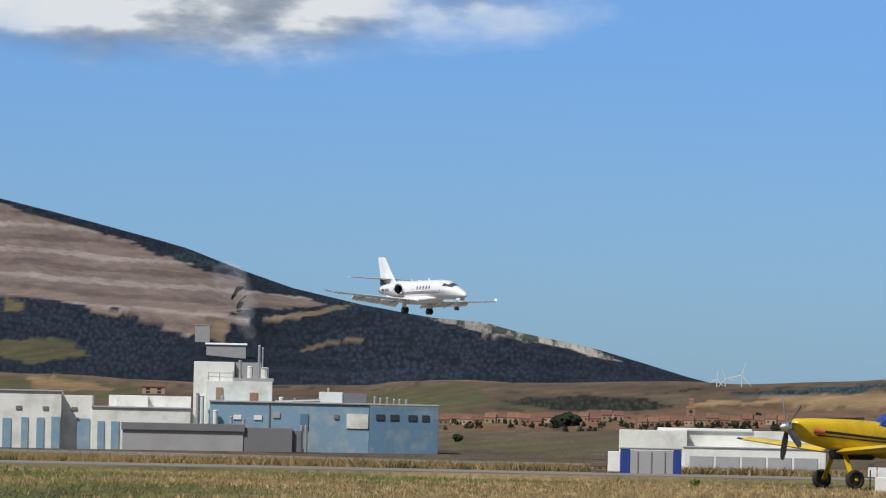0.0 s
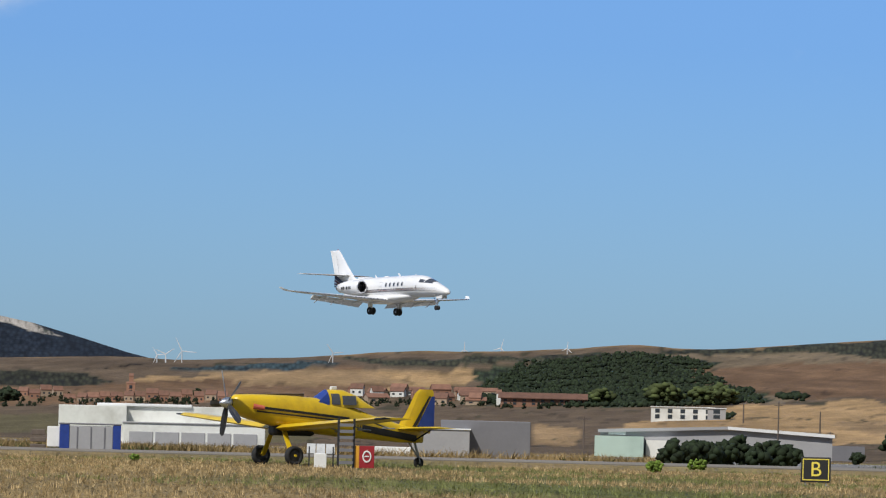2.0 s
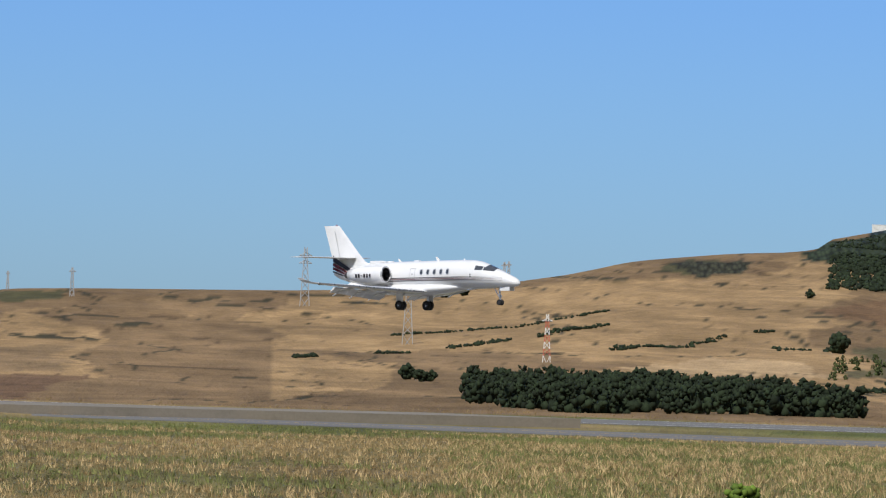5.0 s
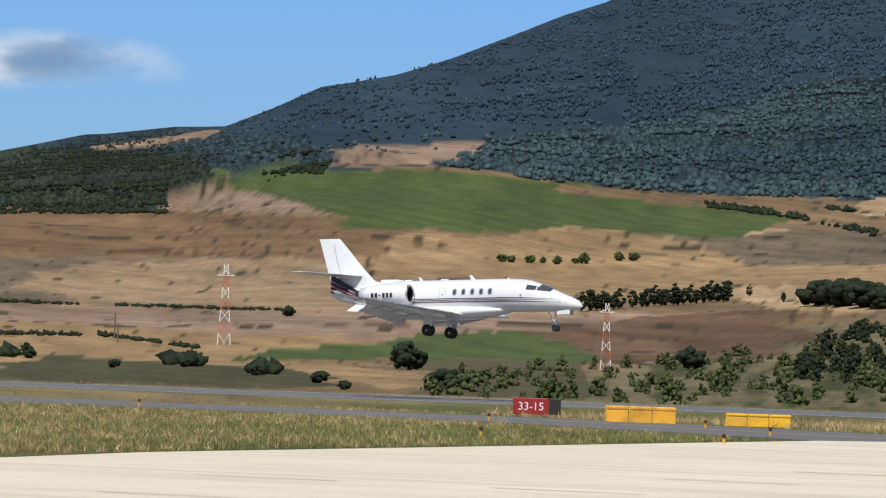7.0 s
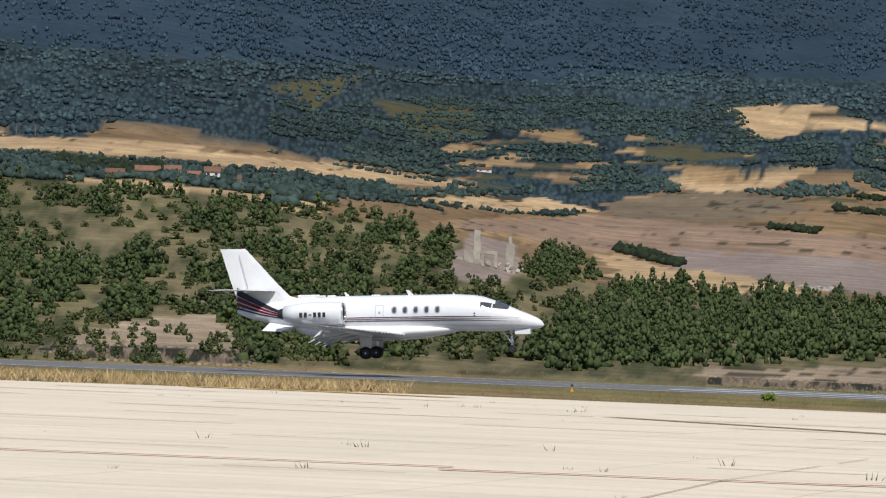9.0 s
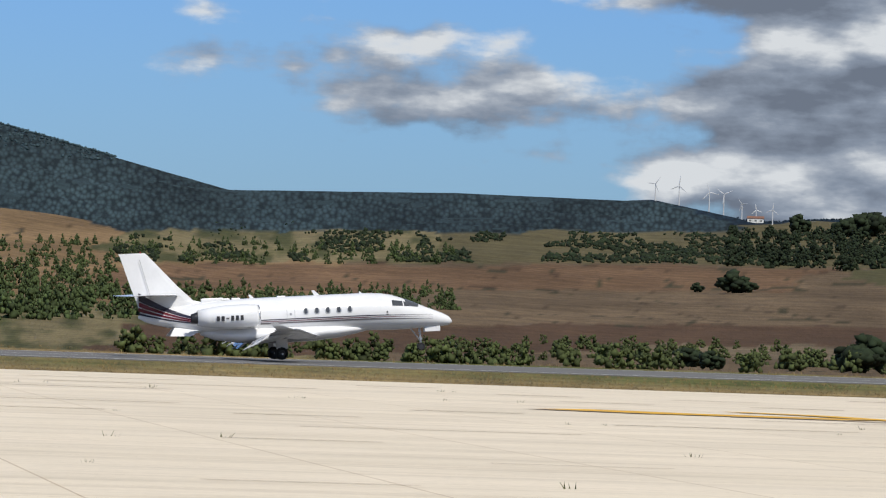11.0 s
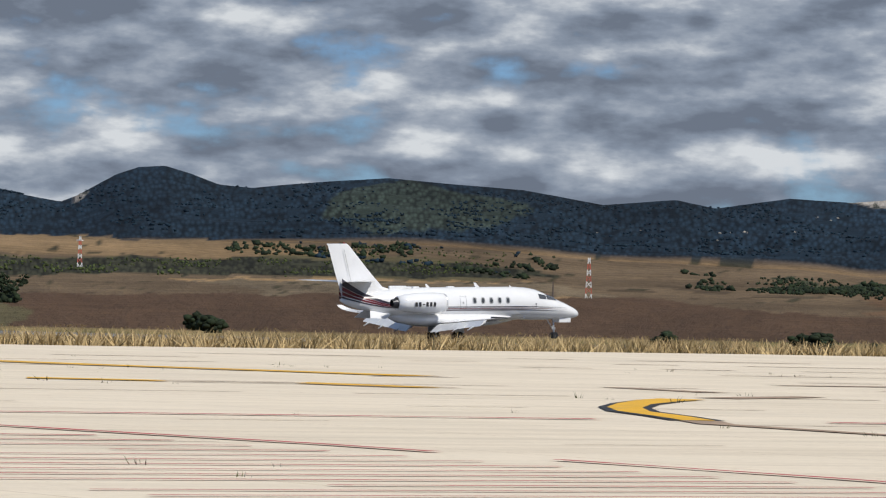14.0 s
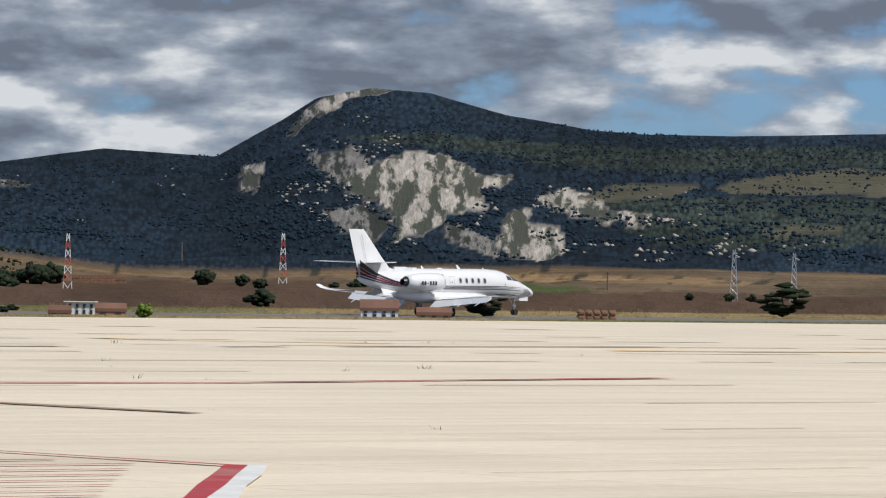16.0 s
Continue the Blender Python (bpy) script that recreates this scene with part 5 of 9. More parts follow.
runway = build_runway()
apron = slab("apron", [(-25, -80), (-30, 20), (-54, 78), (-62, 105), (-75, 172), (-72, 192), (-40, 218), (57, 211), (105, 219), (150, 238), (205, 243), (430, 262), (430, -80)], 0.06, 0.3, "apron", "pale worn concrete apron with painted lines", "apron")
taxiway = slab("taxiway", [(-74, 172), (-100, 195), (-190, 214), (-330, 226), (-330, 246), (-190, 234), (-105, 216), (-72, 193)], 0.045, 0.25, "asphalt", "grey asphalt taxiway between grass verges", "taxiway")
service_road = slab("service_road", [(-420, -60), (-299, 149), (-226, 268), (-203, 254), (-276, 135), (-397, -74)], 0.56, 0.6, "asphalt_pale", "pale service road across dry grass", "road")


def flat(az, el):
    """Where the line of sight at bearing az, elevation el meets the apron's level."""
    r = (EYE[2] - 0.06) / math.tan(radians(-el))
    a = radians(az)
    return Vector((r * math.sin(a), r * math.cos(a), 0))


def painted(name, pts, width, mat, z=0.075, label="", offset=0.0, dashes=None, thin=0.0):
    """A painted line on the paving along ground points."""
    pts = [Vector((p[0], p[1], 0)) for p in pts]
    fine = []
    for a, b in zip(pts, pts[1:]):
        n = max(1, int((b - a).length / 3))
        fine += [a.lerp(b, k / n) for k in range(n)]
    fine.append(pts[-1])
    bm = bmesh.new()
    prev = None
    for i, p in enumerate(fine):
        t = (fine[min(i + 1, len(fine) - 1)] - fine[max(i - 1, 0)]).normalized()
        s = Vector((-t.y, t.x, 0))
        w = max(width, min(1.0, thin * p.length_squared / 21000)) * (0.75 + 0.5 * random.random()) / 2
        c = p + s * offset
        zz = z - float(dip(c.x, c.y))
        q = (bm.verts.new((c.x + s.x * w, c.y + s.y * w, zz)), bm.verts.new((c.x - s.x * w, c.y - s.y * w, zz)))
        if prev and not (dashes and random.random() < dashes):
            bm.faces.new((prev[0], prev[1], q[1], q[0]))
        prev = q
    bmesh.ops.recalc_face_normals(bm, faces=bm.faces)
    for f in bm.faces:
        if f.normal.z < 0:
            f.normal_flip()
    return link(name, bm, mat)


LINES_ON_APRON = [
    ("yellow", 0.42, [(31.58, -0.93), (31.34, -0.95), (31.08, -0.99), (30.98, -1.03), (31.08, -1.07), (31.46, -1.11), (31.76, -1.15)]),
    ("yellow", 2.6, [(9.35, -0.80), (10.53, -0.81), (11.12, -0.81), (12.48, -0.81), (13.96, -0.83)]),
    ("yellow", 0.7, [(11.12, -0.77), (12.01, -0.78), (13.01, -0.81)]),
    ("yellow", 1.7, [(23.78, -0.68), (25.55, -0.71), (27.33, -0.73), (28.80, -0.75)]),
    ("yellow", 1.7, [(24.73, -0.86), (26.15, -0.86), (27.62, -0.85), (28.92, -0.87)]),
    ("yellow", 0.5, [(36.43, -0.63), (37.26, -0.64), (38.44, -0.64), (39.56, -0.64)]),
    ("yellow", 0.5, [(41.83, -0.68), (43.13, -0.67), (44.71, -0.65)]),
    ("yellow", 1.8, [(-13.31, -0.57), (-12.01, -0.57), (-10.54, -0.58)]),
    ("yellow", 0.4, [(-17.42, -1.04), (-16.71, -0.99), (-15.77, -0.95)]),
    ("red", 0.14, [(12.79, -1.34), (14.68, -1.34), (16.69, -1.31), (19.81, -1.29)]),
    ("red", 0.16, [(16.69, -1.31), (18.23, -1.41), (19.82, -1.53)]),
    ("red", 0.14, [(21.43, -1.25), (25.57, -1.21), (30.69, -1.16)]),
    ("red", 0.16, [(21.91, -1.27), (27.82, -1.49), (33.14, -1.72), (37.93, -1.95)]),
    ("red", 0.12, [(-23.32, -1.31), (-19.77, -1.27), (-15.63, -1.30), (-10.50, -1.31)]),
    ("red", 0.12, [(-10.65, -1.34), (-6.51, -1.34), (-1.38, -1.27)]),
    ("red", 0.12, [(33.13, -1.14), (37.76, -1.08), (42.39, -0.96)]),
    ("joint", 0.2, [(32.93, -0.87), (31.93, -0.91), (31.58, -0.93)]),
    ("joint", 0.28, [(31.76, -1.15), (31.94, -1.18), (33.95, -1.26), (37.50, -1.40)]),
    ("joint", 0.18, [(-8.86, -0.72), (-4.72, -0.81), (0.41, -0.87)]),
    ("joint", 0.18, [(14.08, -0.86), (17.03, -0.87), (19.80, -0.86)]),
    ("joint", 0.18, [(-23.82, -1.07), (-19.69, -1.03), (-16.14, -0.99)]),
    ("crack", 0.04, [(-0.89, -0.61), (-1.16, -1.09), (-1.44, -1.59)]),
    ("crack", 0.03, [(-9.45, -1.80), (-7.69, -1.34), (-6.17, -1.05)]),
    ("joint", 0.16, [(32.82, -0.87), (31.93, -0.85), (30.81, -0.82)]),
    ("joint", 0.16, [(32.53, -0.76), (37.76, -0.70), (42.39, -0.63)]),
]
markings = thing("apron_markings", "worn yellow, red and dark painted lines on concrete", "markings", kind="structure")
for kind, width, line in LINES_ON_APRON:
    pts = [flat(*p) for p in line]
    ob = painted({"yellow": "yellow_line", "red": "red_line", "joint": "tar_line", "crack": "crack_line"}[kind], pts, width, {"yellow": "line_yellow", "red": "line_red", "joint": "joint", "crack": "joint"}[kind], z=0.078 if kind in ("joint", "crack") else 0.084,
                 dashes=0.15 if kind == "joint" else 0.04, thin={"joint": 1.3, "red": 0.9, "yellow": 1.6 if width != 0.42 else 1.2, "crack": 0.0}[kind])
    ob.parent = markings
    if kind == "yellow":
        for o in (-0.7, 0.7):
            worn = width != 0.42
            b = painted("black_border", pts, width * 0.3 if worn else 0.24, "joint" if worn else "black_paint", z=0.081, offset=o * width * 0.9 if worn else o * 0.62, dashes=0.25 if worn else None)
            b.parent = markings
# the hatched stand
H0, H1 = [flat(*p) for p in [(21.91, -1.27), (37.90, -1.97)]]
W0, W1 = [flat(*p) for p in [(16.68, -1.31), (22.96, -1.82)]]
E0, E1 = [flat(*p) for p in [(37.94, -1.95), (37.52, -2.30)]]
y = E1.y - 6
while y < H0.y - 4:
    if y > H1.y:
        x1 = H1.x + (H0.x - H1.x) * (y - H1.y) / (H0.y - H1.y)
    else:
        x1 = E0.x + (E1.x - E0.x) * (y - E0.y) / (E1.y - E0.y)
    x0 = W0.x + (W1.x - W0.x) * (y - W0.y) / (W1.y - W0.y)
    r2 = y * y + x1 * x1
    y += 7.5 * r2 / 21000
    if x0 > x1 - 2:
        continue
    ob = painted("hatch_line", [(x0, y), (x1 - 0.4, y)], 0.10, "line_red", z=0.080, dashes=0.06, thin=0.8)
    ob.parent = markings
R0, R1 = [flat(*p) for p in [(37.94, -1.95), (37.52, -2.30)]]
painted("stand_edge", [R0, R1 + (R1 - R0)], 0.26, "line_red", z=0.09).parent = markings
painted("stand_edge_border", [R0 + Vector((0.32, 0, 0)), R1 + (R1 - R0) + Vector((0.32, 0, 0))], 0.3, "line_white", z=0.087).parent = markings
# slab joints across the whole apron
for k in range(12):
    y = 46 + k * 13.5
    ob = painted("slab_joint", [(-50 if y < 150 else -60, y), (200, y + 3)], 0.04, "joint", z=0.070, dashes=0.6, thin=0.30)
    ob.parent = markings
# runway lines
rw = thing("runway_markings", "worn white edge lines and touchdown bars", "markings", kind="structure")
for y in (289.5, 330.5):
    painted("edge_line", [(-880, y), (880, y)], 0.9, "line_white", z=0.06).parent = rw
for x in range(-840, 840, 60):
    painted("centre_dash", [(x, 310), (x + 30, 310)], 0.5, "line_white", z=0.06).parent = rw
for y in (302.5, 317.5):
    painted("touchdown_bar", [(-44, y), (-10, y)], 3.0, "line_white", z=0.06).parent = rw
painted("taxi_centre_line", [(-74, 182), (-102, 206), (-190, 224), (-330, 236)], 0.3, "line_yellow", z=0.055).parent = rw


# ---------------------------------------------------------------- the business jet
def ring_at(x, zc, hw, hh, n=32):
    """A fuselage frame: a rounded section, slightly flatter below."""
    pts = []
    for i in range(n):
        a = i * math.tau / n
        c, s = math.cos(a), math.sin(a)
        pts.append(Vector((x, hw * c, zc + hh * (s if s > 0 else 0.94 * s))))
    return pts


BODY = [(-7.9, 2.92, 0.05, 0.07), (-7.75, 2.90, 0.16, 0.18), (-7.2, 2.86, 0.34, 0.38), (-6.2, 2.79, 0.55, 0.58), (-5.0, 2.72, 0.76, 0.80),
        (-3.6, 2.66, 0.95, 0.98), (-2.0, 2.63, 1.05, 1.08), (0.0, 2.62, 1.07, 1.10), (2.5, 2.62, 1.07, 1.10), (5.0, 2.62, 1.07, 1.10),
        (6.0, 2.58, 1.05, 1.08), (6.6, 2.52, 1.01, 1.04), (7.2, 2.42, 0.93, 0.93), (7.9, 2.30, 0.82, 0.78), (8.6, 2.17, 0.66, 0.60),
        (9.2, 2.06, 0.53, 0.47), (9.7, 1.97, 0.38, 0.34), (9.98, 1.91, 0.24, 0.21), (10.11, 1.87, 0.04, 0.04)]


def body_at(x):
    xs = [b[0] for b in BODY]
    return [float(np.interp(x, xs, [b[k] for b in BODY])) for k in (1, 2, 3)]


def body_y(x, z, out=0.012):
    """Half-width of the fuselage at x and z."""
    zc, hw, hh = body_at(x)
    s = (z - zc) / (hh if z > zc else 0.94 * hh)
    return (hw * math.sqrt(max(0.0, 1 - s * s)) if abs(s) < 1 else 0.0) + out


def strip(bm, side, xs, lo, hi, surf, mi=0, rows=3):
    """A painted band on a flank: between heights lo(x) and hi(x), on the surface surf(x, z)."""
    grid = []
    for x in xs:
        grid.append([bm.verts.new((x, side * surf(x, lo(x) + (hi(x) - lo(x)) * k / rows), lo(x) + (hi(x) - lo(x)) * k / rows)) for k in range(rows + 1)])
    for a, b in zip(grid, grid[1:]):
        for k in range(rows):
            f = bm.faces.new((a[k], b[k], b[k + 1], a[k + 1]) if side < 0 else (a[k], a[k + 1], b[k + 1], b[k]))
            f.material_index = mi


def fin_y(x, z, out=0.012):
    """Half-thickness of the fin."""
    s = min(max((z - 3.4) / 3.0, 0), 1)
    return 0.20 * (1 - s) + 0.09 * s + out


def wheel(parent, name, x, y, z, r, w):
    """A wheel about its own axle, so that it can roll."""
    hub = new(name)
    hub.parent = parent
    hub.location = (x, y, z)
    hub.empty_display_size = 0.1
    m = Matrix.Rotation(radians(90), 4, "Z")
    bm = bmesh.new()
    lathe(bm, [(-w * 0.3, r * 0.58), (-w * 0.5, r * 0.72), (-w * 0.5, r * 0.9), (-w * 0.3, r), (w * 0.3, r), (w * 0.5, r * 0.9), (w * 0.5, r * 0.72), (w * 0.3, r * 0.58)], 20, m)
    part("tyre", bm, "rubber", hub, smooth=True)
    bm = bmesh.new()
    lathe(bm, [(-w * 0.32, 0.02), (-w * 0.32, r * 0.3), (-w * 0.25, r * 0.6), (w * 0.25, r * 0.6), (w * 0.32, r * 0.3), (w * 0.32, 0.02)], 16, m, caps=True)
    for k in range(5):
        a = k * math.tau / 5
        tube(bm, (r * 0.4 * math.cos(a), -w * 0.36, r * 0.4 * math.sin(a)), (r * 0.4 * math.cos(a), w * 0.36, r * 0.4 * math.sin(a)), r * 0.06, seg=6)
    part("rim", bm, "dark_metal", hub)
    return hub


main_legs = []


def build_jet():
    jet = thing("business_jet", "white twin-engine business jet with maroon tail stripes, gear down", "aircraft")
    bm = bmesh.new()
    xs = np.concatenate([np.linspace(-7.9, 6, 40), np.linspace(6.2, 10.11, 26)])
    loft(bm, [ring_at(x, *body_at(x)) for x in xs])
    fus = part("fuselage", bm, "white_paint", jet, smooth=True)
    # wing root fairing
    bm = bmesh.new()
    loft(bm, [[Vector((x, hw * math.cos(a), zc + hh * math.sin(a))) for a in [i * math.tau / 24 for i in range(24)]]
              for x, zc, hw, hh in [(-4.4, 1.9, 0.2, 0.15), (-3.6, 1.78, 0.8, 0.35), (-2.2, 1.66, 1.25, 0.46), (0.0, 1.60, 1.38, 0.5), (2.0, 1.60, 1.32, 0.48), (3.4, 1.64, 1.1, 0.4), (4.6, 1.7, 0.7, 0.25), (5.4, 1.75, 0.2, 0.1)]])
    part("fairing", bm, "white_paint", jet, smooth=True)
    # tail fin
    bm = bmesh.new()
    rings = []
    for z, x0, x1, t in [(3.1, -3.2, -7.75, 0.09), (3.55, -4.0, -7.9, 0.085), (3.75, -4.75, -7.95, 0.085), (4.6, -5.6, -8.25, 0.08), (6.40, -7.22, -8.80, 0.075), (6.54, -7.38, -8.88, 0.05)]:
        rings.append([Vector((p.x, p.z, z)) for p in foil(x0, x1, t, 0, 0)])
    loft(bm, rings)
    fin = part("fin", bm, "white_paint", jet, smooth=False)
    bm = bmesh.new()
    for sd in (-1, 1):
        box(bm, -7.42, -7.39, sd * 0.16, sd * 0.165, 3.9, 6.2, Matrix.Translation((-7.4, 0, 5)) @ Matrix.Rotation(radians(-14), 4, "Y") @ Matrix.Translation((7.4, 0, -5)))
    part("rudder_line", bm, "window_frame", fin)
    bm = bmesh.new()
    tube(bm, (-7.6, 0, 6.53), (-7.64, 0, 6.62), 0.04)
    part("beacon", bm, "sign_red", fin)
    # tailplane
    for sd, nm in ((-1, "tailplane"), (1, "tailplane")):
        bm = bmesh.new()
        rings = [foil(-5.6, -7.9, 0.07, sd * 0.1, 4.08), foil(-5.65, -7.9, 0.07, sd * 0.3, 4.08), foil(-7.5, -8.85, 0.06, sd * 3.75, 4.16), foil(-7.75, -8.9, 0.04, sd * 3.95, 4.17)]
        loft(bm, rings)
        part(nm, bm, "white_paint", jet)
    # ventral strakes
    for sd in (-1, 1):
        bm = bmesh.new()
        loft(bm, [[Vector((-4.3, sd * 0.45, 2.05)), Vector((-5.9, sd * 0.4, 2.25)), Vector((-5.9, sd * 0.36, 2.25)), Vector((-4.3, sd * 0.40, 2.05))],
                  [Vector((-5.1, sd * 1.05, 1.72)), Vector((-6.25, sd * 1.05, 1.78)), Vector((-6.25, sd * 1.01, 1.78)), Vector((-5.1, sd * 1.01, 1.72))]])
        part("strake", bm, "white_paint", jet)
    # wings, flaps, winglets
    for sd in (-1, 1):
        bm = bmesh.new()
        sec = [(0.6, 2.55, -1.35, 1.38, 0.13), (1.4, 2.1, -1.35, 1.42, 0.13), (5.0, 1.15, -1.35, 1.64, 0.12), (9.7, -0.05, -1.35, 1.93, 0.11),
               (10.30, -0.40, -1.42, 1.99, 0.10), (10.72, -0.75, -1.55, 2.08, 0.08), (10.95, -1.1, -1.70, 2.22, 0.06), (11.04, -1.40, -1.84, 2.38, 0.04)]
        loft(bm, [foil(x0, x1, t, sd * y, z) for y, x0, x1, z, t in sec])
        wing = part("wing", bm, "white_paint", jet, smooth=False)
        bm = bmesh.new()
        for (y, x0, x1, z, t), (yb, x0b, x1b, zb, tb) in zip(sec[1:4], sec[2:5]):
            tube(bm, (x0 - 0.01, sd * y, z), (x0b - 0.01, sd * yb, zb), 0.055, 0.045, 8)
        part("leading_edge", bm, "bare_metal", wing)
        for y0, y1 in ((1.55, 3.7), (3.76, 5.6), (5.66, 7.4)):
            z0, z1 = 1.42 + (y0 - 1.4) * 0.0675, 1.42 + (y1 - 1.4) * 0.0675
            xa, xb = -1.36, -1.36
            c0, c1 = 1.0 - y0 * 0.045, 1.0 - y1 * 0.045
            d = radians(33)
            bm = bmesh.new()
            ring = []
            for y, x, z, c in ((y0, xa, z0, c0), (y1, xb, z1, c1)):
                ring.append([Vector((x - 0.02, sd * y, z - 0.06)), Vector((x - 0.3 * c * math.cos(d), sd * y, z + 0.02 - 0.3 * c * math.sin(d))),
                             Vector((x - c * math.cos(d), sd * y, z - 0.10 - c * math.sin(d))), Vector((x - 0.3 * c * math.cos(d), sd * y, z - 0.16 - 0.3 * c * math.sin(d)))])
            loft(bm, ring)
            part("flap", bm, "white_paint", wing)
        for y in (2.6, 4.7, 6.6):
            bm = bmesh.new()
            z = 1.36 + (y - 1.4) * 0.0675
            x = -1.2
            loft(bm, [[Vector((x + a, sd * (y + 0.07 * w * math.cos(k)), z - b + 0.10 * w * math.sin(k))) for k in [i * math.tau / 8 for i in range(8)]]
                      for a, b, w in ((1.3, 0.02, 0.2), (0.5, 0.12, 1), (-0.4, 0.25, 1), (-1.15, 0.62, 0.25))])
            part("flap_fairing", bm, "wing_grey", wing, smooth=True)
        for y0, y1 in ((7.5, 9.5),):
            bm = bmesh.new()
            box(bm, -1.15, -1.13, sd * y0, sd * y1, 1.86, 1.96)
            part("aileron_gap", bm, "dark_metal", wing)
    # engines
    for sd in (-1, 1):
        e = new("engine")
        e.parent = jet
        e.location = (0, sd * 1.78, 2.74)
        bm = bmesh.new()
        lathe(bm, [(-1.32, 0.50), (-1.24, 0.585), (-1.45, 0.63), (-2.1, 0.67), (-3.2, 0.65), (-4.1, 0.55), (-4.75, 0.43), (-4.75, 0.38), (-4.2, 0.42)], 32)
        nac = part("nacelle", bm, "white_paint", e, smooth=True)
        bm = bmesh.new()
        lathe(bm, [(-1.22, 0.56), (-1.20, 0.53), (-1.26, 0.49), (-1.32, 0.485), (-1.34, 0.57), (-1.28, 0.605), (-1.23, 0.585), (-1.22, 0.56)], 32)
        part("intake_lip", bm, "bare_metal", nac, smooth=True)
        bm = bmesh.new()
        lathe(bm, [(-1.3, 0.49), (-1.9, 0.47), (-1.95, 0.12), (-1.6, 0.01)], 24)
        for k in range(20):
            a = k * math.tau / 20
            box(bm, -1.9, -1.84, 0.12, 0.46, -0.03, 0.03, Matrix.Rotation(a, 4, "X"))
        part("fan", bm, "dark_metal", nac)
        bm = bmesh.new()
        lathe(bm, [(-4.5, 0.36), (-4.9, 0.30), (-5.1, 0.24), (-4.6, 0.22)], 20)
        part("exhaust", bm, "dark_metal", nac)
        bm = bmesh.new()
        box(bm, -4.0, -2.0, -0.12, 0.12, -0.95, -0.5, Matrix.Rotation(radians(-90 * sd), 4, "X"), bevel=0.05)
        part("pylon", bm, "white_paint", e)
        # the registration, as plain bars
        for k in range(6):
            bm = bmesh.new()
            x = -3.72 + k * 0.27
            box(bm, x, x + 0.17, sd * 0.655, sd * 0.672, -0.22 if k != 2 else -0.10, 0.06 if k != 2 else -0.05)
            part("registration_bar", bm, "dark_metal", nac)
    # stripes along the flanks
    for sd in (-1, 1):
        for k, (za, zb, mt) in enumerate(((2.42, 2.47, "navy"), (2.33, 2.37, "maroon"), (2.20, 2.28, "silver_stripe"))):
            bm = bmesh.new()
            px = np.linspace(-2.2, 8.9, 60)
            drop = lambda x: -0.10 * max(0, (x - 5.0) / 3.9) ** 1.5
            taper = lambda x: max(0.15, 1 - max(0, (x - 5) / 3.9))
            strip(bm, sd, px, lambda x: za + drop(x), lambda x: za + drop(x) + (zb - za) * taper(x), body_y)
            part("stripe", bm, mt, fus, smooth=True)
        # swoosh up the tail: navy, maroon, white keylines
        for lo0, lo1, hi0, hi1, mt in ((2.60, 3.84, 2.70, 4.30, "navy"), (2.53, 3.52, 2.58, 3.78, "maroon"), (2.46, 3.24, 2.51, 3.45, "maroon"), (2.38, 3.04, 2.43, 3.16, "navy")):
            bm = bmesh.new()
            px = np.linspace(-7.86, -4.2, 26)
            ease = lambda x: ((-4.2 - x) / 3.66) ** 1.5

            def surf(x, z):
                b = body_y(x, z, 0.014)
                return max(b, fin_y(x, z, 0.02)) if z > 2.9 else b

            strip(bm, sd, px, lambda x: lo0 + (lo1 - lo0) * ease(x), lambda x: hi0 + (hi1 - hi0) * ease(x), surf, rows=6)
            part("tail_band", bm, mt, fus)
        # cabin windows
        for x in (1.55, 2.18, 2.81, 3.44, 4.07):
            for rx, rz, out, mt, nm in ((0.165, 0.225, 0.010, "window_frame", "window_surround"), (0.105, 0.160, 0.018, "cabin_glass", "window_pane")):
                bm = bmesh.new()
                ring = []
                for i in range(20):
                    a = i * math.tau / 20
                    c, s = math.cos(a), math.sin(a)
                    px, pz = x + rx * math.copysign(abs(c) ** 0.75, c), 2.86 + rz * math.copysign(abs(s) ** 0.75, s)
                    ring.append(bm.verts.new((px, sd * body_y(px, pz, out), pz)))
                mid = bm.verts.new((x, sd * body_y(x, 2.86, out), 2.86))
                for i in range(20):
                    bm.faces.new((ring[i], ring[(i + 1) % 20], mid) if sd < 0 else (ring[(i + 1) % 20], ring[i], mid))
                part(nm, bm, mt, fus)
        # emergency exit outline
        bm = bmesh.new()
        for x in (0.45, 0.90):
            strip(bm, sd, (x, x + 0.025), lambda q: 2.30, lambda q: 3.15, body_y, rows=6)
        for z in (2.30, 3.13):
            strip(bm, sd, np.linspace(0.45, 0.925, 5), lambda q: z, lambda q: z + 0.025, body_y, rows=1)
        strip(bm, sd, (0.62, 0.74), lambda q: 2.66, lambda q: 2.78, lambda x, z: body_y(x, z, 0.015), rows=2)
        part("emergency_exit", bm, "window_frame", fus)
        # cockpit glass
        for x0, x1, zb0, zb1, zt0, zt1 in ((6.55, 7.18, 2.93, 2.90, 3.26, 3.17), (7.24, 8.10, 2.89, 2.80, 3.15, 2.86)):
            bm = bmesh.new()
            strip(bm, sd, np.linspace(x0, x1, 8), lambda x: zb0 + (zb1 - zb0) * (x - x0) / (x1 - x0), lambda x: zt0 + (zt1 - zt0) * (x - x0) / (x1 - x0), lambda x, z: body_y(x, z, 0.012), rows=4)
            part("cockpit_window", bm, "cabin_glass", fus)
        for z in (2.55, 2.40):
            bm = bmesh.new()
            strip(bm, sd, (6.18, 6.28), lambda q: z, lambda q: z + 0.09, body_y, rows=1)
            part("static_port", bm, "dark_metal", fus)
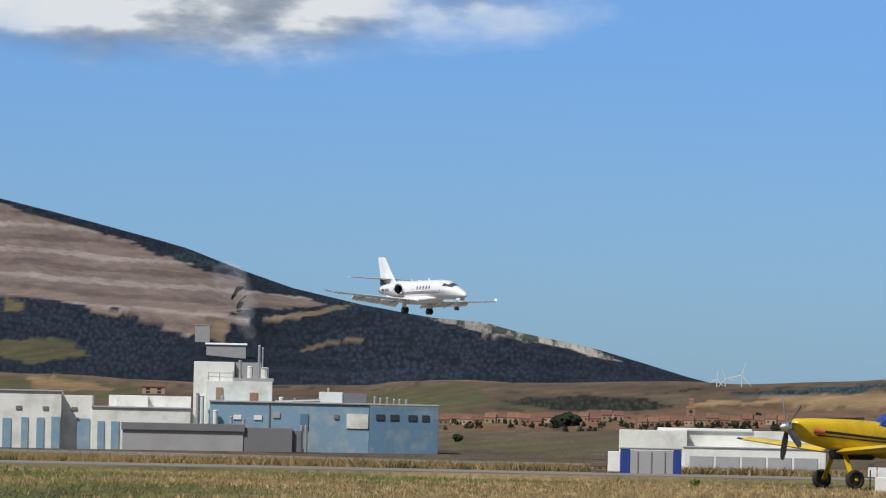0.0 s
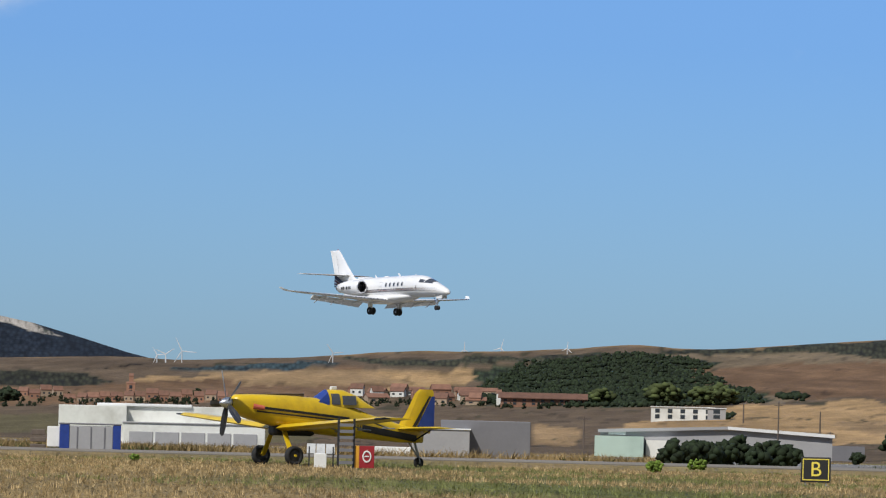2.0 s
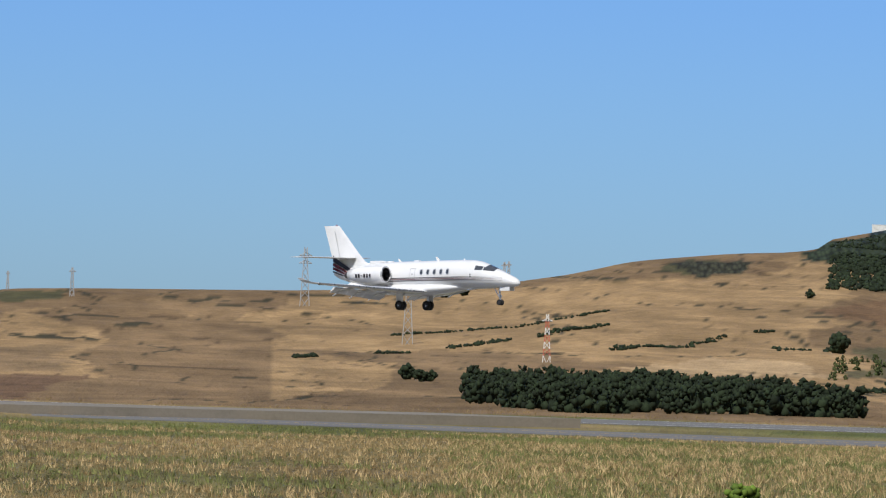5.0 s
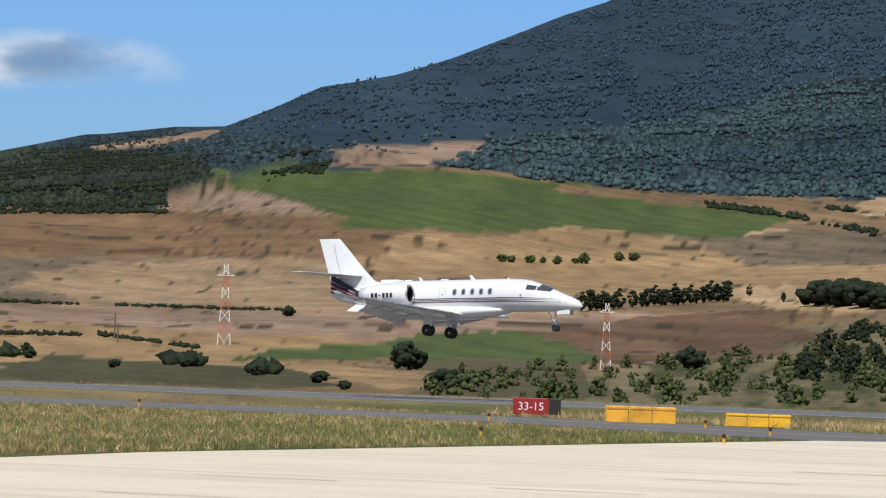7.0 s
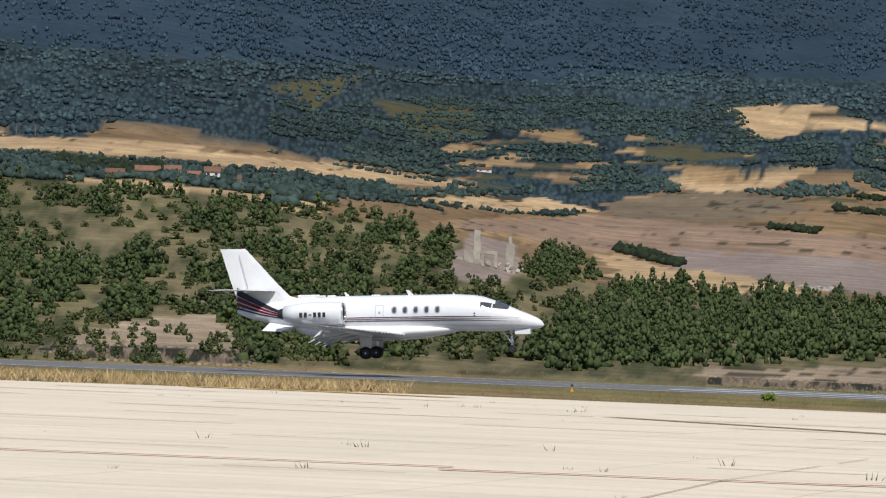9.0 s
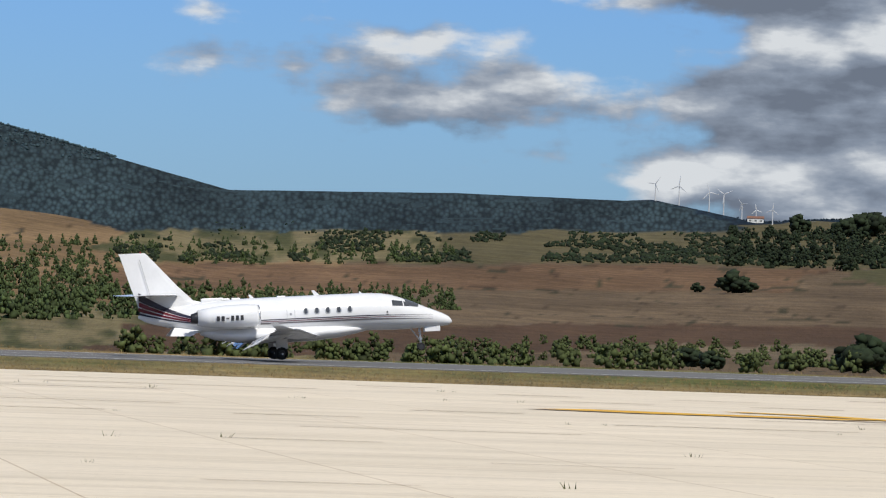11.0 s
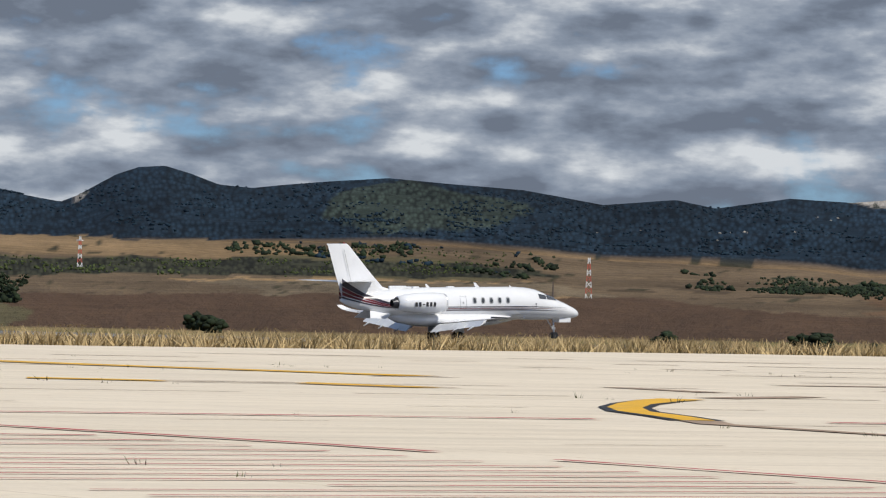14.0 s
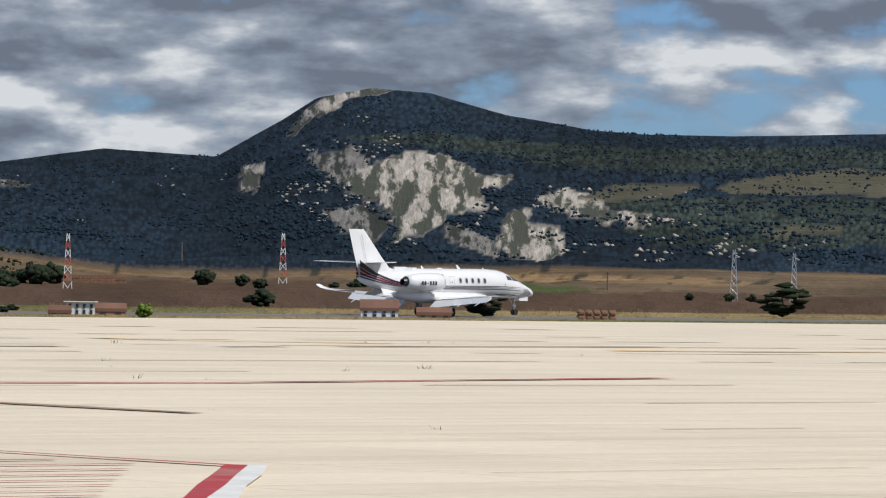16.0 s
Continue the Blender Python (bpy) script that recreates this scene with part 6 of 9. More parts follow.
    # front windscreen wraps over the nose
    bm = bmesh.new()
    grid = []
    for x in np.linspace(7.35, 8.12, 8):
        zc, hw, hh = body_at(x)
        grid.append([bm.verts.new((x, (hw + 0.012) * math.cos(a), zc + (hh + 0.012) * math.sin(a))) for a in np.linspace(radians(52), radians(128), 12)])
    for a, b in zip(grid, grid[1:]):
        for i in range(11):
            bm.faces.new((a[i], b[i], b[i + 1], a[i + 1]))
    part("windscreen", bm, "cabin_glass", fus, smooth=True)
    # aerials
    for x, z, s in ((2.35, 3.70, 1.0), (-1.35, 3.68, 0.8), (4.9, 3.69, 0.4)):
        bm = bmesh.new()
        loft(bm, [[Vector((x + 0.18 * s, 0.015, z)), Vector((x - 0.14 * s, 0.015, z)), Vector((x - 0.14 * s, -0.015, z)), Vector((x + 0.18 * s, -0.015, z))],
                  [Vector((x - 0.12 * s, 0.008, z + 0.30 * s)), Vector((x - 0.28 * s, 0.008, z + 0.30 * s)), Vector((x - 0.28 * s, -0.008, z + 0.30 * s)), Vector((x - 0.12 * s, -0.008, z + 0.30 * s))]])
        part("aerial", bm, "white_paint", fus)
    for x in (-2.3, -2.9, 0.3):
        bm = bmesh.new()
        box(bm, x - 0.25, x + 0.25, -0.12, 0.12, 3.66, 3.77, bevel=0.04)
        part("roof_blister", bm, "white_paint", fus)
    bm = bmesh.new()
    box(bm, -4.3, -3.0, -0.09, 0.09, 3.5, 3.82, bevel=0.05)
    part("dorsal_scoop", bm, "white_paint", fus)
    # landing gear
    bm = bmesh.new()
    tube(bm, (8.18, 0, 1.75), (8.24, 0, 0.54), 0.065)
    tube(bm, (7.6, 0, 1.7), (8.21, 0, 0.83), 0.035)
    tube(bm, (8.24, -0.16, 0.52), (8.24, 0.16, 0.52), 0.05)
    box(bm, 8.17, 8.31, -0.10, 0.10, 0.90, 1.05)
    ng = part("nose_gear", bm, "bare_metal", jet)
    for sd in (-1, 1):
        wheel(ng, "nose_wheel", 8.24, sd * 0.14, 0.52, 0.22, 0.13)
    for y in (-0.28, 0.28):
        bm = bmesh.new()
        box(bm, 8.45, 9.35, y - 0.02, y + 0.02, 1.36, 1.66, bevel=0.008)
        part("nose_gear_door", bm, "white_paint", jet)
    for sd in (-1, 1):
        bm = bmesh.new()
        tube(bm, (0.0, sd * 1.55, 1.45), (0.0, sd * 1.55, 0.55), 0.10)
        tube(bm, (0.0, sd * 1.55, 0.75), (-0.30, sd * 1.55, 0.36), 0.08)
        tube(bm, (0.0, sd * 1.55, 1.0), (0.0, sd * 0.9, 1.35), 0.05)
        tube(bm, (0.0, sd * 1.25, 0.34), (0.0, sd * 1.9, 0.34), 0.06)
        mg = part("main_gear", bm, "bare_metal", jet)
        main_legs.append(mg)
        bm = bmesh.new()
        box(bm, -0.32, 0.34, -0.015, 0.015, 0.62, 1.42, Matrix.Translation((0, sd * 1.74, 0)), bevel=0.006)
        part("gear_door", bm, "white_paint", mg)
        for dx in (-0.02,):
            wheel(mg, "main_wheel", dx, sd * 1.38, 0.36, 0.36, 0.24)
            wheel(mg, "main_wheel", dx, sd * 1.74, 0.36, 0.36, 0.24)
    return jet


jet = build_jet()


# ---------------------------------------------------------------- the yellow crop-duster
def build_duster():
    p = (-54.491, -0.395)
    base = on_ground(p[0], 240)
    a = radians(p[0])
    u, v = Vector((math.cos(a), -math.sin(a), 0)), Vector((math.sin(a), math.cos(a), 0))
    th = radians(30)
    nose = -math.cos(th) * u - math.sin(th) * v
    at = Matrix.Translation(base) @ Matrix.Rotation(math.atan2(nose.y, nose.x), 4, "Z")
    pl = thing("agricultural_aircraft", "yellow single-propeller firefighting aircraft parked on grass", "aircraft", at)
    st = [(2.45, 2.66, 0.24, 0.26), (2.2, 2.62, 0.42, 0.42), (1.6, 2.54, 0.52, 0.54), (0.6, 2.42, 0.58, 0.66), (-0.6, 2.30, 0.60, 0.76), (-1.8, 2.20, 0.60, 0.80),
          (-3.2, 2.02, 0.54, 0.74), (-4.6, 1.78, 0.42, 0.56), (-6.2, 1.52, 0.26, 0.40), (-7.4, 1.40, 0.12, 0.28)]
    bm = bmesh.new()
    sx = [s[0] for s in st][::-1]
    at_x = lambda x: [float(np.interp(x, sx, [s[k] for s in st][::-1])) for k in (1, 2, 3)]
    rings = []
    for x in np.linspace(2.45, -7.4, 40):
        zc, hw, hh = at_x(x)
        rings.append([Vector((x, hw * math.copysign(abs(math.cos(t)) ** 0.7, math.cos(t)), zc + hh * math.copysign(abs(math.sin(t)) ** 0.7, math.sin(t)))) for t in [i * math.tau / 28 for i in range(28)]])
    loft(bm, rings)
    fus = part("fuselage", bm, "yellow_paint", pl, smooth=True)
    side = lambda x, z, out=0.02: (lambda q: q[1] * max(0.0, 1 - min(1, abs((z - q[0]) / q[2])) ** 2.86) ** 0.35 + out)(at_x(x))
    # cockpit
    bm = bmesh.new()
    loft(bm, [[Vector((x, w * math.cos(t), 2.6 + h * math.sin(t))) for t in np.linspace(0, math.pi, 13)] for x, w, h in
              [(-1.5, 0.40, 0.10), (-1.9, 0.46, 0.42), (-2.5, 0.47, 0.78), (-3.2, 0.46, 0.78), (-3.9, 0.40, 0.55), (-4.8, 0.26, 0.02)]], closed=False, caps=False)
    cock = part("cockpit", bm, "yellow_paint", pl, smooth=True)
    for sd in (-1, 1):
        for x0, x1, z0, z1, mt, nm in ((-1.62, -2.30, 2.70, 3.22, "blue_paint", "windscreen_cover"), (-2.42, -2.85, 2.72, 3.20, "cabin_glass", "side_window"), (-2.98, -3.68, 2.72, 3.12, "cabin_glass", "side_window")):
            bm = bmesh.new()
            ww = lambda x, z: 0.50 * math.sqrt(max(0.02, 1 - ((z - 2.6) / 0.86) ** 2))
            zl = lambda x: z0
            zt = (lambda x: z0 + (z1 - z0) * (x0 - x) / (x0 - x1) + 0.03) if nm == "windscreen_cover" else (lambda x: z1)
            strip(bm, sd, np.linspace(x0, x1, 6), zl, zt, ww)
            part(nm, bm, mt, cock, "dark blue windscreen cover" if mt == "blue_paint" else "")
    bm = bmesh.new()
    loft(bm, [[Vector((x, w * math.cos(t), 2.62 + h * math.sin(t))) for t in np.linspace(0.3, math.pi - 0.3, 9)] for x, w, h in [(-1.48, 0.44, 0.12), (-1.88, 0.49, 0.46), (-2.32, 0.49, 0.76)]], closed=False, caps=False)
    part("windscreen_cover", bm, "blue_paint", cock, "dark blue windscreen cover")
    bm = bmesh.new()
    box(bm, -2.9, -2.6, -0.08, 0.08, 3.36, 3.52, bevel=0.03)
    part("roof_light", bm, "sign_white", cock)
    # black flank stripes, belly tank
    for sd in (-1, 1):
        for z0, z1, w in ((2.52, 2.12, 0.11), (2.34, 1.98, 0.07), (1.72, 1.30, 0.30)):
            bm = bmesh.new()
            xa, xb = (1.4, -3.3) if w < 0.2 else (-4.0, -7.0)
            c = lambda x: z0 + (z1 - z0) * (xa - x) / (xa - xb)
            strip(bm, sd, np.linspace(xa, xb, 24), lambda x: c(x) - w / 2, lambda x: c(x) + w / 2, side)
            part("flank_stripe", bm, "black_paint", fus)
        for k in range(5):
            for q in (0, 0.13):
                bm = bmesh.new()
                x = -3.75 - k * 0.34 - q
                zz = at_x(x)[0] - 0.16
                strip(bm, sd, (x, x - 0.05), lambda _: zz - 0.14, lambda _: zz + 0.14, side, rows=1)
                part("registration_bar", bm, "black_paint", fus)
        bm = bmesh.new()
        tube(bm, (1.55, sd * 0.5, 2.55), (1.1, sd * 0.68, 2.48), 0.12, 0.10, 10)
        part("exhaust_stack", bm, "pylon_red", fus)
    bm = bmesh.new()
    box(bm, -1.7, 0.35, -0.36, 0.36, 1.30, 1.80, bevel=0.15)
    part("hopper_gate", bm, "black_paint", fus)
    bm = bmesh.new()
    box(bm, 1.9, -1.3, -0.05, 0.05, 3.02, 3.12, Matrix.Rotation(radians(1.5), 4, "Y"), bevel=0.02)
    part("cowl_ridge", bm, "post_wood", fus)
    # wings
    for sd in (-1, 1):
        bm = bmesh.new()
        loft(bm, [foil(x0, x1, t, sd * y, z, 8) for y, x0, x1, z, t in [(0.35, 0.35, -1.95, 1.62, 0.17), (3.0, 0.30, -1.85, 1.78, 0.16), (8.6, 0.20, -1.45, 2.12, 0.13), (8.95, 0.0, -1.4, 2.14, 0.08)]])
        w = part("wing", bm, "yellow_paint", pl, smooth=False)
        bm = bmesh.new()
        loft(bm, [foil(0.22, -0.30, 0.24, sd * 8.45, 2.11, 5), foil(0.16, -0.35, 0.2, sd * 8.99, 2.145, 5)])
        part("wing_tip", bm, "black_paint", w)
        for y in (2.2, 4.2, 6.2):
            bm = bmesh.new()
            tube(bm, (-0.9, sd * y, 1.72 + 0.05 * y), (-1.9, sd * y, 1.42 + 0.05 * y), 0.03)
            tube(bm, (-1.9, sd * (y - 0.5), 1.42 + 0.05 * y), (-1.9, sd * (y + 0.5), 1.42 + 0.05 * y), 0.03)
            part("spray_bracket", bm, "steel", w)
    # tail
    bm = bmesh.new()
    loft(bm, [[Vector((q.x, q.z, z)) for q in foil(x0, x1, 0.09, 0, 0, 6)] for z, x0, x1 in [(1.55, -5.9, -7.8), (2.4, -6.5, -7.95), (3.35, -7.0, -7.95), (3.5, -7.2, -7.9)]])
    fin = part("fin", bm, "yellow_paint", pl)
    for sd in (-1, 1):
        bm = bmesh.new()
        vs = [bm.verts.new((x, sd * 0.095, z)) for x, z in ((-7.0, 1.7), (-7.95, 1.7), (-7.96, 3.2), (-7.8, 3.2))]
        bm.faces.new(vs)
        part("rudder_panel", bm, "blue_paint", fin)
        bm = bmesh.new()
        vs = [bm.verts.new((x, sd * 0.093, z)) for x, z in ((-6.75, 1.7), (-6.95, 1.7), (-7.76, 3.2), (-7.66, 3.2))]
        bm.faces.new(vs)
        part("fin_stripe", bm, "black_paint", fin)
        bm = bmesh.new()
        loft(bm, [foil(-5.9, -7.6, 0.10, sd * 0.1, 1.72, 6), foil(-6.15, -7.55, 0.09, sd * 2.6, 1.80, 6), foil(-6.4, -7.5, 0.06, sd * 2.75, 1.80, 6)])
        part("tailplane", bm, "yellow_paint", pl)
        bm = bmesh.new()
        tube(bm, (-6.9, sd * 0.12, 1.2), (-6.9, sd * 1.6, 1.72), 0.035)
        part("tail_strut", bm, "black_paint", pl)
        # main gear
        bm = bmesh.new()
        loft(bm, [[Vector((x, sd * y + dy, z)) for x, dy in ((0.10, 0.03), (-0.12, 0.03), (-0.12, -0.03), (0.10, -0.03))] for y, z in ((0.42, 1.7), (0.8, 1.1), (1.22, 0.5), (1.3, 0.42))])
        tube(bm, (0, sd * 1.25, 0.44), (0, sd * 1.62, 0.44), 0.06)
        g = part("main_gear", bm, "yellow_paint", pl)
        wheel(g, "main_wheel", 0, sd * 1.45, 0.43, 0.43, 0.30)
    bm = bmesh.new()
    tube(bm, (-7.0, 0, 1.2), (-7.25, 0, 0.45), 0.06)
    tube(bm, (-6.7, 0, 1.15), (-7.2, 0, 0.5), 0.04)
    tube(bm, (-7.25, -0.12, 0.24), (-7.25, 0.12, 0.24), 0.04)
    tube(bm, (-7.25, 0.11, 0.24), (-7.22, 0.11, 0.5), 0.03)
    tg = part("tail_gear", bm, "steel", pl)
    wheel(tg, "tail_wheel", -7.25, 0, 0.24, 0.24, 0.14)
    # propeller
    pr = new("propeller")
    pr.parent = pl
    pr.location = (2.5, 0, 2.66)
    bm = bmesh.new()
    lathe(bm, [(-0.05, 0.27), (0.1, 0.26), (0.3, 0.18), (0.45, 0.06), (0.48, 0.005)], 18, caps=True)
    part("spinner", bm, "bare_metal", pr, smooth=True)
    for k in range(5):
        bm = bmesh.new()
        m = Matrix.Rotation(math.tau * k / 5 + 0.35, 4, "X")
        rings = []
        for z, c, tw in ((0.2, 0.09, 50), (0.55, 0.14, 38), (1.1, 0.16, 24), (1.4, 0.13, 18), (1.48, 0.05, 16)):
            t = radians(tw)
            rings.append([m @ Vector((0.1 + dx * math.sin(t) + th2 * math.cos(t), dx * math.cos(t) - th2 * math.sin(t), z)) for dx, th2 in ((-c, 0), (0, 0.025), (c, 0), (0, -0.025))])
        loft(bm, rings)
        part("blade", bm, "dark_metal" if k % 5 else "steel", pr)
    return pl


duster = build_duster()


def upright(p, r=None):
    """A pose on the ground that faces the standing point: local x to the right, y away."""
    g = on_ground(p[0], r) if r else ground_at(*p)
    return Matrix.Translation(g) @ Matrix.Rotation(-radians(p[0]), 4, "Z"), math.hypot(g.x, g.y) / 9700


def simple_part(name, parent, mat, *boxes, bevel=0.0):
    bm = bmesh.new()
    for b in boxes:
        box(bm, *b, bevel=bevel)
    return part(name, bm, mat, parent)


def letters(name, text, size, mat, parent, at):
    cu = bpy.data.curves.new(name, "FONT")
    cu.body, cu.size, cu.extrude, cu.align_x, cu.align_y = text, size, 0.005, "CENTER", "CENTER"
    cu.materials.append(M[mat])
    ob = new(name, cu)
    ob.parent = parent
    ob.matrix_basis = at
    return ob


FACE = Matrix.Rotation(radians(90), 4, "X")


def airfield_signs():
    # steps, cabinet and red board by the parked aircraft
    m, s = upright((-53.776, -0.395), 228)
    st = thing("access_steps", "grey metal ladder stand beside a parked aircraft", "ladder", m)
    for x in (-0.34, 0.30):
        simple_part("rail", st, "dark_metal", (x - 0.03, x + 0.07, -0.05, 0.05, 0, 2.1), bevel=0.01)
    for k in range(7):
        simple_part("rung", st, "dark_wall", (-0.28, 0.30, -0.12, 0.09, 0.2 + k * 0.26, 0.33 + k * 0.26))
    m, s = upright((-54.041, -0.425), 228)
    cb = thing("control_cabinet", "pale metal cabinet with tilted panel on grass", "cabinet", m)
    simple_part("body", cb, "sign_white", (-0.26, 0.26, -0.2, 0.2, 0, 0.62), bevel=0.02)
    bm = bmesh.new()
    for k in range(3):
        box(bm, -0.62 + k * 0.40, -0.26 + k * 0.40, -0.04, 0.04, 0.62, 1.08, Matrix.Translation((0.05, 0.25, 0.05)) @ Matrix.Rotation(radians(-28), 4, "X"))
    part("panel", bm, "steel", cb)
    simple_part("leg", cb, "dark_metal", (-0.5, -0.44, 0.1, 0.16, 0, 0.9))
    simple_part("leg", cb, "dark_metal", (0.5, 0.56, 0.1, 0.16, 0, 0.9))
    for p, r, w, h in (((-53.556, -0.437), 228, 0.62, 0.98), ((-47.793, -0.442), 205, 0.36, 0.62)):
        m, s = upright(p, r)
        b = thing("no_entry_board", "red airfield no-entry board with white ring", "sign", m, group="no-entry boards")
        simple_part("board", b, "sign_red", (-w / 2, w / 2, -0.05, 0.05, 0.05, h), bevel=0.015)
        simple_part("side_panel", b, "orange_block", (-w / 2 - 0.26, -w / 2 - 0.01, 0.02, 0.10, 0.05, h), bevel=0.015)
        bm = bmesh.new()
        lathe(bm, [(-0.02, w * 0.22), (-0.02, w * 0.30), (0.02, w * 0.30), (0.02, w * 0.22), (-0.02, w * 0.22)], 28, Matrix.Translation((0, -0.06, h * 0.55)) @ Matrix.Rotation(radians(90), 4, "Z") @ Matrix.Diagonal((1, 1, 1.35, 1)))
        part("ring", bm, "sign_white", b)
        simple_part("bar", b, "sign_white", (-w * 0.16, w * 0.16, -0.075, -0.055, h * 0.53, h * 0.58))
    # taxiway sign
    m, s = upright((-48.869, -0.446), 205)
    m = m @ Matrix.Diagonal((0.82, 0.82, 0.82, 1))
    b = thing("taxiway_sign", "black taxiway sign with yellow border and letter", "sign", m)
    simple_part("panel", b, "sign_black", (-0.68, 0.68, -0.08, 0.08, 0.15, 1.30), bevel=0.03)
    bm = bmesh.new()
    for q in ((-0.60, 0.60, 1.18, 1.22), (-0.60, 0.60, 0.24, 0.28), (-0.60, -0.56, 0.28, 1.18), (0.56, 0.60, 0.28, 1.18)):
        box(bm, q[0], q[1], -0.095, -0.082, q[2], q[3])
    part("border", bm, "sign_yellow", b)
    letters("letter", "B", 0.95, "sign_yellow", b, Matrix.Translation((0, -0.09, 0.72)) @ FACE)
    simple_part("leg", b, "steel", (-0.5, -0.44, -0.03, 0.03, -0.1, 0.16))
    simple_part("leg", b, "steel", (0.44, 0.5, -0.03, 0.03, -0.1, 0.16))
    # runway sign
    m, s = upright((-26.482, -0.533), 252)
    b = thing("runway_sign", "red runway sign with white numbers, low in the grass", "sign", m)
    simple_part("panel", b, "sign_red", (-1.1, 0.55, -0.08, 0.08, 0.1, 0.85), bevel=0.03)
    simple_part("black_panel", b, "sign_black", (0.57, 1.1, -0.08, 0.08, 0.1, 0.85), bevel=0.03)
    letters("numbers", "33-15", 0.52, "sign_white", b, Matrix.Translation((-0.27, -0.09, 0.45)) @ FACE)
    # orange barriers
    for p, n, mt in (((-25.395, -0.517), 3, "orange_block"), ((-24.166, -0.515), 3, "line_yellow")):
        m, s = upright(p, 235)
        b = thing("barrier_box", "long orange plastic barrier box on the verge", "barrier", m, group="orange barriers")
        w = 3.05 if mt == "orange_block" else 2.8
        h = 0.74 if mt == "orange_block" else 0.58
        for k in range(n):
            x0 = -w / 2 + k * w / n
            bm = bmesh.new()
            box(bm, x0 + 0.02, x0 + w / n - 0.02, -0.25, 0.25, 0, h * 0.78, bevel=0.04)
            box(bm, x0 + 0.0, x0 + w / n, -0.28, 0.28, h * 0.76, h, bevel=0.05)
            box(bm, x0 + 0.0, x0 + 0.07, -0.29, -0.24, 0, h, bevel=0.01)
            part("segment", bm, mt, b)
    # concrete box with panels
    m, s = upright((-21.019, -0.515), 232)
    b = thing("equipment_box", "low grey concrete equipment box with metal panels", "box", m)
    simple_part("body", b, "concrete_block", (-1.05, 1.05, -0.35, 0.35, 0, 0.62), bevel=0.03)
    for k in range(2):
        simple_part("panel", b, "grey_wall", (-0.82 + k * 0.82, -0.06 + k * 0.82, -0.37, -0.352, 0.08, 0.54))
    simple_part("end_strip", b, "pylon_red", (0.95, 1.06, -0.37, 0.37, 0, 0.625))
    # posts beside the runway
    for p, r, h in (((-15.505, -0.353), 280, 1.25), ((-5.454, -0.532), 240, 0.75)):
        m, s = upright(p, r)
        b = thing("marker_post", "white painted marker post in dry grass", "post", m, group="white posts")
        simple_part("post", b, "sign_white", (-0.07, 0.07, -0.07, 0.07, 0, h), bevel=0.02)
        simple_part("cap", b, "sign_white", (-0.12, 0.12, -0.1, 0.1, h, h + 0.12), bevel=0.02)
    # taxiway edge lights
    for p, r in (((-26.978, -0.562), 222), ((-27.058, -0.789), 170), ((-24.717, -0.482), 222), ((-24.520, -0.699), 172), ((-24.040, -0.576), 200), ((-22.614, -0.602), 190), ((-30.633, -0.481), 235), ((-34.500, -1.065), 102), ((-9.288, -0.418), 272), ((-3.266, -0.402), 268), ((12.922, -0.421), 275)):
        m, s = upright(p, r)
        m = m @ Matrix.Diagonal((0.62, 0.62, 0.62, 1))
        b = thing("edge_light", "small edge light with orange stem and dark head", "light", m, group="edge lights")
        bm = bmesh.new()
        tube(bm, (0, 0, 0), (0, 0, 0.05), 0.16, 0.14, 10)
        tube(bm, (0, 0, 0.05), (0, 0, 0.36), 0.09, 0.08, 10)
        part("stem", bm, "orange_block", b)
        bm = bmesh.new()
        tube(bm, (0, 0, 0.36), (0, 0, 0.52), 0.11, 0.09, 10)
        tube(bm, (0, 0, 0.52), (0, 0, 0.58), 0.09, 0.03, 10)
        part("head", bm, "sign_black", b)
    # windsock
    m, s = upright((-45.313, -0.390), 300)
    b = thing("windsock", "red and white windsock drooping from a mast", "windsock", m)
    bm = bmesh.new()
    tube(bm, (0, 0, 0), (0, 0, 2.7), 0.07, 0.05)
    part("mast", bm, "pylon_red", b)
    for k in range(5):
        x0, x1 = -0.05 - k * 0.52, -0.05 - (k + 1) * 0.52
        z0, z1 = 2.12 - 0.03 * k * k - 0.16 * k, 2.12 - 0.03 * (k + 1) ** 2 - 0.16 * (k + 1)
        r0, r1 = 0.42 - 0.065 * k, 0.42 - 0.065 * (k + 1)
        bm = bmesh.new()
        tube(bm, (x0, 0, z0), (x1, 0, z1), r0, r1, 18, caps=False)
        part("band", bm, "fabric_red" if k % 2 == 0 else "fabric_white", b, smooth=True)


airfield_signs()


# ---------------------------------------------------------------- buildings
def gable(bm, x0, x1, y0, y1, z0, rise, over=0.3, mi=0):
    """A pitched roof with its ridge along x, as a thick shell."""
    ym = (y0 + y1) / 2
    prof = [(y0 - over, z0 - 0.1), (ym, z0 + rise), (y1 + over, z0 - 0.1), (y1 + over, z0 + 0.12), (ym, z0 + rise + 0.25), (y0 - over, z0 + 0.12)]
    loft(bm, [[Vector((x, y, z)) for y, z in prof] for x in (x0 - over, x1 + over)], mi=mi)


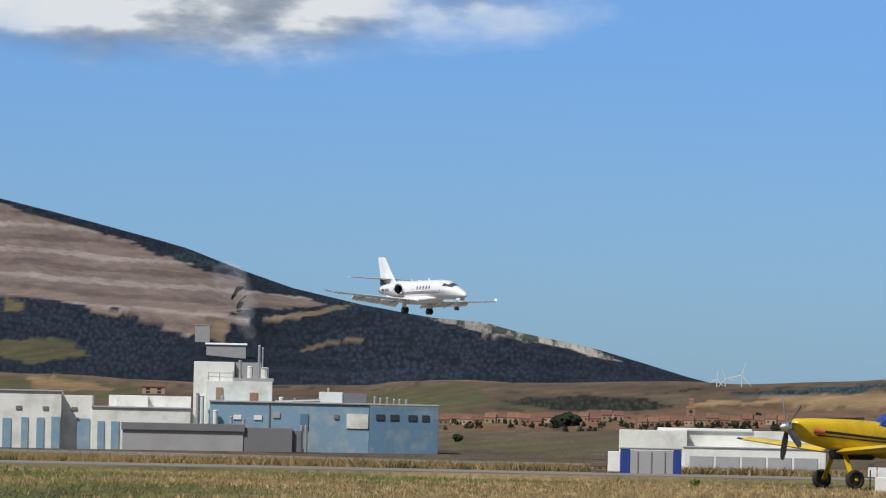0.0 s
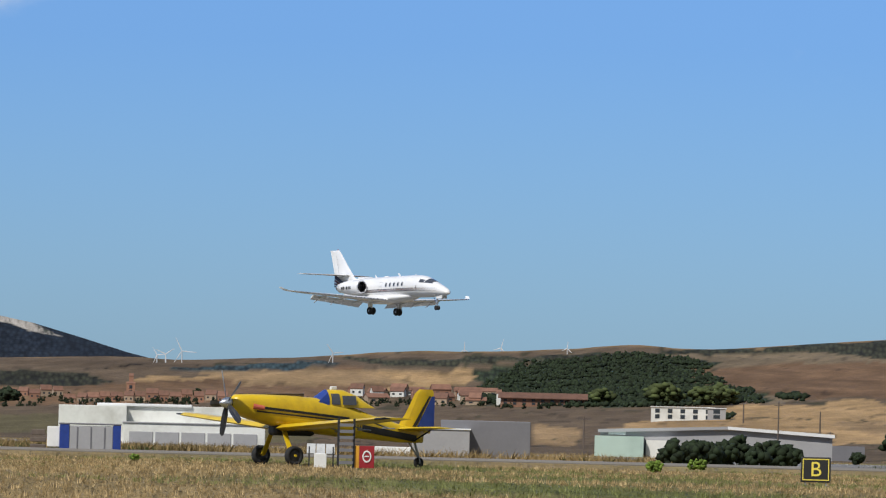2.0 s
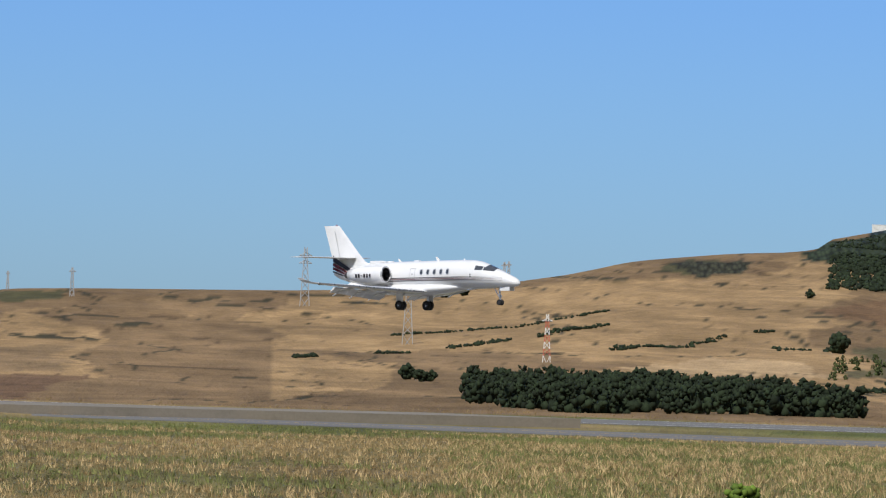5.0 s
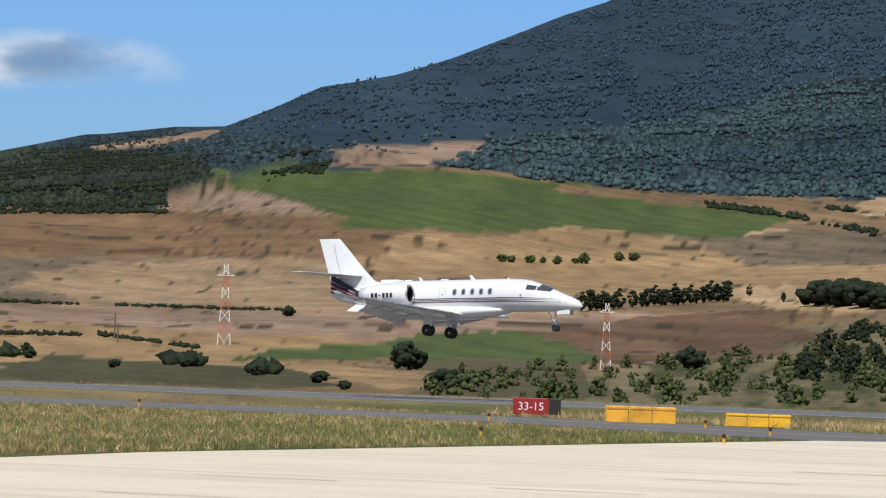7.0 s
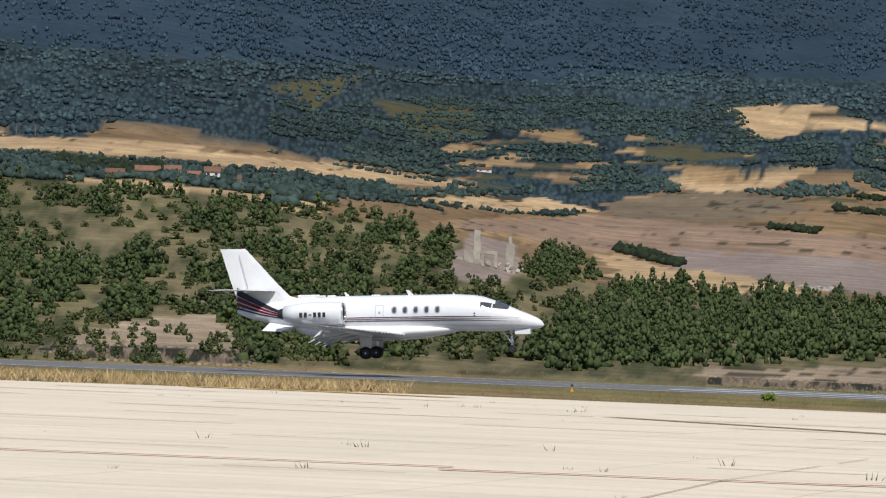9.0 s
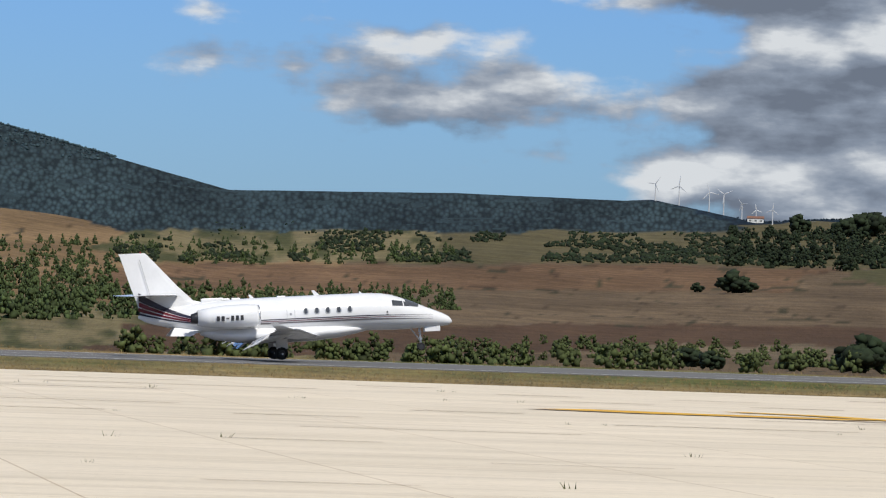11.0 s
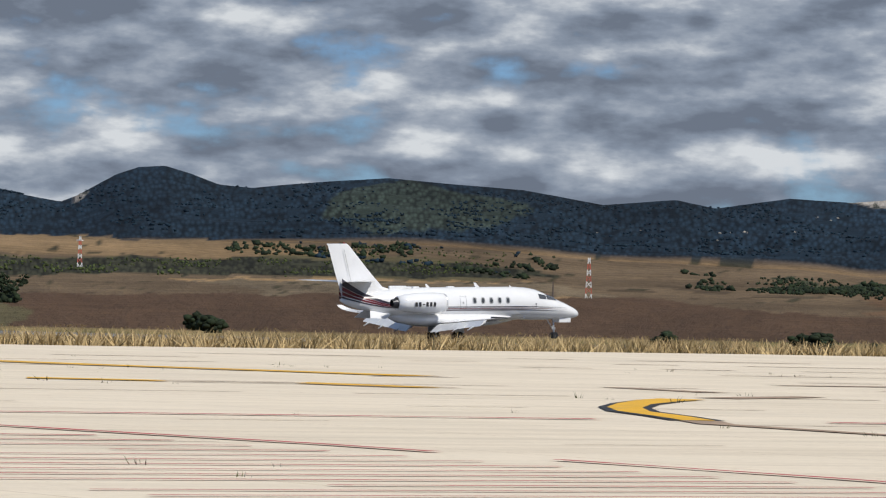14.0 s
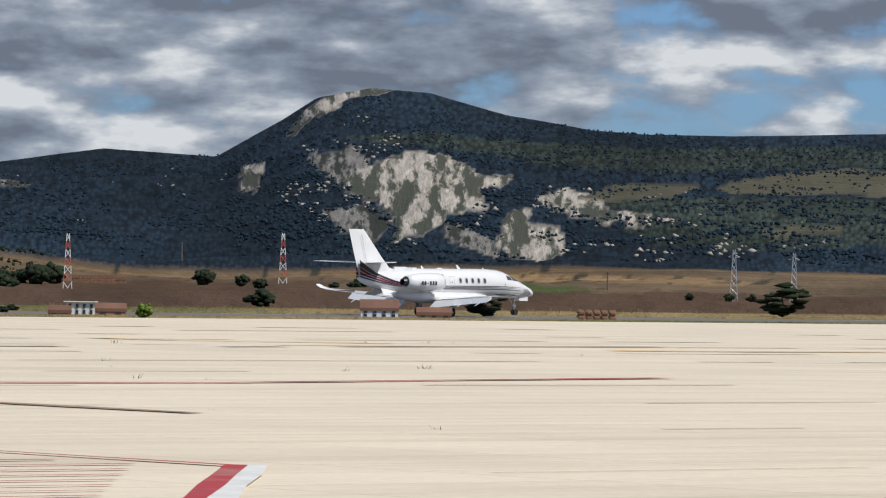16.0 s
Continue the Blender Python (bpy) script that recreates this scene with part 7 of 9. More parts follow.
def house(p, wpx, hpx, wall="cream_wall", roof="tile_roof", depth=0.8, rise=0.35, label="", windows=3, yaw=0.0, group="village houses", name="house"):
    """A house on the slope at p; width and height as seen, in units of distance / 9700."""
    m, s = upright(p)
    w, h = wpx * s, hpx * s
    d = w * depth
    b = thing(name, label or "pale rendered house with red tiled roof", "house", m @ Matrix.Rotation(radians(yaw), 4, "Z"), group=group)
    hw = h * (1 - rise)
    sink = 0.12 * h + 1.0
    bm = bmesh.new()
    box(bm, -w / 2, w / 2, 0, d, -sink, hw)
    if rise > 0:
        for x in (-w / 2, w / 2):
            f = [bm.verts.new((x, 0, hw)), bm.verts.new((x, d, hw)), bm.verts.new((x, d / 2, h))]
            bm.faces.new(f)
    part("wall", bm, wall, b)
    bm = bmesh.new()
    if rise > 0:
        gable(bm, -w / 2, w / 2, 0, d, hw, h * rise, over=0.03 * w)
    else:
        box(bm, -w / 2 - 0.2, w / 2 + 0.2, -0.2, d + 0.2, hw, hw + 0.06 * h)
    part("roof", bm, roof, b)
    for k in range(windows):
        x = -w / 2 + (k + 0.5) * w / windows
        ww, wh = w / windows * 0.18, hw * 0.20
        for z in ((hw * 0.5,) if hw * 9700 < 12 * 9700 * s else (hw * 0.28, hw * 0.72)):
            bm = bmesh.new()
            box(bm, x - ww, x + ww, -0.06, 0.05, z - wh / 1.3, z + wh / 1.3)
            part("window", bm, "glass_dark", b)
    return b


def hall(name, label, p, r, boxes, group=""):
    """A building of boxes: (x0, x1, z0, z1, y0, y1, material, part name) as seen, in units of distance / 9700."""
    m, s = upright(p, r)
    b = thing(name, label, "building", m, group=group)
    for x0, x1, z0, z1, y0, y1, mt, nm in boxes:
        bm = bmesh.new()
        box(bm, x0 * s, x1 * s, y0 * s, y1 * s, z0 * s, z1 * s, bevel=min(0.05, abs(x1 - x0) * s * 0.05))
        part(nm, bm, mt, b)
    return b, s


def factory():
    p = (-60.885, -0.156)
    b, s = hall("factory", "white and blue factory with stained walls and roof plant", p, 860, [
        (-520, -292, -30, 98, 0, 120, "white_wall", "hall_wall"), (-292, -238, -30, 93, 30, 120, "white_wall", "hall_wall"), (-238, -64, -30, 72, 20, 130, "white_wall", "hall_wall"),
        (-210, -64, 72, 95, 70, 150, "white_wall", "upper_wall"), (-60, 12, -10, 158, 60, 150, "white_wall", "tower_wall"), (-38, 80, -10, 124, 40, 60, "white_wall", "tower_wall"),
        (12, 82, 124, 130, 42, 140, "grey_wall", "platform"), (14, 60, 130, 158, 90, 140, "grey_wall", "plant_block"),
        # left blue wall in the lit tone, right one in a darker shaded tone
        (-30, 252, -30, 86, -10, 190, "blue_pale", "blue_wall"), (252.5, 374, -30, 84, -12, 190, "blue_wall", "blue_wall"),
        (-182, 30, -30, 34, -70, -20, "grey_wall", "shed_wall"), (-184, 32, 34, 47, -74, -16, "dark_wall", "shed_roof"), (30, 116, -30, 42, -68, -20, "dark_wall", "shed_wall"),
        (164, 205, 86, 108, 40, 90, "white_wall", "roof_box"), (205, 248, 86, 106, 42, 90, "dark_wall", "roof_box"), (116, 132, 0, 38, -60, -40, "dark_wall", "tank"),
        (-196, -140, 72, 94, 60, 70, "white_wall", "roof_box"), (-31, 375, 86, 89, -13, -9, "grey_wall", "parapet"), (-522, -290, 98, 101, -3, 2, "grey_wall", "parapet"), (-240, -62, 72, 75, 17, 22, "grey_wall", "parapet"),
    ])
    for x0, x1, z0, z1, y, mt, nm in [(-395, -380, -10, 50, -2, "blue_pale", "blue_panel"), (-362, -350, -10, 52, -2, "blue_pale", "blue_panel"), (-335, -322, -10, 52, -2, "blue_pale", "blue_panel"), (-309, -294, -10, 54, -2, "blue_pale", "blue_panel"),
                                      (-265, -242, -10, 52, 28, "blue_pale", "blue_panel"), (-228, -216, -10, 48, 18, "blue_pale", "blue_panel"), (-204, -190, -10, 48, 18, "blue_pale", "blue_panel"),
                                      (-372, -362, 66, 72, -2, "dark_wall", "vent"), (-325, -315, 66, 72, -2, "dark_wall", "vent"), (-275, -265, 66, 72, 28, "dark_wall", "vent"),
                                      (12, 26, 56, 64, -12, "sign_white", "window"), (48, 62, 56, 64, -12, "sign_white", "window"), (82, 94, 60, 70, -12, "grey_wall", "window"), (130, 144, 40, 68, -12, "blue_wall", "window"), (212, 250, 44, 70, -12, "white_wall", "stain_panel"), (190, 198, 60, 68, -12, "dark_wall", "vent"), (74, 76, -10, 84, -12, "dark_wall", "downpipe"),
                                      (264, 279, 60, 70, -14, "glass_dark", "window"), (289, 304, 60, 70, -14, "glass_dark", "window"), (321, 336, 60, 70, -14, "glass_dark", "window"), (345, 358, 60, 70, -14, "glass_dark", "window"),
                                      (-20, -8, 90, 112, 38, "cream_wall", "door"), (40, 54, 84, 104, 38, "brick_wall", "door")]:
        simple_part(nm, b, mt, (x0 * s, x1 * s, y * s, (y + 1.6) * s, z0 * s, z1 * s))
    for x, z0, z1, r, y in [(40, 130, 150, 5, 60), (22, 128, 160, 3, 70), (66, 130, 148, 7, 60), (56, 130, 188, 2.2, 80), (62, 130, 184, 1.4, 80), (-45, 40, 96, 5, 20), (-52, 0, 100, 3, 15), (-20, 40, 70, 4, -20), (8, 48, 60, 3, -30), (30, 47, 56, 3, -40), (132, 0, 46, 3, -55), (140, 0, 46, 3, -55),
                            (96, 86, 96, 4, 30), (262, 86, 100, 2.2, 20), (272, 86, 98, 2, 20), (284, 86, 99, 2, 20), (296, 86, 97, 1.6, 20), (306, 86, 97, 2, 20), (318, 86, 96, 2.5, 20), (180, 108, 114, 2, 60), (-8, 86, 96, 3, 30), (120, 86, 94, 2, 30), (10, 124, 140, 1, 42), (-34, 124, 138, 0.8, 42), (-14, 124, 138, 0.8, 42)]:
        bm = bmesh.new()
        tube(bm, (x * s, y * s, z0 * s), (x * s, y * s, z1 * s), r * s, r * s, 12)
        tube(bm, (x * s, y * s, z1 * s), (x * s, y * s, (z1 + 1.5) * s), r * 1.2 * s, r * 0.7 * s, 12)
        part("pipe", bm, "galvanised" if r < 4 else "white_wall", b)
    bm = bmesh.new()
    tube(bm, (85 * s, 20 * s, 88 * s), (165 * s, 20 * s, 92 * s), 3 * s)
    tube(bm, (-34 * s, 42 * s, 138 * s), (10 * s, 42 * s, 138 * s), 0.7 * s)
    tube(bm, (-34 * s, 42 * s, 131 * s), (10 * s, 42 * s, 131 * s), 0.7 * s)
    part("duct", bm, "galvanised", b)
    # smoke from the stack, in rigid puffs
    m, s = upright(p, 860)
    sm = thing("smoke_plume", "thin blue-grey smoke drifting from a stack", "smoke", m)
    rng = random.Random(4)
    for k in range(12):
        f = k / 11
        bm = bmesh.new()
        r = (7 + 22 * f) * s
        bmesh.ops.create_icosphere(bm, subdivisions=3, radius=r, matrix=Matrix.Translation(((48 - 45 * f + rng.uniform(-8, 8)) * s, 90 * s, (192 + 115 * f) * s)) @ Matrix.Diagonal((1, 0.6, 1.25, 1)))
        for v in bm.verts:
            v.co += v.normal * r * 0.35 * noise.noise(v.co / r * 1.3)
        part("puff", bm, "smoke", sm, smooth=True).visible_shadow = False
    return b


factory()


def works_and_village():
    hall("warehouse", "long white warehouse with stained walls in two tiers", (-55.747, -0.254), 520, [
        (-175, -55, -10, 70, 0, 120, "white_wall", "wall"), (-60, 190, -10, 40, -10, 60, "white_wall", "wall"), (-55, 190, 40, 72, 40, 140, "white_wall", "upper_wall"), (-108, 60, 70, 75, 35, 145, "white_roof", "roof"), (-62, 192, 40, 43, -12, 0, "grey_wall", "ledge")]
         + [(-50 + k * 46, -8 + k * 46, 4, 26, -11.5, -9, "grey_wall", "panel") for k in range(5)])
    hall("site_cabin", "grey site cabin with blue end panels", (-56.457, -0.236), 330, [
        (-35, 42, 0, 42, 0, 60, "grey_wall", "wall"), (-52, -35, 0, 44, -1, 61, "blue_paint", "end_panel"), (42, 56, 0, 44, -1, 61, "blue_paint", "end_panel"), (-74, -52, 4, 40, 4, 50, "sign_white", "store"), (-54, 57, 44, 47, -2, 62, "dark_wall", "roof"),
        (-104, -76, 0, 8, 10, 40, "post_wood", "pallet"), (-104, -76, 12, 20, 10, 40, "post_wood", "pallet"), (-102, -78, 24, 34, 10, 40, "post_wood", "pallet")]
         + [(-22 + k * 24, -20 + k * 24, 2, 40, -1.2, 0, "dark_wall", "seam") for k in range(3)])
    hall("grey_hall", "dark grey metal hall beside white sheds", (-52.319, -0.300), 420, [
        (-80, 79, -6, 70, 0, 160, "dark_wall", "wall"), (-130, -28, -6, 52, -30, 0, "grey_wall", "shed_wall"), (-132, -26, 52, 55, -32, 0, "white_roof", "shed_roof"), (-220, -132, -6, 20, -10, 10, "sign_white", "low_wall")])
    m, s = upright((-49.914, -0.313), 560)
    b = thing("big_hall", "large grey hall with low white pitched roof", "building", m)
    W, Dp, H1, H2 = 205 * s, 260 * s, 44 * s, 72 * s
    bm = bmesh.new()
    loft(bm, [[Vector((x, y, z)) for x, z in ((-W, -2), (W, -2), (W, H1), (0.1 * W, H2 - 1.2), (-W, H1))] for y in (0, Dp)])
    part("wall", bm, "grey_wall", b)
    bm = bmesh.new()
    loft(bm, [[Vector((x, y, z)) for x, z in ((W * 1.02, H1 - 0.15), (0.1 * W, H2 - 1.15), (0.1 * W, H2 - 0.85), (W * 1.02, H1 + 0.2))] for y in (-0.4, Dp)])
    part("roof", bm, "white_roof", b)
    bm = bmesh.new()
    loft(bm, [[Vector((x, y, z)) for x, z in ((-W * 1.02, H1 - 0.15), (0.1 * W, H2 - 1.15), (0.1 * W, H2 - 0.85), (-W * 1.02, H1 + 0.2))] for y in (-0.4, Dp)])
    part("roof", bm, "grey_wall", b)
    simple_part("lean_to", b, "dark_wall", (W, W * 1.28, 0, Dp * 0.5, -2, 28 * s))
    simple_part("green_store", b, "green_roof", (-W * 1.04, -W * 0.62, -3.5, -0.1, -2, 36 * s))
    simple_part("low_store", b, "sign_white", (-W * 0.60, -W * 0.38, -2.5, -0.1, -2, 30 * s))
    simple_part("sign_panel", b, "sign_white", (-W * 0.93, -W * 0.78, -0.2, -0.02, 38 * s, 44 * s))
    house((-50.269, 0.168), 112, 23, "white_wall", "white_roof", 0.4, 0.0, "long white farm barn on stubble slope", 5, name="barn", group="")
    house((-49.915, 0.183), 32, 20, "grey_wall", "white_roof", 0.6, 0.0, "small grey annex beside a barn", 1, name="annex", group="")
    # village below the low hills
    rng = random.Random(12)
    for k in range(30):
        f = k / 29
        x, y = 55 + 600 * f, 716 + 8 * f + rng.uniform(-1, 1)
        az0, el0 = (-58.623, 0.171)
        az1, el1 = (-55.080, 0.246)
        house((az0 + (az1 - az0) * f, el0 + (el1 - el0) * f + rng.uniform(-0.01, 0.02)), rng.uniform(15, 21), rng.uniform(15, 19), rng.choice(["cream_wall", "brick_wall"]), "tile_roof", 0.9, 0.42, "brown terraced house with tiled roof", 2, rng.uniform(-12, 12))
    az0, el0 = (-53.750, 0.244)
    az1, el1 = (-52.274, 0.291)
    for k in range(22):
        f = rng.random()
        house((az0 + (az1 - az0) * f, el0 + (el1 - el0) * f + rng.uniform(-0.02, 0.12)), rng.uniform(16, 40), rng.uniform(12, 20), rng.choice(["cream_wall", "brick_wall", "white_wall"]), "tile_roof", 0.7, 0.4, "village house with red tiled roof", 2, rng.uniform(-25, 25))
    house((-51.731, 0.281), 150, 22, "brick_wall", "tile_roof", 0.25, 0.4, "long brick terrace with tiled roof under the wooded hill", 9, name="terrace", group="")
    house((-52.191, 0.282), 9, 26, "white_wall", "tile_roof", 1.0, 0.2, "slim white tower beside a terrace", 0, name="tower", group="")
    house((-56.038, 0.282), 15, 22, "brick_wall", "tile_roof", 1.0, 0.1, "square brick church tower in the village", 1, name="church_tower", group="")
    house((-56.035, 0.412), 8, 18, "brick_wall", "tile_roof", 1.0, 0.2, "upper stage of a brick church tower", 0, name="belfry", group="")
    # quarry plant on the mountain
    house((-61.157, 0.996), 26, 30, "grey_wall", "grey_wall", 0.8, 0.0, "grey concrete quarry silo on the slope", 0, name="quarry_silo", group="quarry plant")
    house((-60.906, 0.842), 70, 24, "grey_wall", "white_roof", 0.5, 0.1, "grey quarry plant sheds on the slope", 0, name="quarry_shed", group="quarry plant")
    house((-61.653, 0.436), 40, 18, "cream_wall", "tile_roof", 0.6, 0.3, "small house at the foot of the mountain", 2)
    # farmstead
    for p, w, h, wl, rf, lab in (((-35.079, 0.561), 112, 22, "green_roof", "green_roof", "long pale green farm shed"), ((-34.418, 0.580), 24, 22, "white_wall", "tile_roof", "white farmhouse with tiled roof"), ((-34.224, 0.598), 42, 20, "brick_wall", "tile_roof", "low brick farm building with tiled roof"),
                                 ((-33.899, 0.619), 34, 20, "white_wall", "tile_roof", "white farmhouse with tiled roof"), ((-33.621, 0.592), 36, 19, "cream_wall", "tile_roof", "cream farm building with tiled roof"), ((-33.284, 0.578), 40, 14, "cream_wall", "tile_roof", "low cream outbuilding beside the farm"), ((-33.047, 0.762), 30, 10, "brick_wall", "tile_roof", "small brick hut on the field")):
        house(p, w, h, wl, rf, 0.5, 0.35, lab, 3, group="farmstead")
    house((-35.564, 1.752), 28, 11, "white_wall", "white_roof", 0.5, 0.0, "small white building on the hilltop", 0, name="hilltop_hut", group="")
    # hamlet in the valley
    for p, w, h, wl in (((-14.147, 1.583), 34, 14, "brick_wall"), ((-13.806, 1.619), 44, 18, "brick_wall"), ((-13.546, 1.629), 30, 16, "cream_wall"), ((-13.132, 1.609), 28, 20, "white_wall"), ((-12.846, 1.561), 8, 14, "white_wall"), ((-13.320, 1.602), 24, 12, "cream_wall"), ((-10.292, 1.791), 26, 8, "white_wall"), ((-1.251, 1.233), 50, 9, "white_wall")):
        house(p, w, h, wl, "tile_roof", 0.6, 0.4, "small valley house with tiled roof", 2, group="hamlet")
    # hill village
    for p, w, h, wl in (((19.625, 0.895), 40, 12, "cream_wall"), ((19.881, 0.856), 22, 19, "white_wall"), ((20.058, 0.849), 34, 19, "white_wall"), ((20.347, 0.870), 34, 14, "cream_wall"), ((20.571, 0.888), 36, 18, "white_wall"), ((20.719, 0.881), 20, 15, "cream_wall"),
                        ((20.984, 0.912), 46, 24, "cream_wall"), ((21.173, 0.918), 24, 26, "cream_wall"), ((22.902, 0.591), 24, 24, "cream_wall"), ((21.407, 0.594), 100, 10, "cream_wall"), ((11.307, 1.161), 36, 16, "white_wall"), ((13.011, 1.096), 28, 10, "white_wall"), ((14.930, 1.145), 30, 12, "cream_wall")):
        house(p, w * 0.8, h * 0.75, "white_wall" if w < 40 else wl, "tile_roof", 0.6, 0.3, "pale hill-village house with tiled roof", 3, group="hill village")
    # farm buildings by the ploughed land
    house((39.409, -0.327), 66, 26, "white_wall", "tile_roof", 0.6, 0.45, "white gabled farmhouse with chimneys", 4, name="farmhouse", group="")
    house((39.982, -0.329), 60, 14, "cream_wall", "tile_roof", 0.6, 0.4, "low farm outbuilding with tiled roof", 3, name="outbuilding", group="")
    house((36.290, -0.351), 50, 24, "white_wall", "white_roof", 0.5, 0.0, "white open-fronted farm building", 4, name="farm_store", group="")
    house((36.603, -0.346), 54, 16, "brick_wall", "tile_roof", 0.5, 0.4, "low red-roofed farm shed", 2, name="farm_shed", group="")
    house((36.072, -0.355), 40, 12, "brick_wall", "tile_roof", 0.5, 0.4, "low red-roofed farm shed", 2, name="farm_shed", group="")
    for p, w, h in (((30.009, 0.033), 50, 20), ((41.684, -0.323), 68, 17), ((14.914, 0.339), 28, 14), ((41.674, -0.305), 70, 16), ((36.421, -0.054), 76, 16), ((36.561, -0.065), 70, 16), ((14.897, 0.340), 26, 16), ((19.431, 0.464), 36, 7)):
        m, s = upright(p)
        b = thing("bale_stack", "stack of weathered brown straw bales on field", "straw bales", m, group="bale stacks")
        nx, nz = max(2, round(w / 14)), max(1, round(h / 7))
        for i in range(nx):
            for k in range(nz):
                bw, bh = w * s / nx, h * s / nz
                x0 = -w * s / 2 + i * bw
                simple_part("bale", b, "bale", (x0 + 0.02, x0 + bw * 0.97, rng.uniform(-0.2, 0.1), bw * 1.2, k * bh - (0.5 if k == 0 else 0), (k + 1) * bh - 0.02), bevel=0.12)
    # ruined stone works on the knoll
    m, s = upright((-10.266, 0.816))
    b = thing("stone_ruin", "ruined grey stone works among rubble on a knoll", "ruin", m)
    for x0, x1, z0, z1, y in ((-18, -6, 0, 62, 0), (-34, -16, 0, 26, 4), (-6, 26, 22, 26, 0), (-4, 2, 0, 22, 0), (20, 26, 0, 22, 0), (40, 54, 0, 40, 10), (44, 50, 40, 52, 10), (-52, -36, -6, 14, 6)):
        bm = bmesh.new()
        bmesh.ops.create_cube(bm, size=1)
        bmesh.ops.subdivide_edges(bm, edges=bm.edges[:], cuts=4, use_grid_fill=True)
        for v in bm.verts:
            v.co = Vector(((x0 + (v.co.x + 0.5) * (x1 - x0)) * s, (y + v.co.y * 8) * s, (z0 - 2 + (v.co.z + 0.5) * (z1 - z0 + 2)) * s))
            v.co += Vector((noise.noise(v.co * 0.9), noise.noise(v.co * 0.9 + Vector((9, 0, 0))), noise.noise(v.co + Vector((0, 7, 0))))) * 2.2 * s
        part("masonry", bm, "limestone", b)
    for k in range(46):
        bm = bmesh.new()
        r = rng.uniform(2, 6) * s
        bmesh.ops.create_icosphere(bm, subdivisions=1, radius=r)
        for v in bm.verts:
            v.co *= 1 + 0.5 * noise.noise(v.co * 3 / r + Vector((k, 0, 0)))
            v.co += Vector((rng.gauss(0, 0) + math.cos(k * 2.4) * (14 + k * 1.4) * s, -8 * s + math.sin(k * 2.4) * 10 * s, (math.sin(k * 2.4) * 14 - 8) * s * 0.8))
        part("rubble", bm, "limestone", b)


works_and_village()


# ---------------------------------------------------------------- pylons, poles, turbines
def pylon(p, hpx, banded=True, label="", arms=1):
    """A lattice mast: four tapering legs, cross braces, arms."""
    m, s = upright(p)
    h = hpx * s
    b = thing("pylon", label or ("red and white banded lattice pylon on farmland" if banded else "grey steel lattice pylon on farmland"), "pylon", m, group="pylons")
    w0, w1, n = h * 0.085, h * 0.022, 7
    bar = max(h * 0.0065, 0.9 * s)
    for k in range(n):
        bm = bmesh.new()
        za, zb = h * k / n - (1.5 if k == 0 else 0), h * (k + 1) / n
        ra, rb = w0 + (w1 - w0) * (k / n) ** 0.8, w0 + (w1 - w0) * ((k + 1) / n) ** 0.8
        for q in range(4):
            c, d = ((1, 1), (1, -1), (-1, -1), (-1, 1))[q], ((1, 1), (1, -1), (-1, -1), (-1, 1))[(q + 1) % 4]
            tube(bm, (c[0] * ra, c[1] * ra, za), (c[0] * rb, c[1] * rb, zb), bar, bar, 4)
            tube(bm, (c[0] * ra, c[1] * ra, za), (d[0] * rb, d[1] * rb, zb), bar * 0.6, bar * 0.6, 4)
            tube(bm, (d[0] * ra, d[1] * ra, za), (c[0] * rb, c[1] * rb, zb), bar * 0.6, bar * 0.6, 4)
        part("lattice_section", bm, ("pylon_white" if k % 2 == 0 else "pylon_red") if banded else "galvanised", b)
    for k in range(arms):
        bm = bmesh.new()
        z = h * (0.86 - 0.13 * k)
        tube(bm, (-h * 0.11, 0, z), (h * 0.11, 0, z), bar * 0.8, bar * 0.8, 4)
        tube(bm, (-h * 0.11, 0, z), (0, 0, z + h * 0.05), bar * 0.6, bar * 0.6, 4)
        tube(bm, (h * 0.11, 0, z), (0, 0, z + h * 0.05), bar * 0.6, bar * 0.6, 4)
        part("cross_arm", bm, "pylon_white" if banded else "galvanised", b)
    return b


for p, h, banded, arms in (((-39.006, 0.292), 86, True, 1), ((-40.464, 0.439), 118, False, 1), ((-41.550, 0.810), 104, False, 2), ((-39.471, 1.047), 48, False, 1), ((-39.424, 1.060), 46, False, 1), ((-32.556, 0.369), 98, True, 1), ((-29.774, 0.144), 142, True, 1), ((-25.780, 0.011), 118, True, 1),
                            ((13.536, 0.544), 74, False, 1), ((18.373, 0.270), 112, False, 1), ((21.510, 0.302), 96, False, 1), ((25.254, 0.302), 54, True, 1), ((36.149, -0.097), 100, True, 0), ((38.393, -0.031), 92, True, 0), ((30.574, 0.116), 74, True, 0), ((43.107, -0.129), 94, False, 1), ((43.733, -0.107), 88, False, 1),
                            ((-45.918, 0.836), 60, False, 2), ((-45.580, 0.779), 44, False, 1), ((-45.107, 0.768), 46, False, 1), ((-44.649, 0.892), 34, False, 1), ((-43.980, 0.838), 52, False, 1)):
    pylon(p, h, banded, arms=arms)


def pole(p, hpx, mat="post_wood", arm=0.0, wpx=1.6):
    m, s = upright(p)
    b = thing("utility_pole", "dark utility pole standing on farmland", "pole", m, group="poles")
    bm = bmesh.new()
    tube(bm, (0, 0, -1), (0, 0, hpx * s), wpx * s, wpx * 0.7 * s, 6)
    part("shaft", bm, mat, b)
    if arm:
        bm = bmesh.new()
        tube(bm, (-arm * s, 0, hpx * 0.93 * s), (arm * s, 0, hpx * 0.93 * s), 0.8 * s, 0.8 * s, 5)
        part("cross_arm", bm, mat, b)


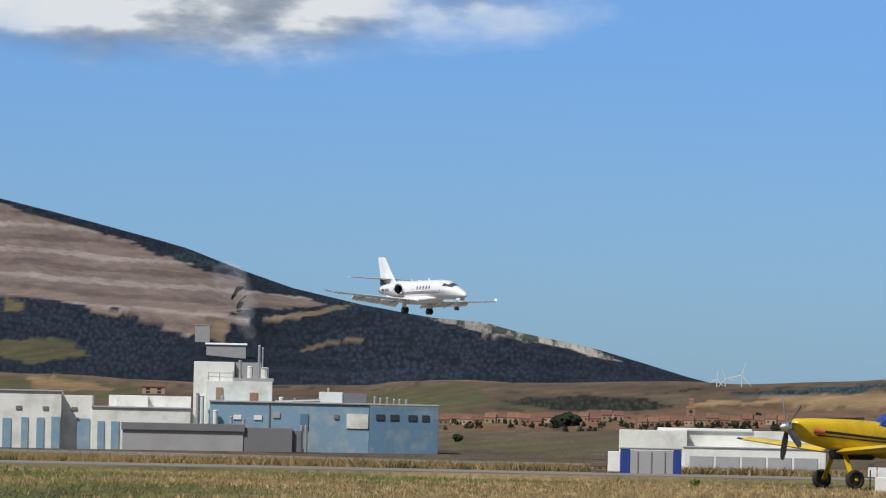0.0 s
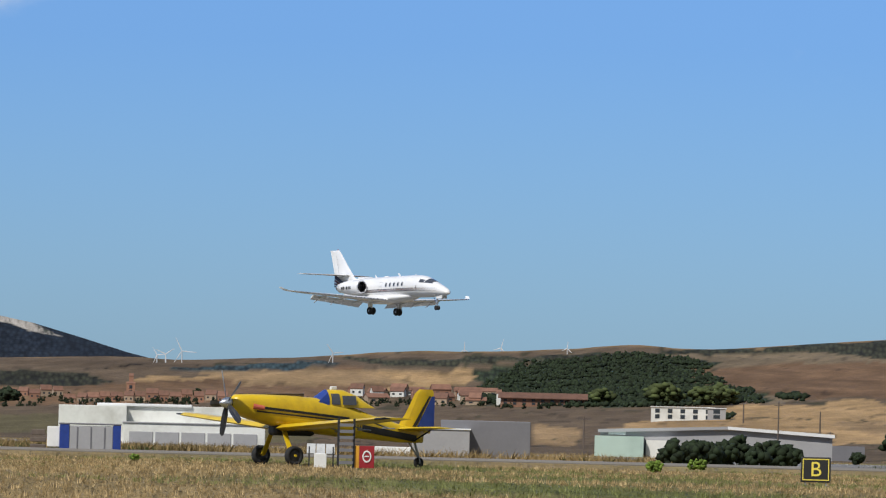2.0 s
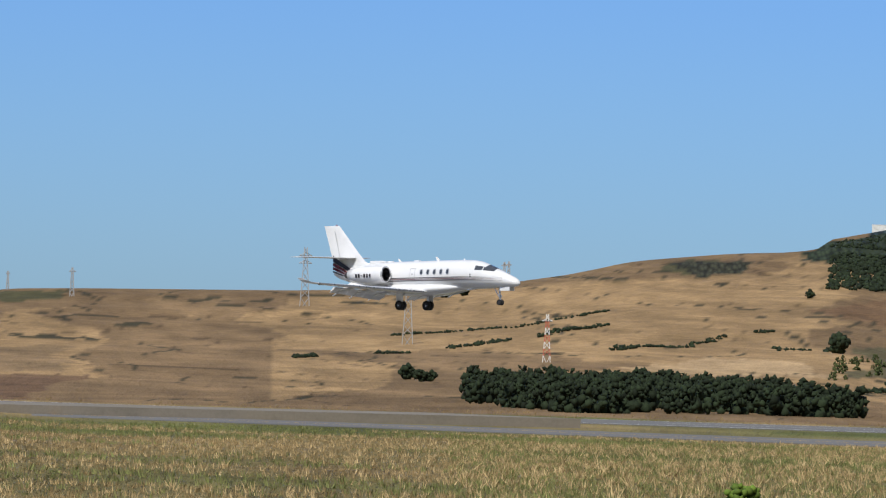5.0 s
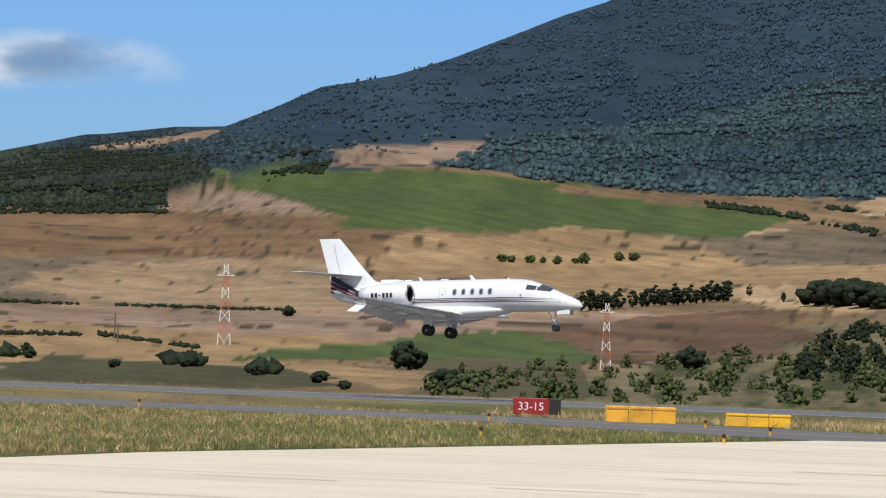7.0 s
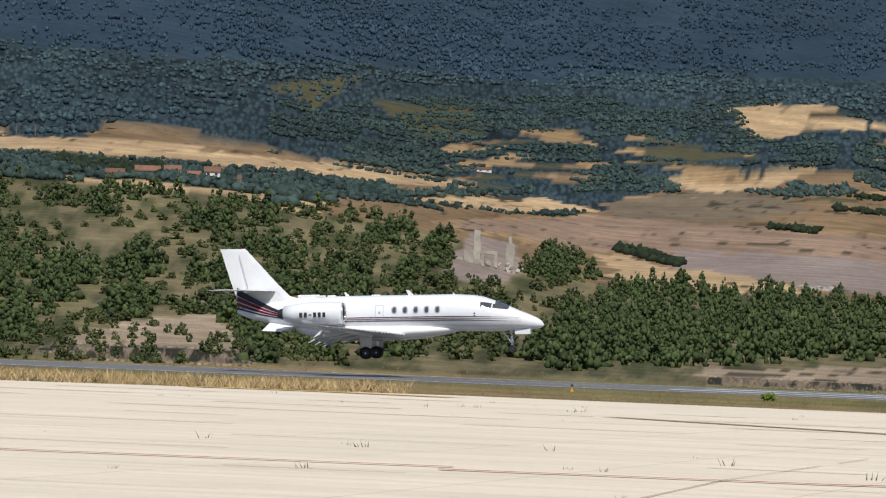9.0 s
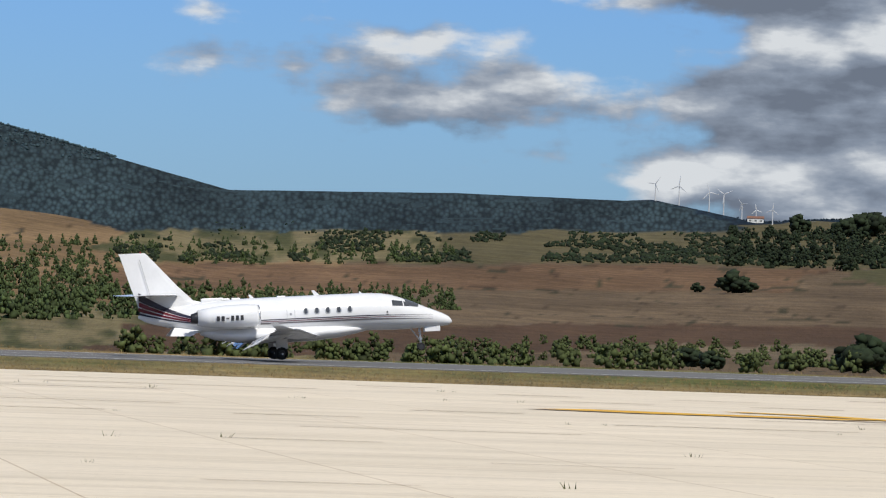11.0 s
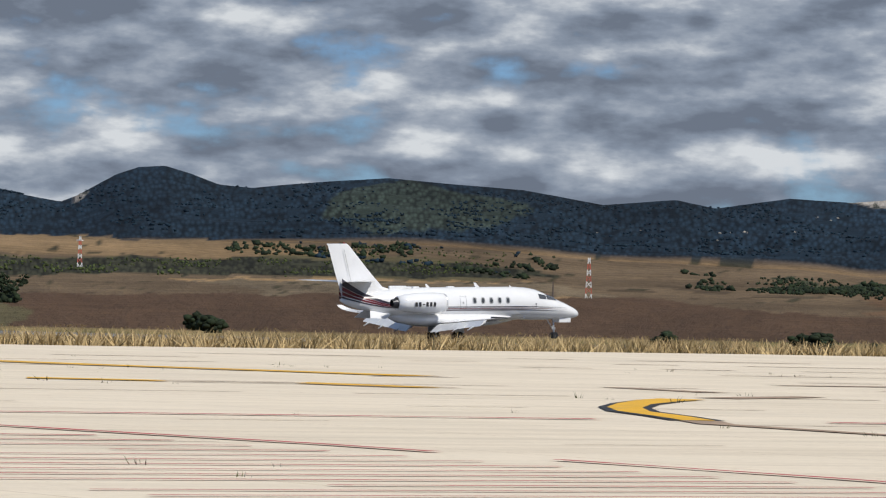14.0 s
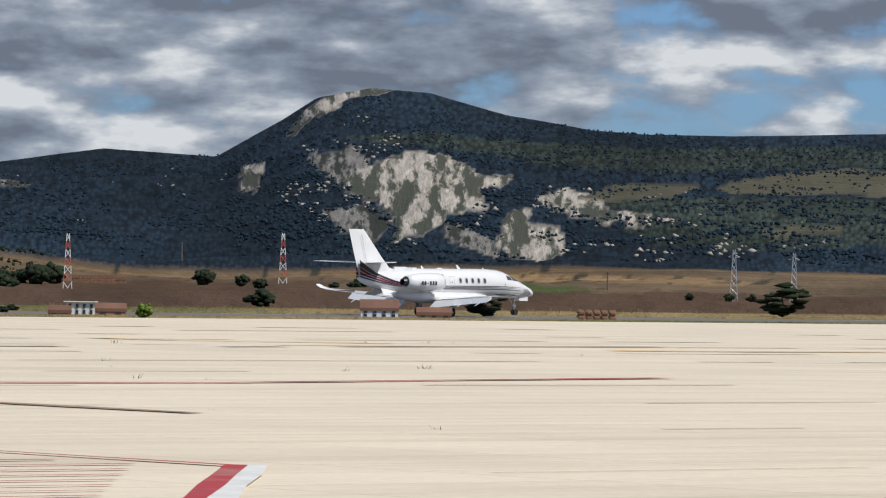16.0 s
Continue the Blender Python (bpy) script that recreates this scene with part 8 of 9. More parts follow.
for p, h, arm in (((-49.270, -0.226), 105, 8), ((-47.190, -0.249), 128, 8), ((-51.296, -0.266), 76, 12), ((-48.836, -0.114), 70, 0), ((-48.729, -0.123), 36, 6), ((-49.635, 0.161), 34, 0), ((-47.009, 0.288), 34, 0), ((-47.091, -0.187), 54, 0), ((-45.062, -0.283), 66, 0), ((-44.883, 0.342), 28, 0), ((-32.715, -0.256), 46, 4),
                  ((-32.864, 0.183), 44, 0), ((-32.585, 0.339), 50, 0), ((-30.882, 0.120), 34, 0), ((-30.915, 0.165), 46, 0), ((18.187, 0.970), 24, 0), ((30.203, 0.055), 36, 0), ((37.335, 0.033), 34, 0), ((41.788, -0.031), 34, 4), ((-14.991, 1.975), 20, 0), ((-15.188, 1.984), 20, 0)):
    pole(p, h, arm=arm)


def turbine(p, hpx, turn=0.0, yaw=0.0, reach=1.0):
    m, s = upright(p)
    b = thing("wind_turbine", "white three-bladed wind turbine on a ridge", "wind turbine", m @ Matrix.Rotation(radians(yaw), 4, "Z"), group="wind turbines")
    h = hpx * s
    bm = bmesh.new()
    tube(bm, (0, 0, -4), (0, 0, h), max(h * 0.026, 1.25 * s), max(h * 0.016, 0.8 * s), 10)
    part("tower", bm, "turbine_white", b)
    bm = bmesh.new()
    box(bm, -h * 0.02, h * 0.02, -h * 0.03, h * 0.07, h, h * 1.04, bevel=h * 0.008)
    part("nacelle", bm, "turbine_white", b)
    rt = new("rotor")
    rt.parent = b
    rt.matrix_basis = Matrix.Translation((0, -h * 0.045, h * 1.02)) @ Matrix.Rotation(radians(turn), 4, "Y")
    for k in range(3):
        bm = bmesh.new()
        mm = Matrix.Rotation(math.tau * k / 3, 4, "Y")
        loft(bm, [[mm @ Vector((dx * c, dy * 0.3 * c, z * h)) for dx, dy in ((-1, 0), (0, 1), (1, 0), (0, -1))] for z, c in ((0.02, max(h * 0.012, 0.6 * s)), (0.12 * reach, max(h * 0.020, 0.9 * s)), (0.5 * reach, max(h * 0.006, 0.35 * s)))])
        part("blade", bm, "turbine_white", rt)
    return rt


rotors = []
_rng = random.Random(7)
for p, h in (((-55.514, 0.614), 22), ((-53.938, 0.670), 16), ((-52.564, 0.769), 12), ((-52.180, 0.790), 14), ((-51.490, 0.831), 10), ((-55.773, 0.619), 14), ((-55.684, 0.621), 16),
             ((-3.080, 3.339), 30), ((-2.581, 3.263), 32), ((-2.114, 3.115), 42), ((-1.698, 3.054), 44), ((-1.276, 2.993), 40), ((-0.872, 2.926), 30),
             ((10.253, 1.411), 30), ((10.502, 1.372), 34), ((10.817, 1.340), 34), ((10.970, 1.339), 36), ((11.162, 1.274), 26), ((11.310, 1.256), 22), ((11.483, 1.202), 26),
             ((15.570, 1.460), 28), ((15.842, 1.451), 28), ((15.919, 1.459), 30), ((16.000, 1.320), 42), ((16.110, 1.394), 34), ((16.197, 1.456), 26), ((16.268, 1.458), 26), ((16.356, 1.461), 24), ((16.517, 1.242), 52), ((16.817, 1.287), 12), ((16.893, 1.295), 34), ((16.956, 1.374), 32), ((17.065, 1.483), 26), ((17.146, 1.533), 30), ((16.833, 1.323), 16)):
    rotors.append((turbine(p, h, 0, _rng.uniform(-35, 35), 2.4 if p[0] < -50 else 1.0), _rng.uniform(0, 120)))


# ---------------------------------------------------------------- trees and grass
def crown_mesh(name, mat, shape, seed, clumps=60, size=0.2):
    """A crown of many small leaf clumps in a unit-high outline: round, tall or spreading."""
    rng = random.Random(seed)
    bm = bmesh.new()
    for k in range(clumps):
        while True:
            x, y, z = rng.uniform(-1, 1), rng.uniform(-1, 1), rng.uniform(-1, 1)
            d = math.sqrt(x * x + y * y + z * z)
            if 0.45 < d < 1:
                break
        if shape == "tall":
            w = 0.17 * (1 - abs(z) ** 2.2) ** 0.5 + 0.03
            c = Vector((x * w, y * w, 0.52 + z * 0.46))
            r = size * rng.uniform(0.35, 0.65)
        elif shape == "cone":
            f = (z + 1) / 2
            w = 0.34 * (1 - f) ** 0.8 + 0.03
            c = Vector((x * w, y * w, 0.12 + f * 0.84))
            r = size * rng.uniform(0.45, 0.8) * (1.15 - 0.6 * f)
        else:
            lump = 1 + 0.3 * noise.noise(Vector((x * 1.6, y * 1.6, z * 1.6 + seed)))
            c = Vector((x * 0.46 * lump, y * 0.46 * lump, 0.58 + z * 0.38 * lump))
            r = size * rng.uniform(0.5, 1.0)
        v0 = len(bm.verts)
        q = Euler((rng.uniform(0, 6), rng.uniform(0, 6), rng.uniform(0, 6))).to_matrix().to_4x4()
        bmesh.ops.create_icosphere(bm, subdivisions=1, radius=r, matrix=Matrix.Translation(c) @ q)
        bm.verts.ensure_lookup_table()
        for v in bm.verts[v0:]:
            v.co += (v.co - c) * rng.uniform(-0.35, 0.5)
    me = bpy.data.meshes.new(name)
    bm.to_mesh(me)
    bm.free()
    me.materials.append(M[mat])
    me.polygons.foreach_set("use_smooth", [True] * len(me.polygons))
    return me


def trunk_mesh(name, thick):
    bm = bmesh.new()
    rng = random.Random(3)
    tube(bm, (0, 0, -0.06), (0.01, 0, 0.3), thick, thick * 0.7, 7)
    tube(bm, (0.01, 0, 0.3), (0, 0.01, 0.62), thick * 0.7, thick * 0.35, 6)
    for k in range(5):
        a = k * 1.3
        z = 0.26 + 0.06 * k
        tube(bm, (0, 0, z), (0.24 * math.cos(a), 0.24 * math.sin(a), z + 0.22), thick * 0.4, thick * 0.15, 5)
    me = bpy.data.meshes.new(name)
    bm.to_mesh(me)
    bm.free()
    me.materials.append(M["bark"])
    return me


CROWNS = {
    "oak": [crown_mesh("crown", "leaf_oak", "round", k, 64, 0.17) for k in range(3)],
    "dark": [crown_mesh("crown", "leaf_dark", "round", 10 + k, 64, 0.17) for k in range(3)],
    "poplar": [crown_mesh("crown", "leaf_dark", "tall", 20 + k, 44, 0.13) for k in range(2)],
    "bright": [crown_mesh("crown", "leaf_bright", "round", 30 + k, 60, 0.16) for k in range(2)],
    "pine": [crown_mesh("crown", "leaf_pine", "cone", 40 + k, 54, 0.17) for k in range(3)],
}
TRUNKS = {"oak": trunk_mesh("trunk", 0.035), "poplar": trunk_mesh("trunk", 0.016)}
LABELS = {"oak": ("holm_oak", "dark green holm oak on dry ground", "tree"), "dark": ("dark_tree", "dense dark green tree beside fields", "tree"), "poplar": ("poplar", "tall slim dark poplar in a field row", "tree"),
          "bright": ("green_bush", "bright green bush in dry grass", "bush"), "pine": ("pine_tree", "young green pine on the slope", "tree")}


def tree(p, hpx, kind="dark", wide=1.0, r=None):
    """A tree at p; its height as seen, in units of distance / 9700."""
    g = on_ground(p[0], r) if r else ground_at(*p)
    s = math.hypot(g.x, g.y) / 9700 * hpx
    nm, lab, cat = LABELS[kind]
    k = int(abs(p[0] * 137) + abs(p[1] * 61))
    ob = thing(nm, lab, cat, Matrix.Translation(g) @ Matrix.Rotation(k % 7, 4, "Z") @ Matrix.Diagonal((s * wide, s * wide, s, 1)), group=nm.replace("_", " ") + "s")
    if kind != "bright":
        t = new("trunk", TRUNKS["poplar" if kind == "poplar" else "oak"])
        t.parent = ob
    c = new("crown", CROWNS[kind][k % len(CROWNS[kind])])
    c.parent = ob
    c.location.z = {"bright": -0.15, "dark": -0.14, "oak": -0.12, "poplar": 0.0, "pine": -0.05}[kind]


SINGLE = [
    ("dark", 1.2, [((-57.347, 0.178), 26), ((-57.276, 0.179), 26), ((-58.466, 0.007), 16), ((-57.306, 0.192), 28), ((-57.436, 0.189), 22), ((-55.820, 0.299), 12), ((-55.347, 0.299), 14)]),
    ("dark", 1.0, [((-50.356, -0.336), 56), ((-50.179, -0.332), 60), ((-50.002, -0.327), 58), ((-49.825, -0.323), 52), ((-49.648, -0.306), 60), ((-49.471, -0.314), 48), ((-49.293, -0.309), 58), ((-49.146, -0.294), 48), ((-48.008, -0.194), 60), ((-48.438, -0.246), 26), ((-47.452, 0.482), 30), ((-47.346, 0.485), 26), ((-46.817, 1.077), 10)]),
    ("poplar", 1.8, [((-47.812, 0.449), 42), ((-47.688, 0.453), 44), ((-47.641, 0.454), 40), ((-45.629, 0.618), 24)]),
    ("oak", 1.3, [((-51.111, 0.306), 34), ((-50.491, 0.322), 44), ((-50.432, 0.324), 40), ((-50.048, 0.333), 38), ((-49.918, 0.337), 40), ((-49.842, 0.339), 36)]),
    ("dark", 1.0, [((-40.094, 0.934), 28), ((-39.882, 0.964), 22), ((-40.454, 0.073), 30), ((-40.317, 0.053), 26), ((-40.199, 0.057), 22), ((-35.963, 0.475), 40), ((-34.047, 0.603), 36), ((-35.385, 0.091), 28), ((-34.072, 0.472), 22), ((-33.004, 0.326), 46), ((-32.680, 0.360), 56), ((-34.524, -0.227), 34), ((-34.347, -0.221), 32), ((-33.726, -0.239), 26), ((-33.461, -0.231), 40), ((-33.194, -0.235), 30), ((-33.664, 0.650), 24), ((-33.486, 0.637), 26), ((-36.275, 1.028), 18)]),
    ("dark", 1.2, [((-27.840, -0.058), 54), ((-24.901, 0.040), 44), ((-27.462, -0.252), 44), ((-29.111, 0.461), 20), ((-31.825, -0.014), 20), ((-28.763, -0.225), 26), ((-29.415, -0.169), 20), ((-30.156, -0.106), 22), ((-28.495, -0.286), 20), ((-31.792, -0.068), 20), ((-32.356, -0.180), 18), ((-30.909, -0.135), 18)]),
    ("dark", 1.4, [((-23.614, 0.752), 46), ((-23.449, 0.758), 54), ((-23.272, 0.764), 58), ((-23.094, 0.758), 54), ((-22.917, 0.765), 46), ((-19.932, 1.580), 20), ((-20.227, 1.581), 16), ((-19.696, 1.588), 16), ((-19.459, 1.585), 16), ((-20.760, 1.610), 14)]),
    ("poplar", 1.5, [((-22.649, 0.857), 24), ((-22.377, 0.867), 26), ((-22.145, 0.650), 36), ((-21.964, 0.716), 28), ((-24.303, 0.834), 20), ((-23.946, 0.775), 18), ((-15.270, 1.570), 16)]),
    ("oak", 1.1, [((-26.898, 1.103), 16), ((-26.798, 1.100), 14), ((-26.603, 1.101), 16), ((-26.325, 1.098), 16), ((-26.030, 1.114), 20), ((-25.665, 1.150), 18), ((-25.517, 1.160), 18), ((-26.473, 1.105), 12), ((-26.130, 1.110), 12)]),
    ("bright", 1.0, [((-36.919, -1.196), 56), ((-33.790, -1.068), 44), ((-33.318, -1.054), 40), ((-36.885, -1.173), 46), ((-50.542, -0.493), 26), ((-50.070, -0.446), 24), ((-50.139, -0.443), 22), ((-50.581, -0.490), 20), ((-55.977, -0.520), 16), ((36.959, -0.405), 30), ((-7.218, -0.484), 18), ((-7.264, -0.483), 16)]),
    ("dark", 1.3, [((11.091, 0.485), 44), ((11.227, 0.490), 30), ((10.725, 0.480), 18), ((12.464, -0.317), 72), ((17.016, -0.363), 42), ((17.606, -0.345), 38), ((10.661, -0.314), 40), ((10.898, -0.336), 36), ((18.078, -0.330), 32), ((18.728, -0.310), 36), ((17.003, -0.341), 36), ((17.682, -0.333), 34), ((18.126, -0.332), 30), ((19.869, -0.350), 34), ((26.635, -0.330), 40), ((26.487, -0.316), 34), ((23.640, 0.124), 44), ((23.935, 0.149), 36)]),
    ("dark", 1.6, [((32.982, -0.310), 26), ((32.805, -0.314), 24), ((34.364, -0.021), 20), ((35.582, -0.320), 14), ((31.392, -0.341), 30), ((32.987, -0.334), 36), ((32.810, -0.326), 28), ((39.174, -0.075), 20), ((38.168, -0.277), 34), ((34.341, -0.025), 18), ((39.186, -0.083), 20), ((38.932, -0.075), 12), ((40.811, -0.096), 16), ((35.481, -0.336), 14), ((33.561, -0.357), 20), ((33.147, -0.352), 16)]),
    ("poplar", 3.2, [((40.502, -0.308), 56), ((43.617, -0.274), 62)]),
    ("dark", 1.2, [((35.497, -0.058), 36), ((35.674, -0.055), 28), ((35.840, -0.065), 40), ((35.970, -0.063), 40), ((37.577, -0.061), 32), ((37.978, -0.067), 22), ((38.156, -0.076), 22), ((43.060, -0.118), 16), ((43.296, -0.114), 16), ((43.473, -0.111), 14), ((43.828, -0.118), 16), ((42.646, -0.112), 14)]),
    ("dark", 1.1, [((11.769, 1.134), 36), ((12.213, 1.107), 36), ((12.360, 1.111), 46), ((12.538, 1.117), 50), ((12.833, 1.108), 46), ((12.922, 1.111), 40), ((13.188, 1.090), 44), ((13.336, 1.083), 40), ((13.484, 1.087), 40), ((13.721, 1.077), 38), ((14.018, 1.027), 36), ((14.314, 1.007), 36), ((14.668, 1.018), 46), ((14.846, 0.994), 40)]),
]
for kind, wide, spots in SINGLE:
    for p, h in spots:
        tree(p, h, kind, wide)
# a row of poplars across the valley floor
(_a0, _e0), (_a1, _e1) = (-26.031, 0.611), (-24.511, 0.763)
for k in range(24):
    f = k / 23 + _rng.uniform(-0.015, 0.015)
    if 0.28 < f < 0.32:
        continue
    tree((_a0 + (_a1 - _a0) * f, _e0 + (_e1 - _e0) * f), _rng.uniform(26, 40), "poplar", 1.5)


def blob_templates(lobes, n, seed, pointed=False):
    """Uneven clumps of leaf masses as arrays of vertices and triangles."""
    out = []
    rng = random.Random(seed)
    octa = [(1, 0, 0), (0, 1, 0), (-1, 0, 0), (0, -1, 0), (0, 0, 1), (0, 0, -1)]
    tri = [(0, 1, 4), (1, 2, 4), (2, 3, 4), (3, 0, 4), (1, 0, 5), (2, 1, 5), (3, 2, 5), (0, 3, 5)]
    for k in range(n):
        vs, fs = [], []
        for q in range(lobes):
            if lobes > 2:
                f = rng.random() ** (1.3 if pointed else 1.0)
                d = rng.uniform(0.12, 0.46) * ((1.05 - 0.95 * f) if pointed else (1.1 - 0.6 * f))
                a = rng.uniform(0, math.tau)
                c, r = Vector((d * math.cos(a), d * math.sin(a), 0.12 + (0.82 if pointed else 0.70) * f)), rng.uniform(0.07, 0.16) * (1.15 - 0.5 * f)
            else:
                c, r = Vector((0.0, 0.0, 0.40)), 0.5
            m = Euler((rng.uniform(0, 6), rng.uniform(0, 6), rng.uniform(0, 6))).to_matrix()
            i = len(vs)
            vs += [tuple(c + m @ Vector(o) * r * rng.uniform(0.45, 1.75)) for o in octa]
            fs += [(x + i, y + i, z + i) for x, y, z in tri]
        out.append((np.array(vs), np.array(fs)))
    return out


FAR_BLOBS = blob_templates(1, 16, 1)
NEAR_BLOBS = blob_templates(27, 10, 2)
PINE_BLOBS = blob_templates(26, 10, 3, True)


def stuff(name, label, category, mat, templates, places, scales, seed=0):
    """One joined object from many scattered small forms."""
    rng = np.random.default_rng(seed)
    vs, fs, n = [], [], 0
    for (x, y, z), (w, h) in zip(places, scales):
        v, f = templates[rng.integers(len(templates))]
        a = rng.uniform(0, math.tau)
        c, s = math.cos(a), math.sin(a)
        q = np.stack([(v[:, 0] * c - v[:, 1] * s) * w + x, (v[:, 0] * s + v[:, 1] * c) * w + y, v[:, 2] * h + z], 1)
        vs.append(q)
        fs.append(f + n)
        n += len(v)
    V, F = np.concatenate(vs), np.concatenate(fs)
    me = bpy.data.meshes.new(name)
    me.vertices.add(len(V))
    me.vertices.foreach_set("co", V.ravel())
    me.loops.add(F.size)
    me.loops.foreach_set("vertex_index", F.ravel().astype(np.int32))
    me.polygons.add(len(F))
    me.polygons.foreach_set("loop_start", np.arange(0, F.size, 3, dtype=np.int32))
    me.update(calc_edges=True)
    me.materials.append(M[mat])
    return tagged(new(name, me), label, category, kind="stuff")


def bare(az, el):
    """Where the land is field or rock rather than wood and scrub."""
    out = np.zeros(len(az), bool)
    for colour, poly in PATCHES:
        hit = inside(poly, az, el)
        out[hit] = max(colour) > 0.105 and colour != DRY_SLOPE
    return out | clearing(az, el)


def wood(name, label, mat, poly, count, low, high, templates, seed, gaps=0.0, wide=1.0, anywhere=False):
    """Trees scattered over an outline of bearing and elevation; heights in metres."""
    rng = np.random.default_rng(seed)
    pa = np.array(poly)
    pts, sc = [], []
    tries = 0
    while len(pts) < count and tries < 40:
        tries += 1
        az = rng.uniform(pa[:, 0].min(), pa[:, 0].max(), count)
        el = rng.uniform(pa[:, 1].min(), pa[:, 1].max(), count)
        ok = inside(poly, az, el)
        if gaps:
            ok &= fbm(az * 2.6, el * 7.0, 3, seed + 5) > (gaps - 0.5) * 0.5
        if not anywhere:
            ok &= ~bare(az, el)
        for g in ground_many(az[ok], el[ok])[:count - len(pts)]:
            h = rng.uniform(low, high)
            pts.append((g[0], g[1], g[2] - 0.12 * h))
            w = h * rng.uniform(0.7, 1.1) * wide
            sc.append((w, h))
    if mat == "leaf_far_hazed":
        # plantations of dark conifers cover the upper slopes; their blue carries distance haze
        xy = np.array(pts)
        az, el = np.degrees(np.arctan2(xy[:, 0], xy[:, 1])), np.degrees(np.arctan2(xy[:, 2] - EYE[2], np.hypot(xy[:, 0], xy[:, 1])))
        dark = inside(CONIFER, az, el)
        if dark.sum() > 20:
            stuff(name, "dense dark conifer plantation on the upper slope", "trees", "leaf_conifer_hazed", templates, xy[dark], np.array(sc)[dark] * (0.8, 1.25), seed)
            pts, sc = xy[~dark], np.array(sc)[~dark]
            if len(pts) == 0:
                return None
    return stuff(name, label, "trees", mat, templates, pts, sc, seed)


S_HILL = [(-23.13, 0.24), (-22.08, 0.54), (-21.21, 0.96), (-20.21, 1.17), (-19.15, 1.29), (-17.97, 1.37), (-17.92, -0.23), (-20.28, -0.25), (-22.65, -0.16), (-23.12, -0.06)]
S_MAIN = [(-20.45, 0.93), (-18.40, 1.43), (-17.87, 1.61), (-16.10, 1.60), (-14.97, 1.55), (-13.97, 1.54), (-12.19, 1.47), (-11.12, 1.25), (-10.60, 1.13), (-10.55, -0.11), (-12.42, -0.30), (-15.09, -0.17), (-20.41, -0.13)]
S_KNOLL = [(-12.97, 1.12), (-11.67, 1.23), (-10.84, 1.18), (-10.01, 0.97), (-9.11, 0.68), (-9.39, 0.32), (-9.96, -0.18), (-12.91, -0.29)]
S_CONE = [(-8.95, 0.65), (-8.24, 0.70), (-6.58, 0.61), (-4.81, 0.56), (-1.45, 0.60), (4.64, 0.81), (8.18, 0.85), (8.21, 0.18), (-1.42, -0.33), (-5.07, -0.36), (-5.49, -0.23), (-5.85, -0.00), (-8.03, -0.16), (-9.51, -0.26), (-9.81, -0.15), (-9.29, 0.34)]
wood("hillside_scrub", "green oak and pine scrub scattered over a dry slope", "leaf_oak", S_HILL, 500, 0.9, 2.6, NEAR_BLOBS, 31, 0.42)
wood("hillside_pines", "young green pines on a dry slope", "leaf_pine", S_MAIN, 860, 1.2, 3.2, PINE_BLOBS, 32, 0.56)
wood("hillside_scrub", "low dark scrub over a dry slope", "leaf_oak", S_MAIN, 900, 0.5, 1.3, NEAR_BLOBS, 33, 0.44, 1.5)
wood("knoll_scrub", "scrub among stones on a knoll", "leaf_oak", S_KNOLL, 300, 0.8, 2.2, NEAR_BLOBS, 34, 0.4)
wood("pine_plantation", "dense plantation of young dark pines", "leaf_pine", S_CONE, 2600, 1.8, 3.6, PINE_BLOBS, 35, 0.0, 0.8)
wood("knoll_thicket", "bright pine thicket beside the ruin", "leaf_pine", [(-9.84, 0.79), (-9.56, 1.03), (-9.26, 0.93), (-9.07, 0.73), (-9.54, 0.65)], 60, 2, 3.4, PINE_BLOBS, 36)
wood("roadside_grove", "dense dark grove beyond the runway", "leaf_dark", [(-39.84, 0.03), (-39.70, 0.00), (-38.69, 0.01), (-37.51, 0.00), (-36.62, -0.04), (-35.73, -0.18), (-35.73, -0.22), (-36.91, -0.20), (-38.68, -0.23), (-39.81, -0.18)], 420, 2.6, 4.2, NEAR_BLOBS, 37, 0.0, 1.0, anywhere=True)
wood("runway_bushes", "bushes along the foot of the slope", "leaf_oak", [(-36.01, 0.18), (-32.53, 0.28), (-32.54, 0.52), (-36.02, 0.41)], 90, 1.0, 2.6, NEAR_BLOBS, 38, anywhere=True)
wood("runway_bushes", "bushes along the foot of the slope", "leaf_oak", [(-27.67, -0.08), (-22.85, 0.37), (-22.05, -0.25), (-27.66, -0.41)], 170, 0.8, 2.4, NEAR_BLOBS, 39, anywhere=True)
wood("stream_trees", "trees along a stream bed", "leaf_dark", [(-23.85, 0.34), (-22.86, 0.55), (-21.78, 0.47), (-21.77, -0.00), (-23.83, -0.07)], 80, 1.5, 3.2, NEAR_BLOBS, 40, anywhere=True)
wood("eastern_scrub", "scrub along the far runway verge", "leaf_oak", [(4.66, -0.36), (9.97, -0.07), (12.34, -0.12), (13.82, -0.16), (13.82, -0.30), (4.67, -0.54)], 200, 0.8, 2.4, NEAR_BLOBS, 41, anywhere=True)
wood("eastern_scrub", "scrub along the far runway verge", "leaf_oak", [(16.77, -0.16), (21.20, -0.02), (21.21, -0.19), (16.78, -0.27)], 60, 0.6, 2.0, NEAR_BLOBS, 42, anywhere=True)
wood("village_trees", "garden trees between village houses", "leaf_dark", [(-58.65, 0.21), (-55.17, 0.26), (-51.27, 0.35), (-51.27, 0.26), (-55.17, 0.19), (-58.65, 0.14)], 330, 0.9, 2.3, NEAR_BLOBS, 43, anywhere=True)
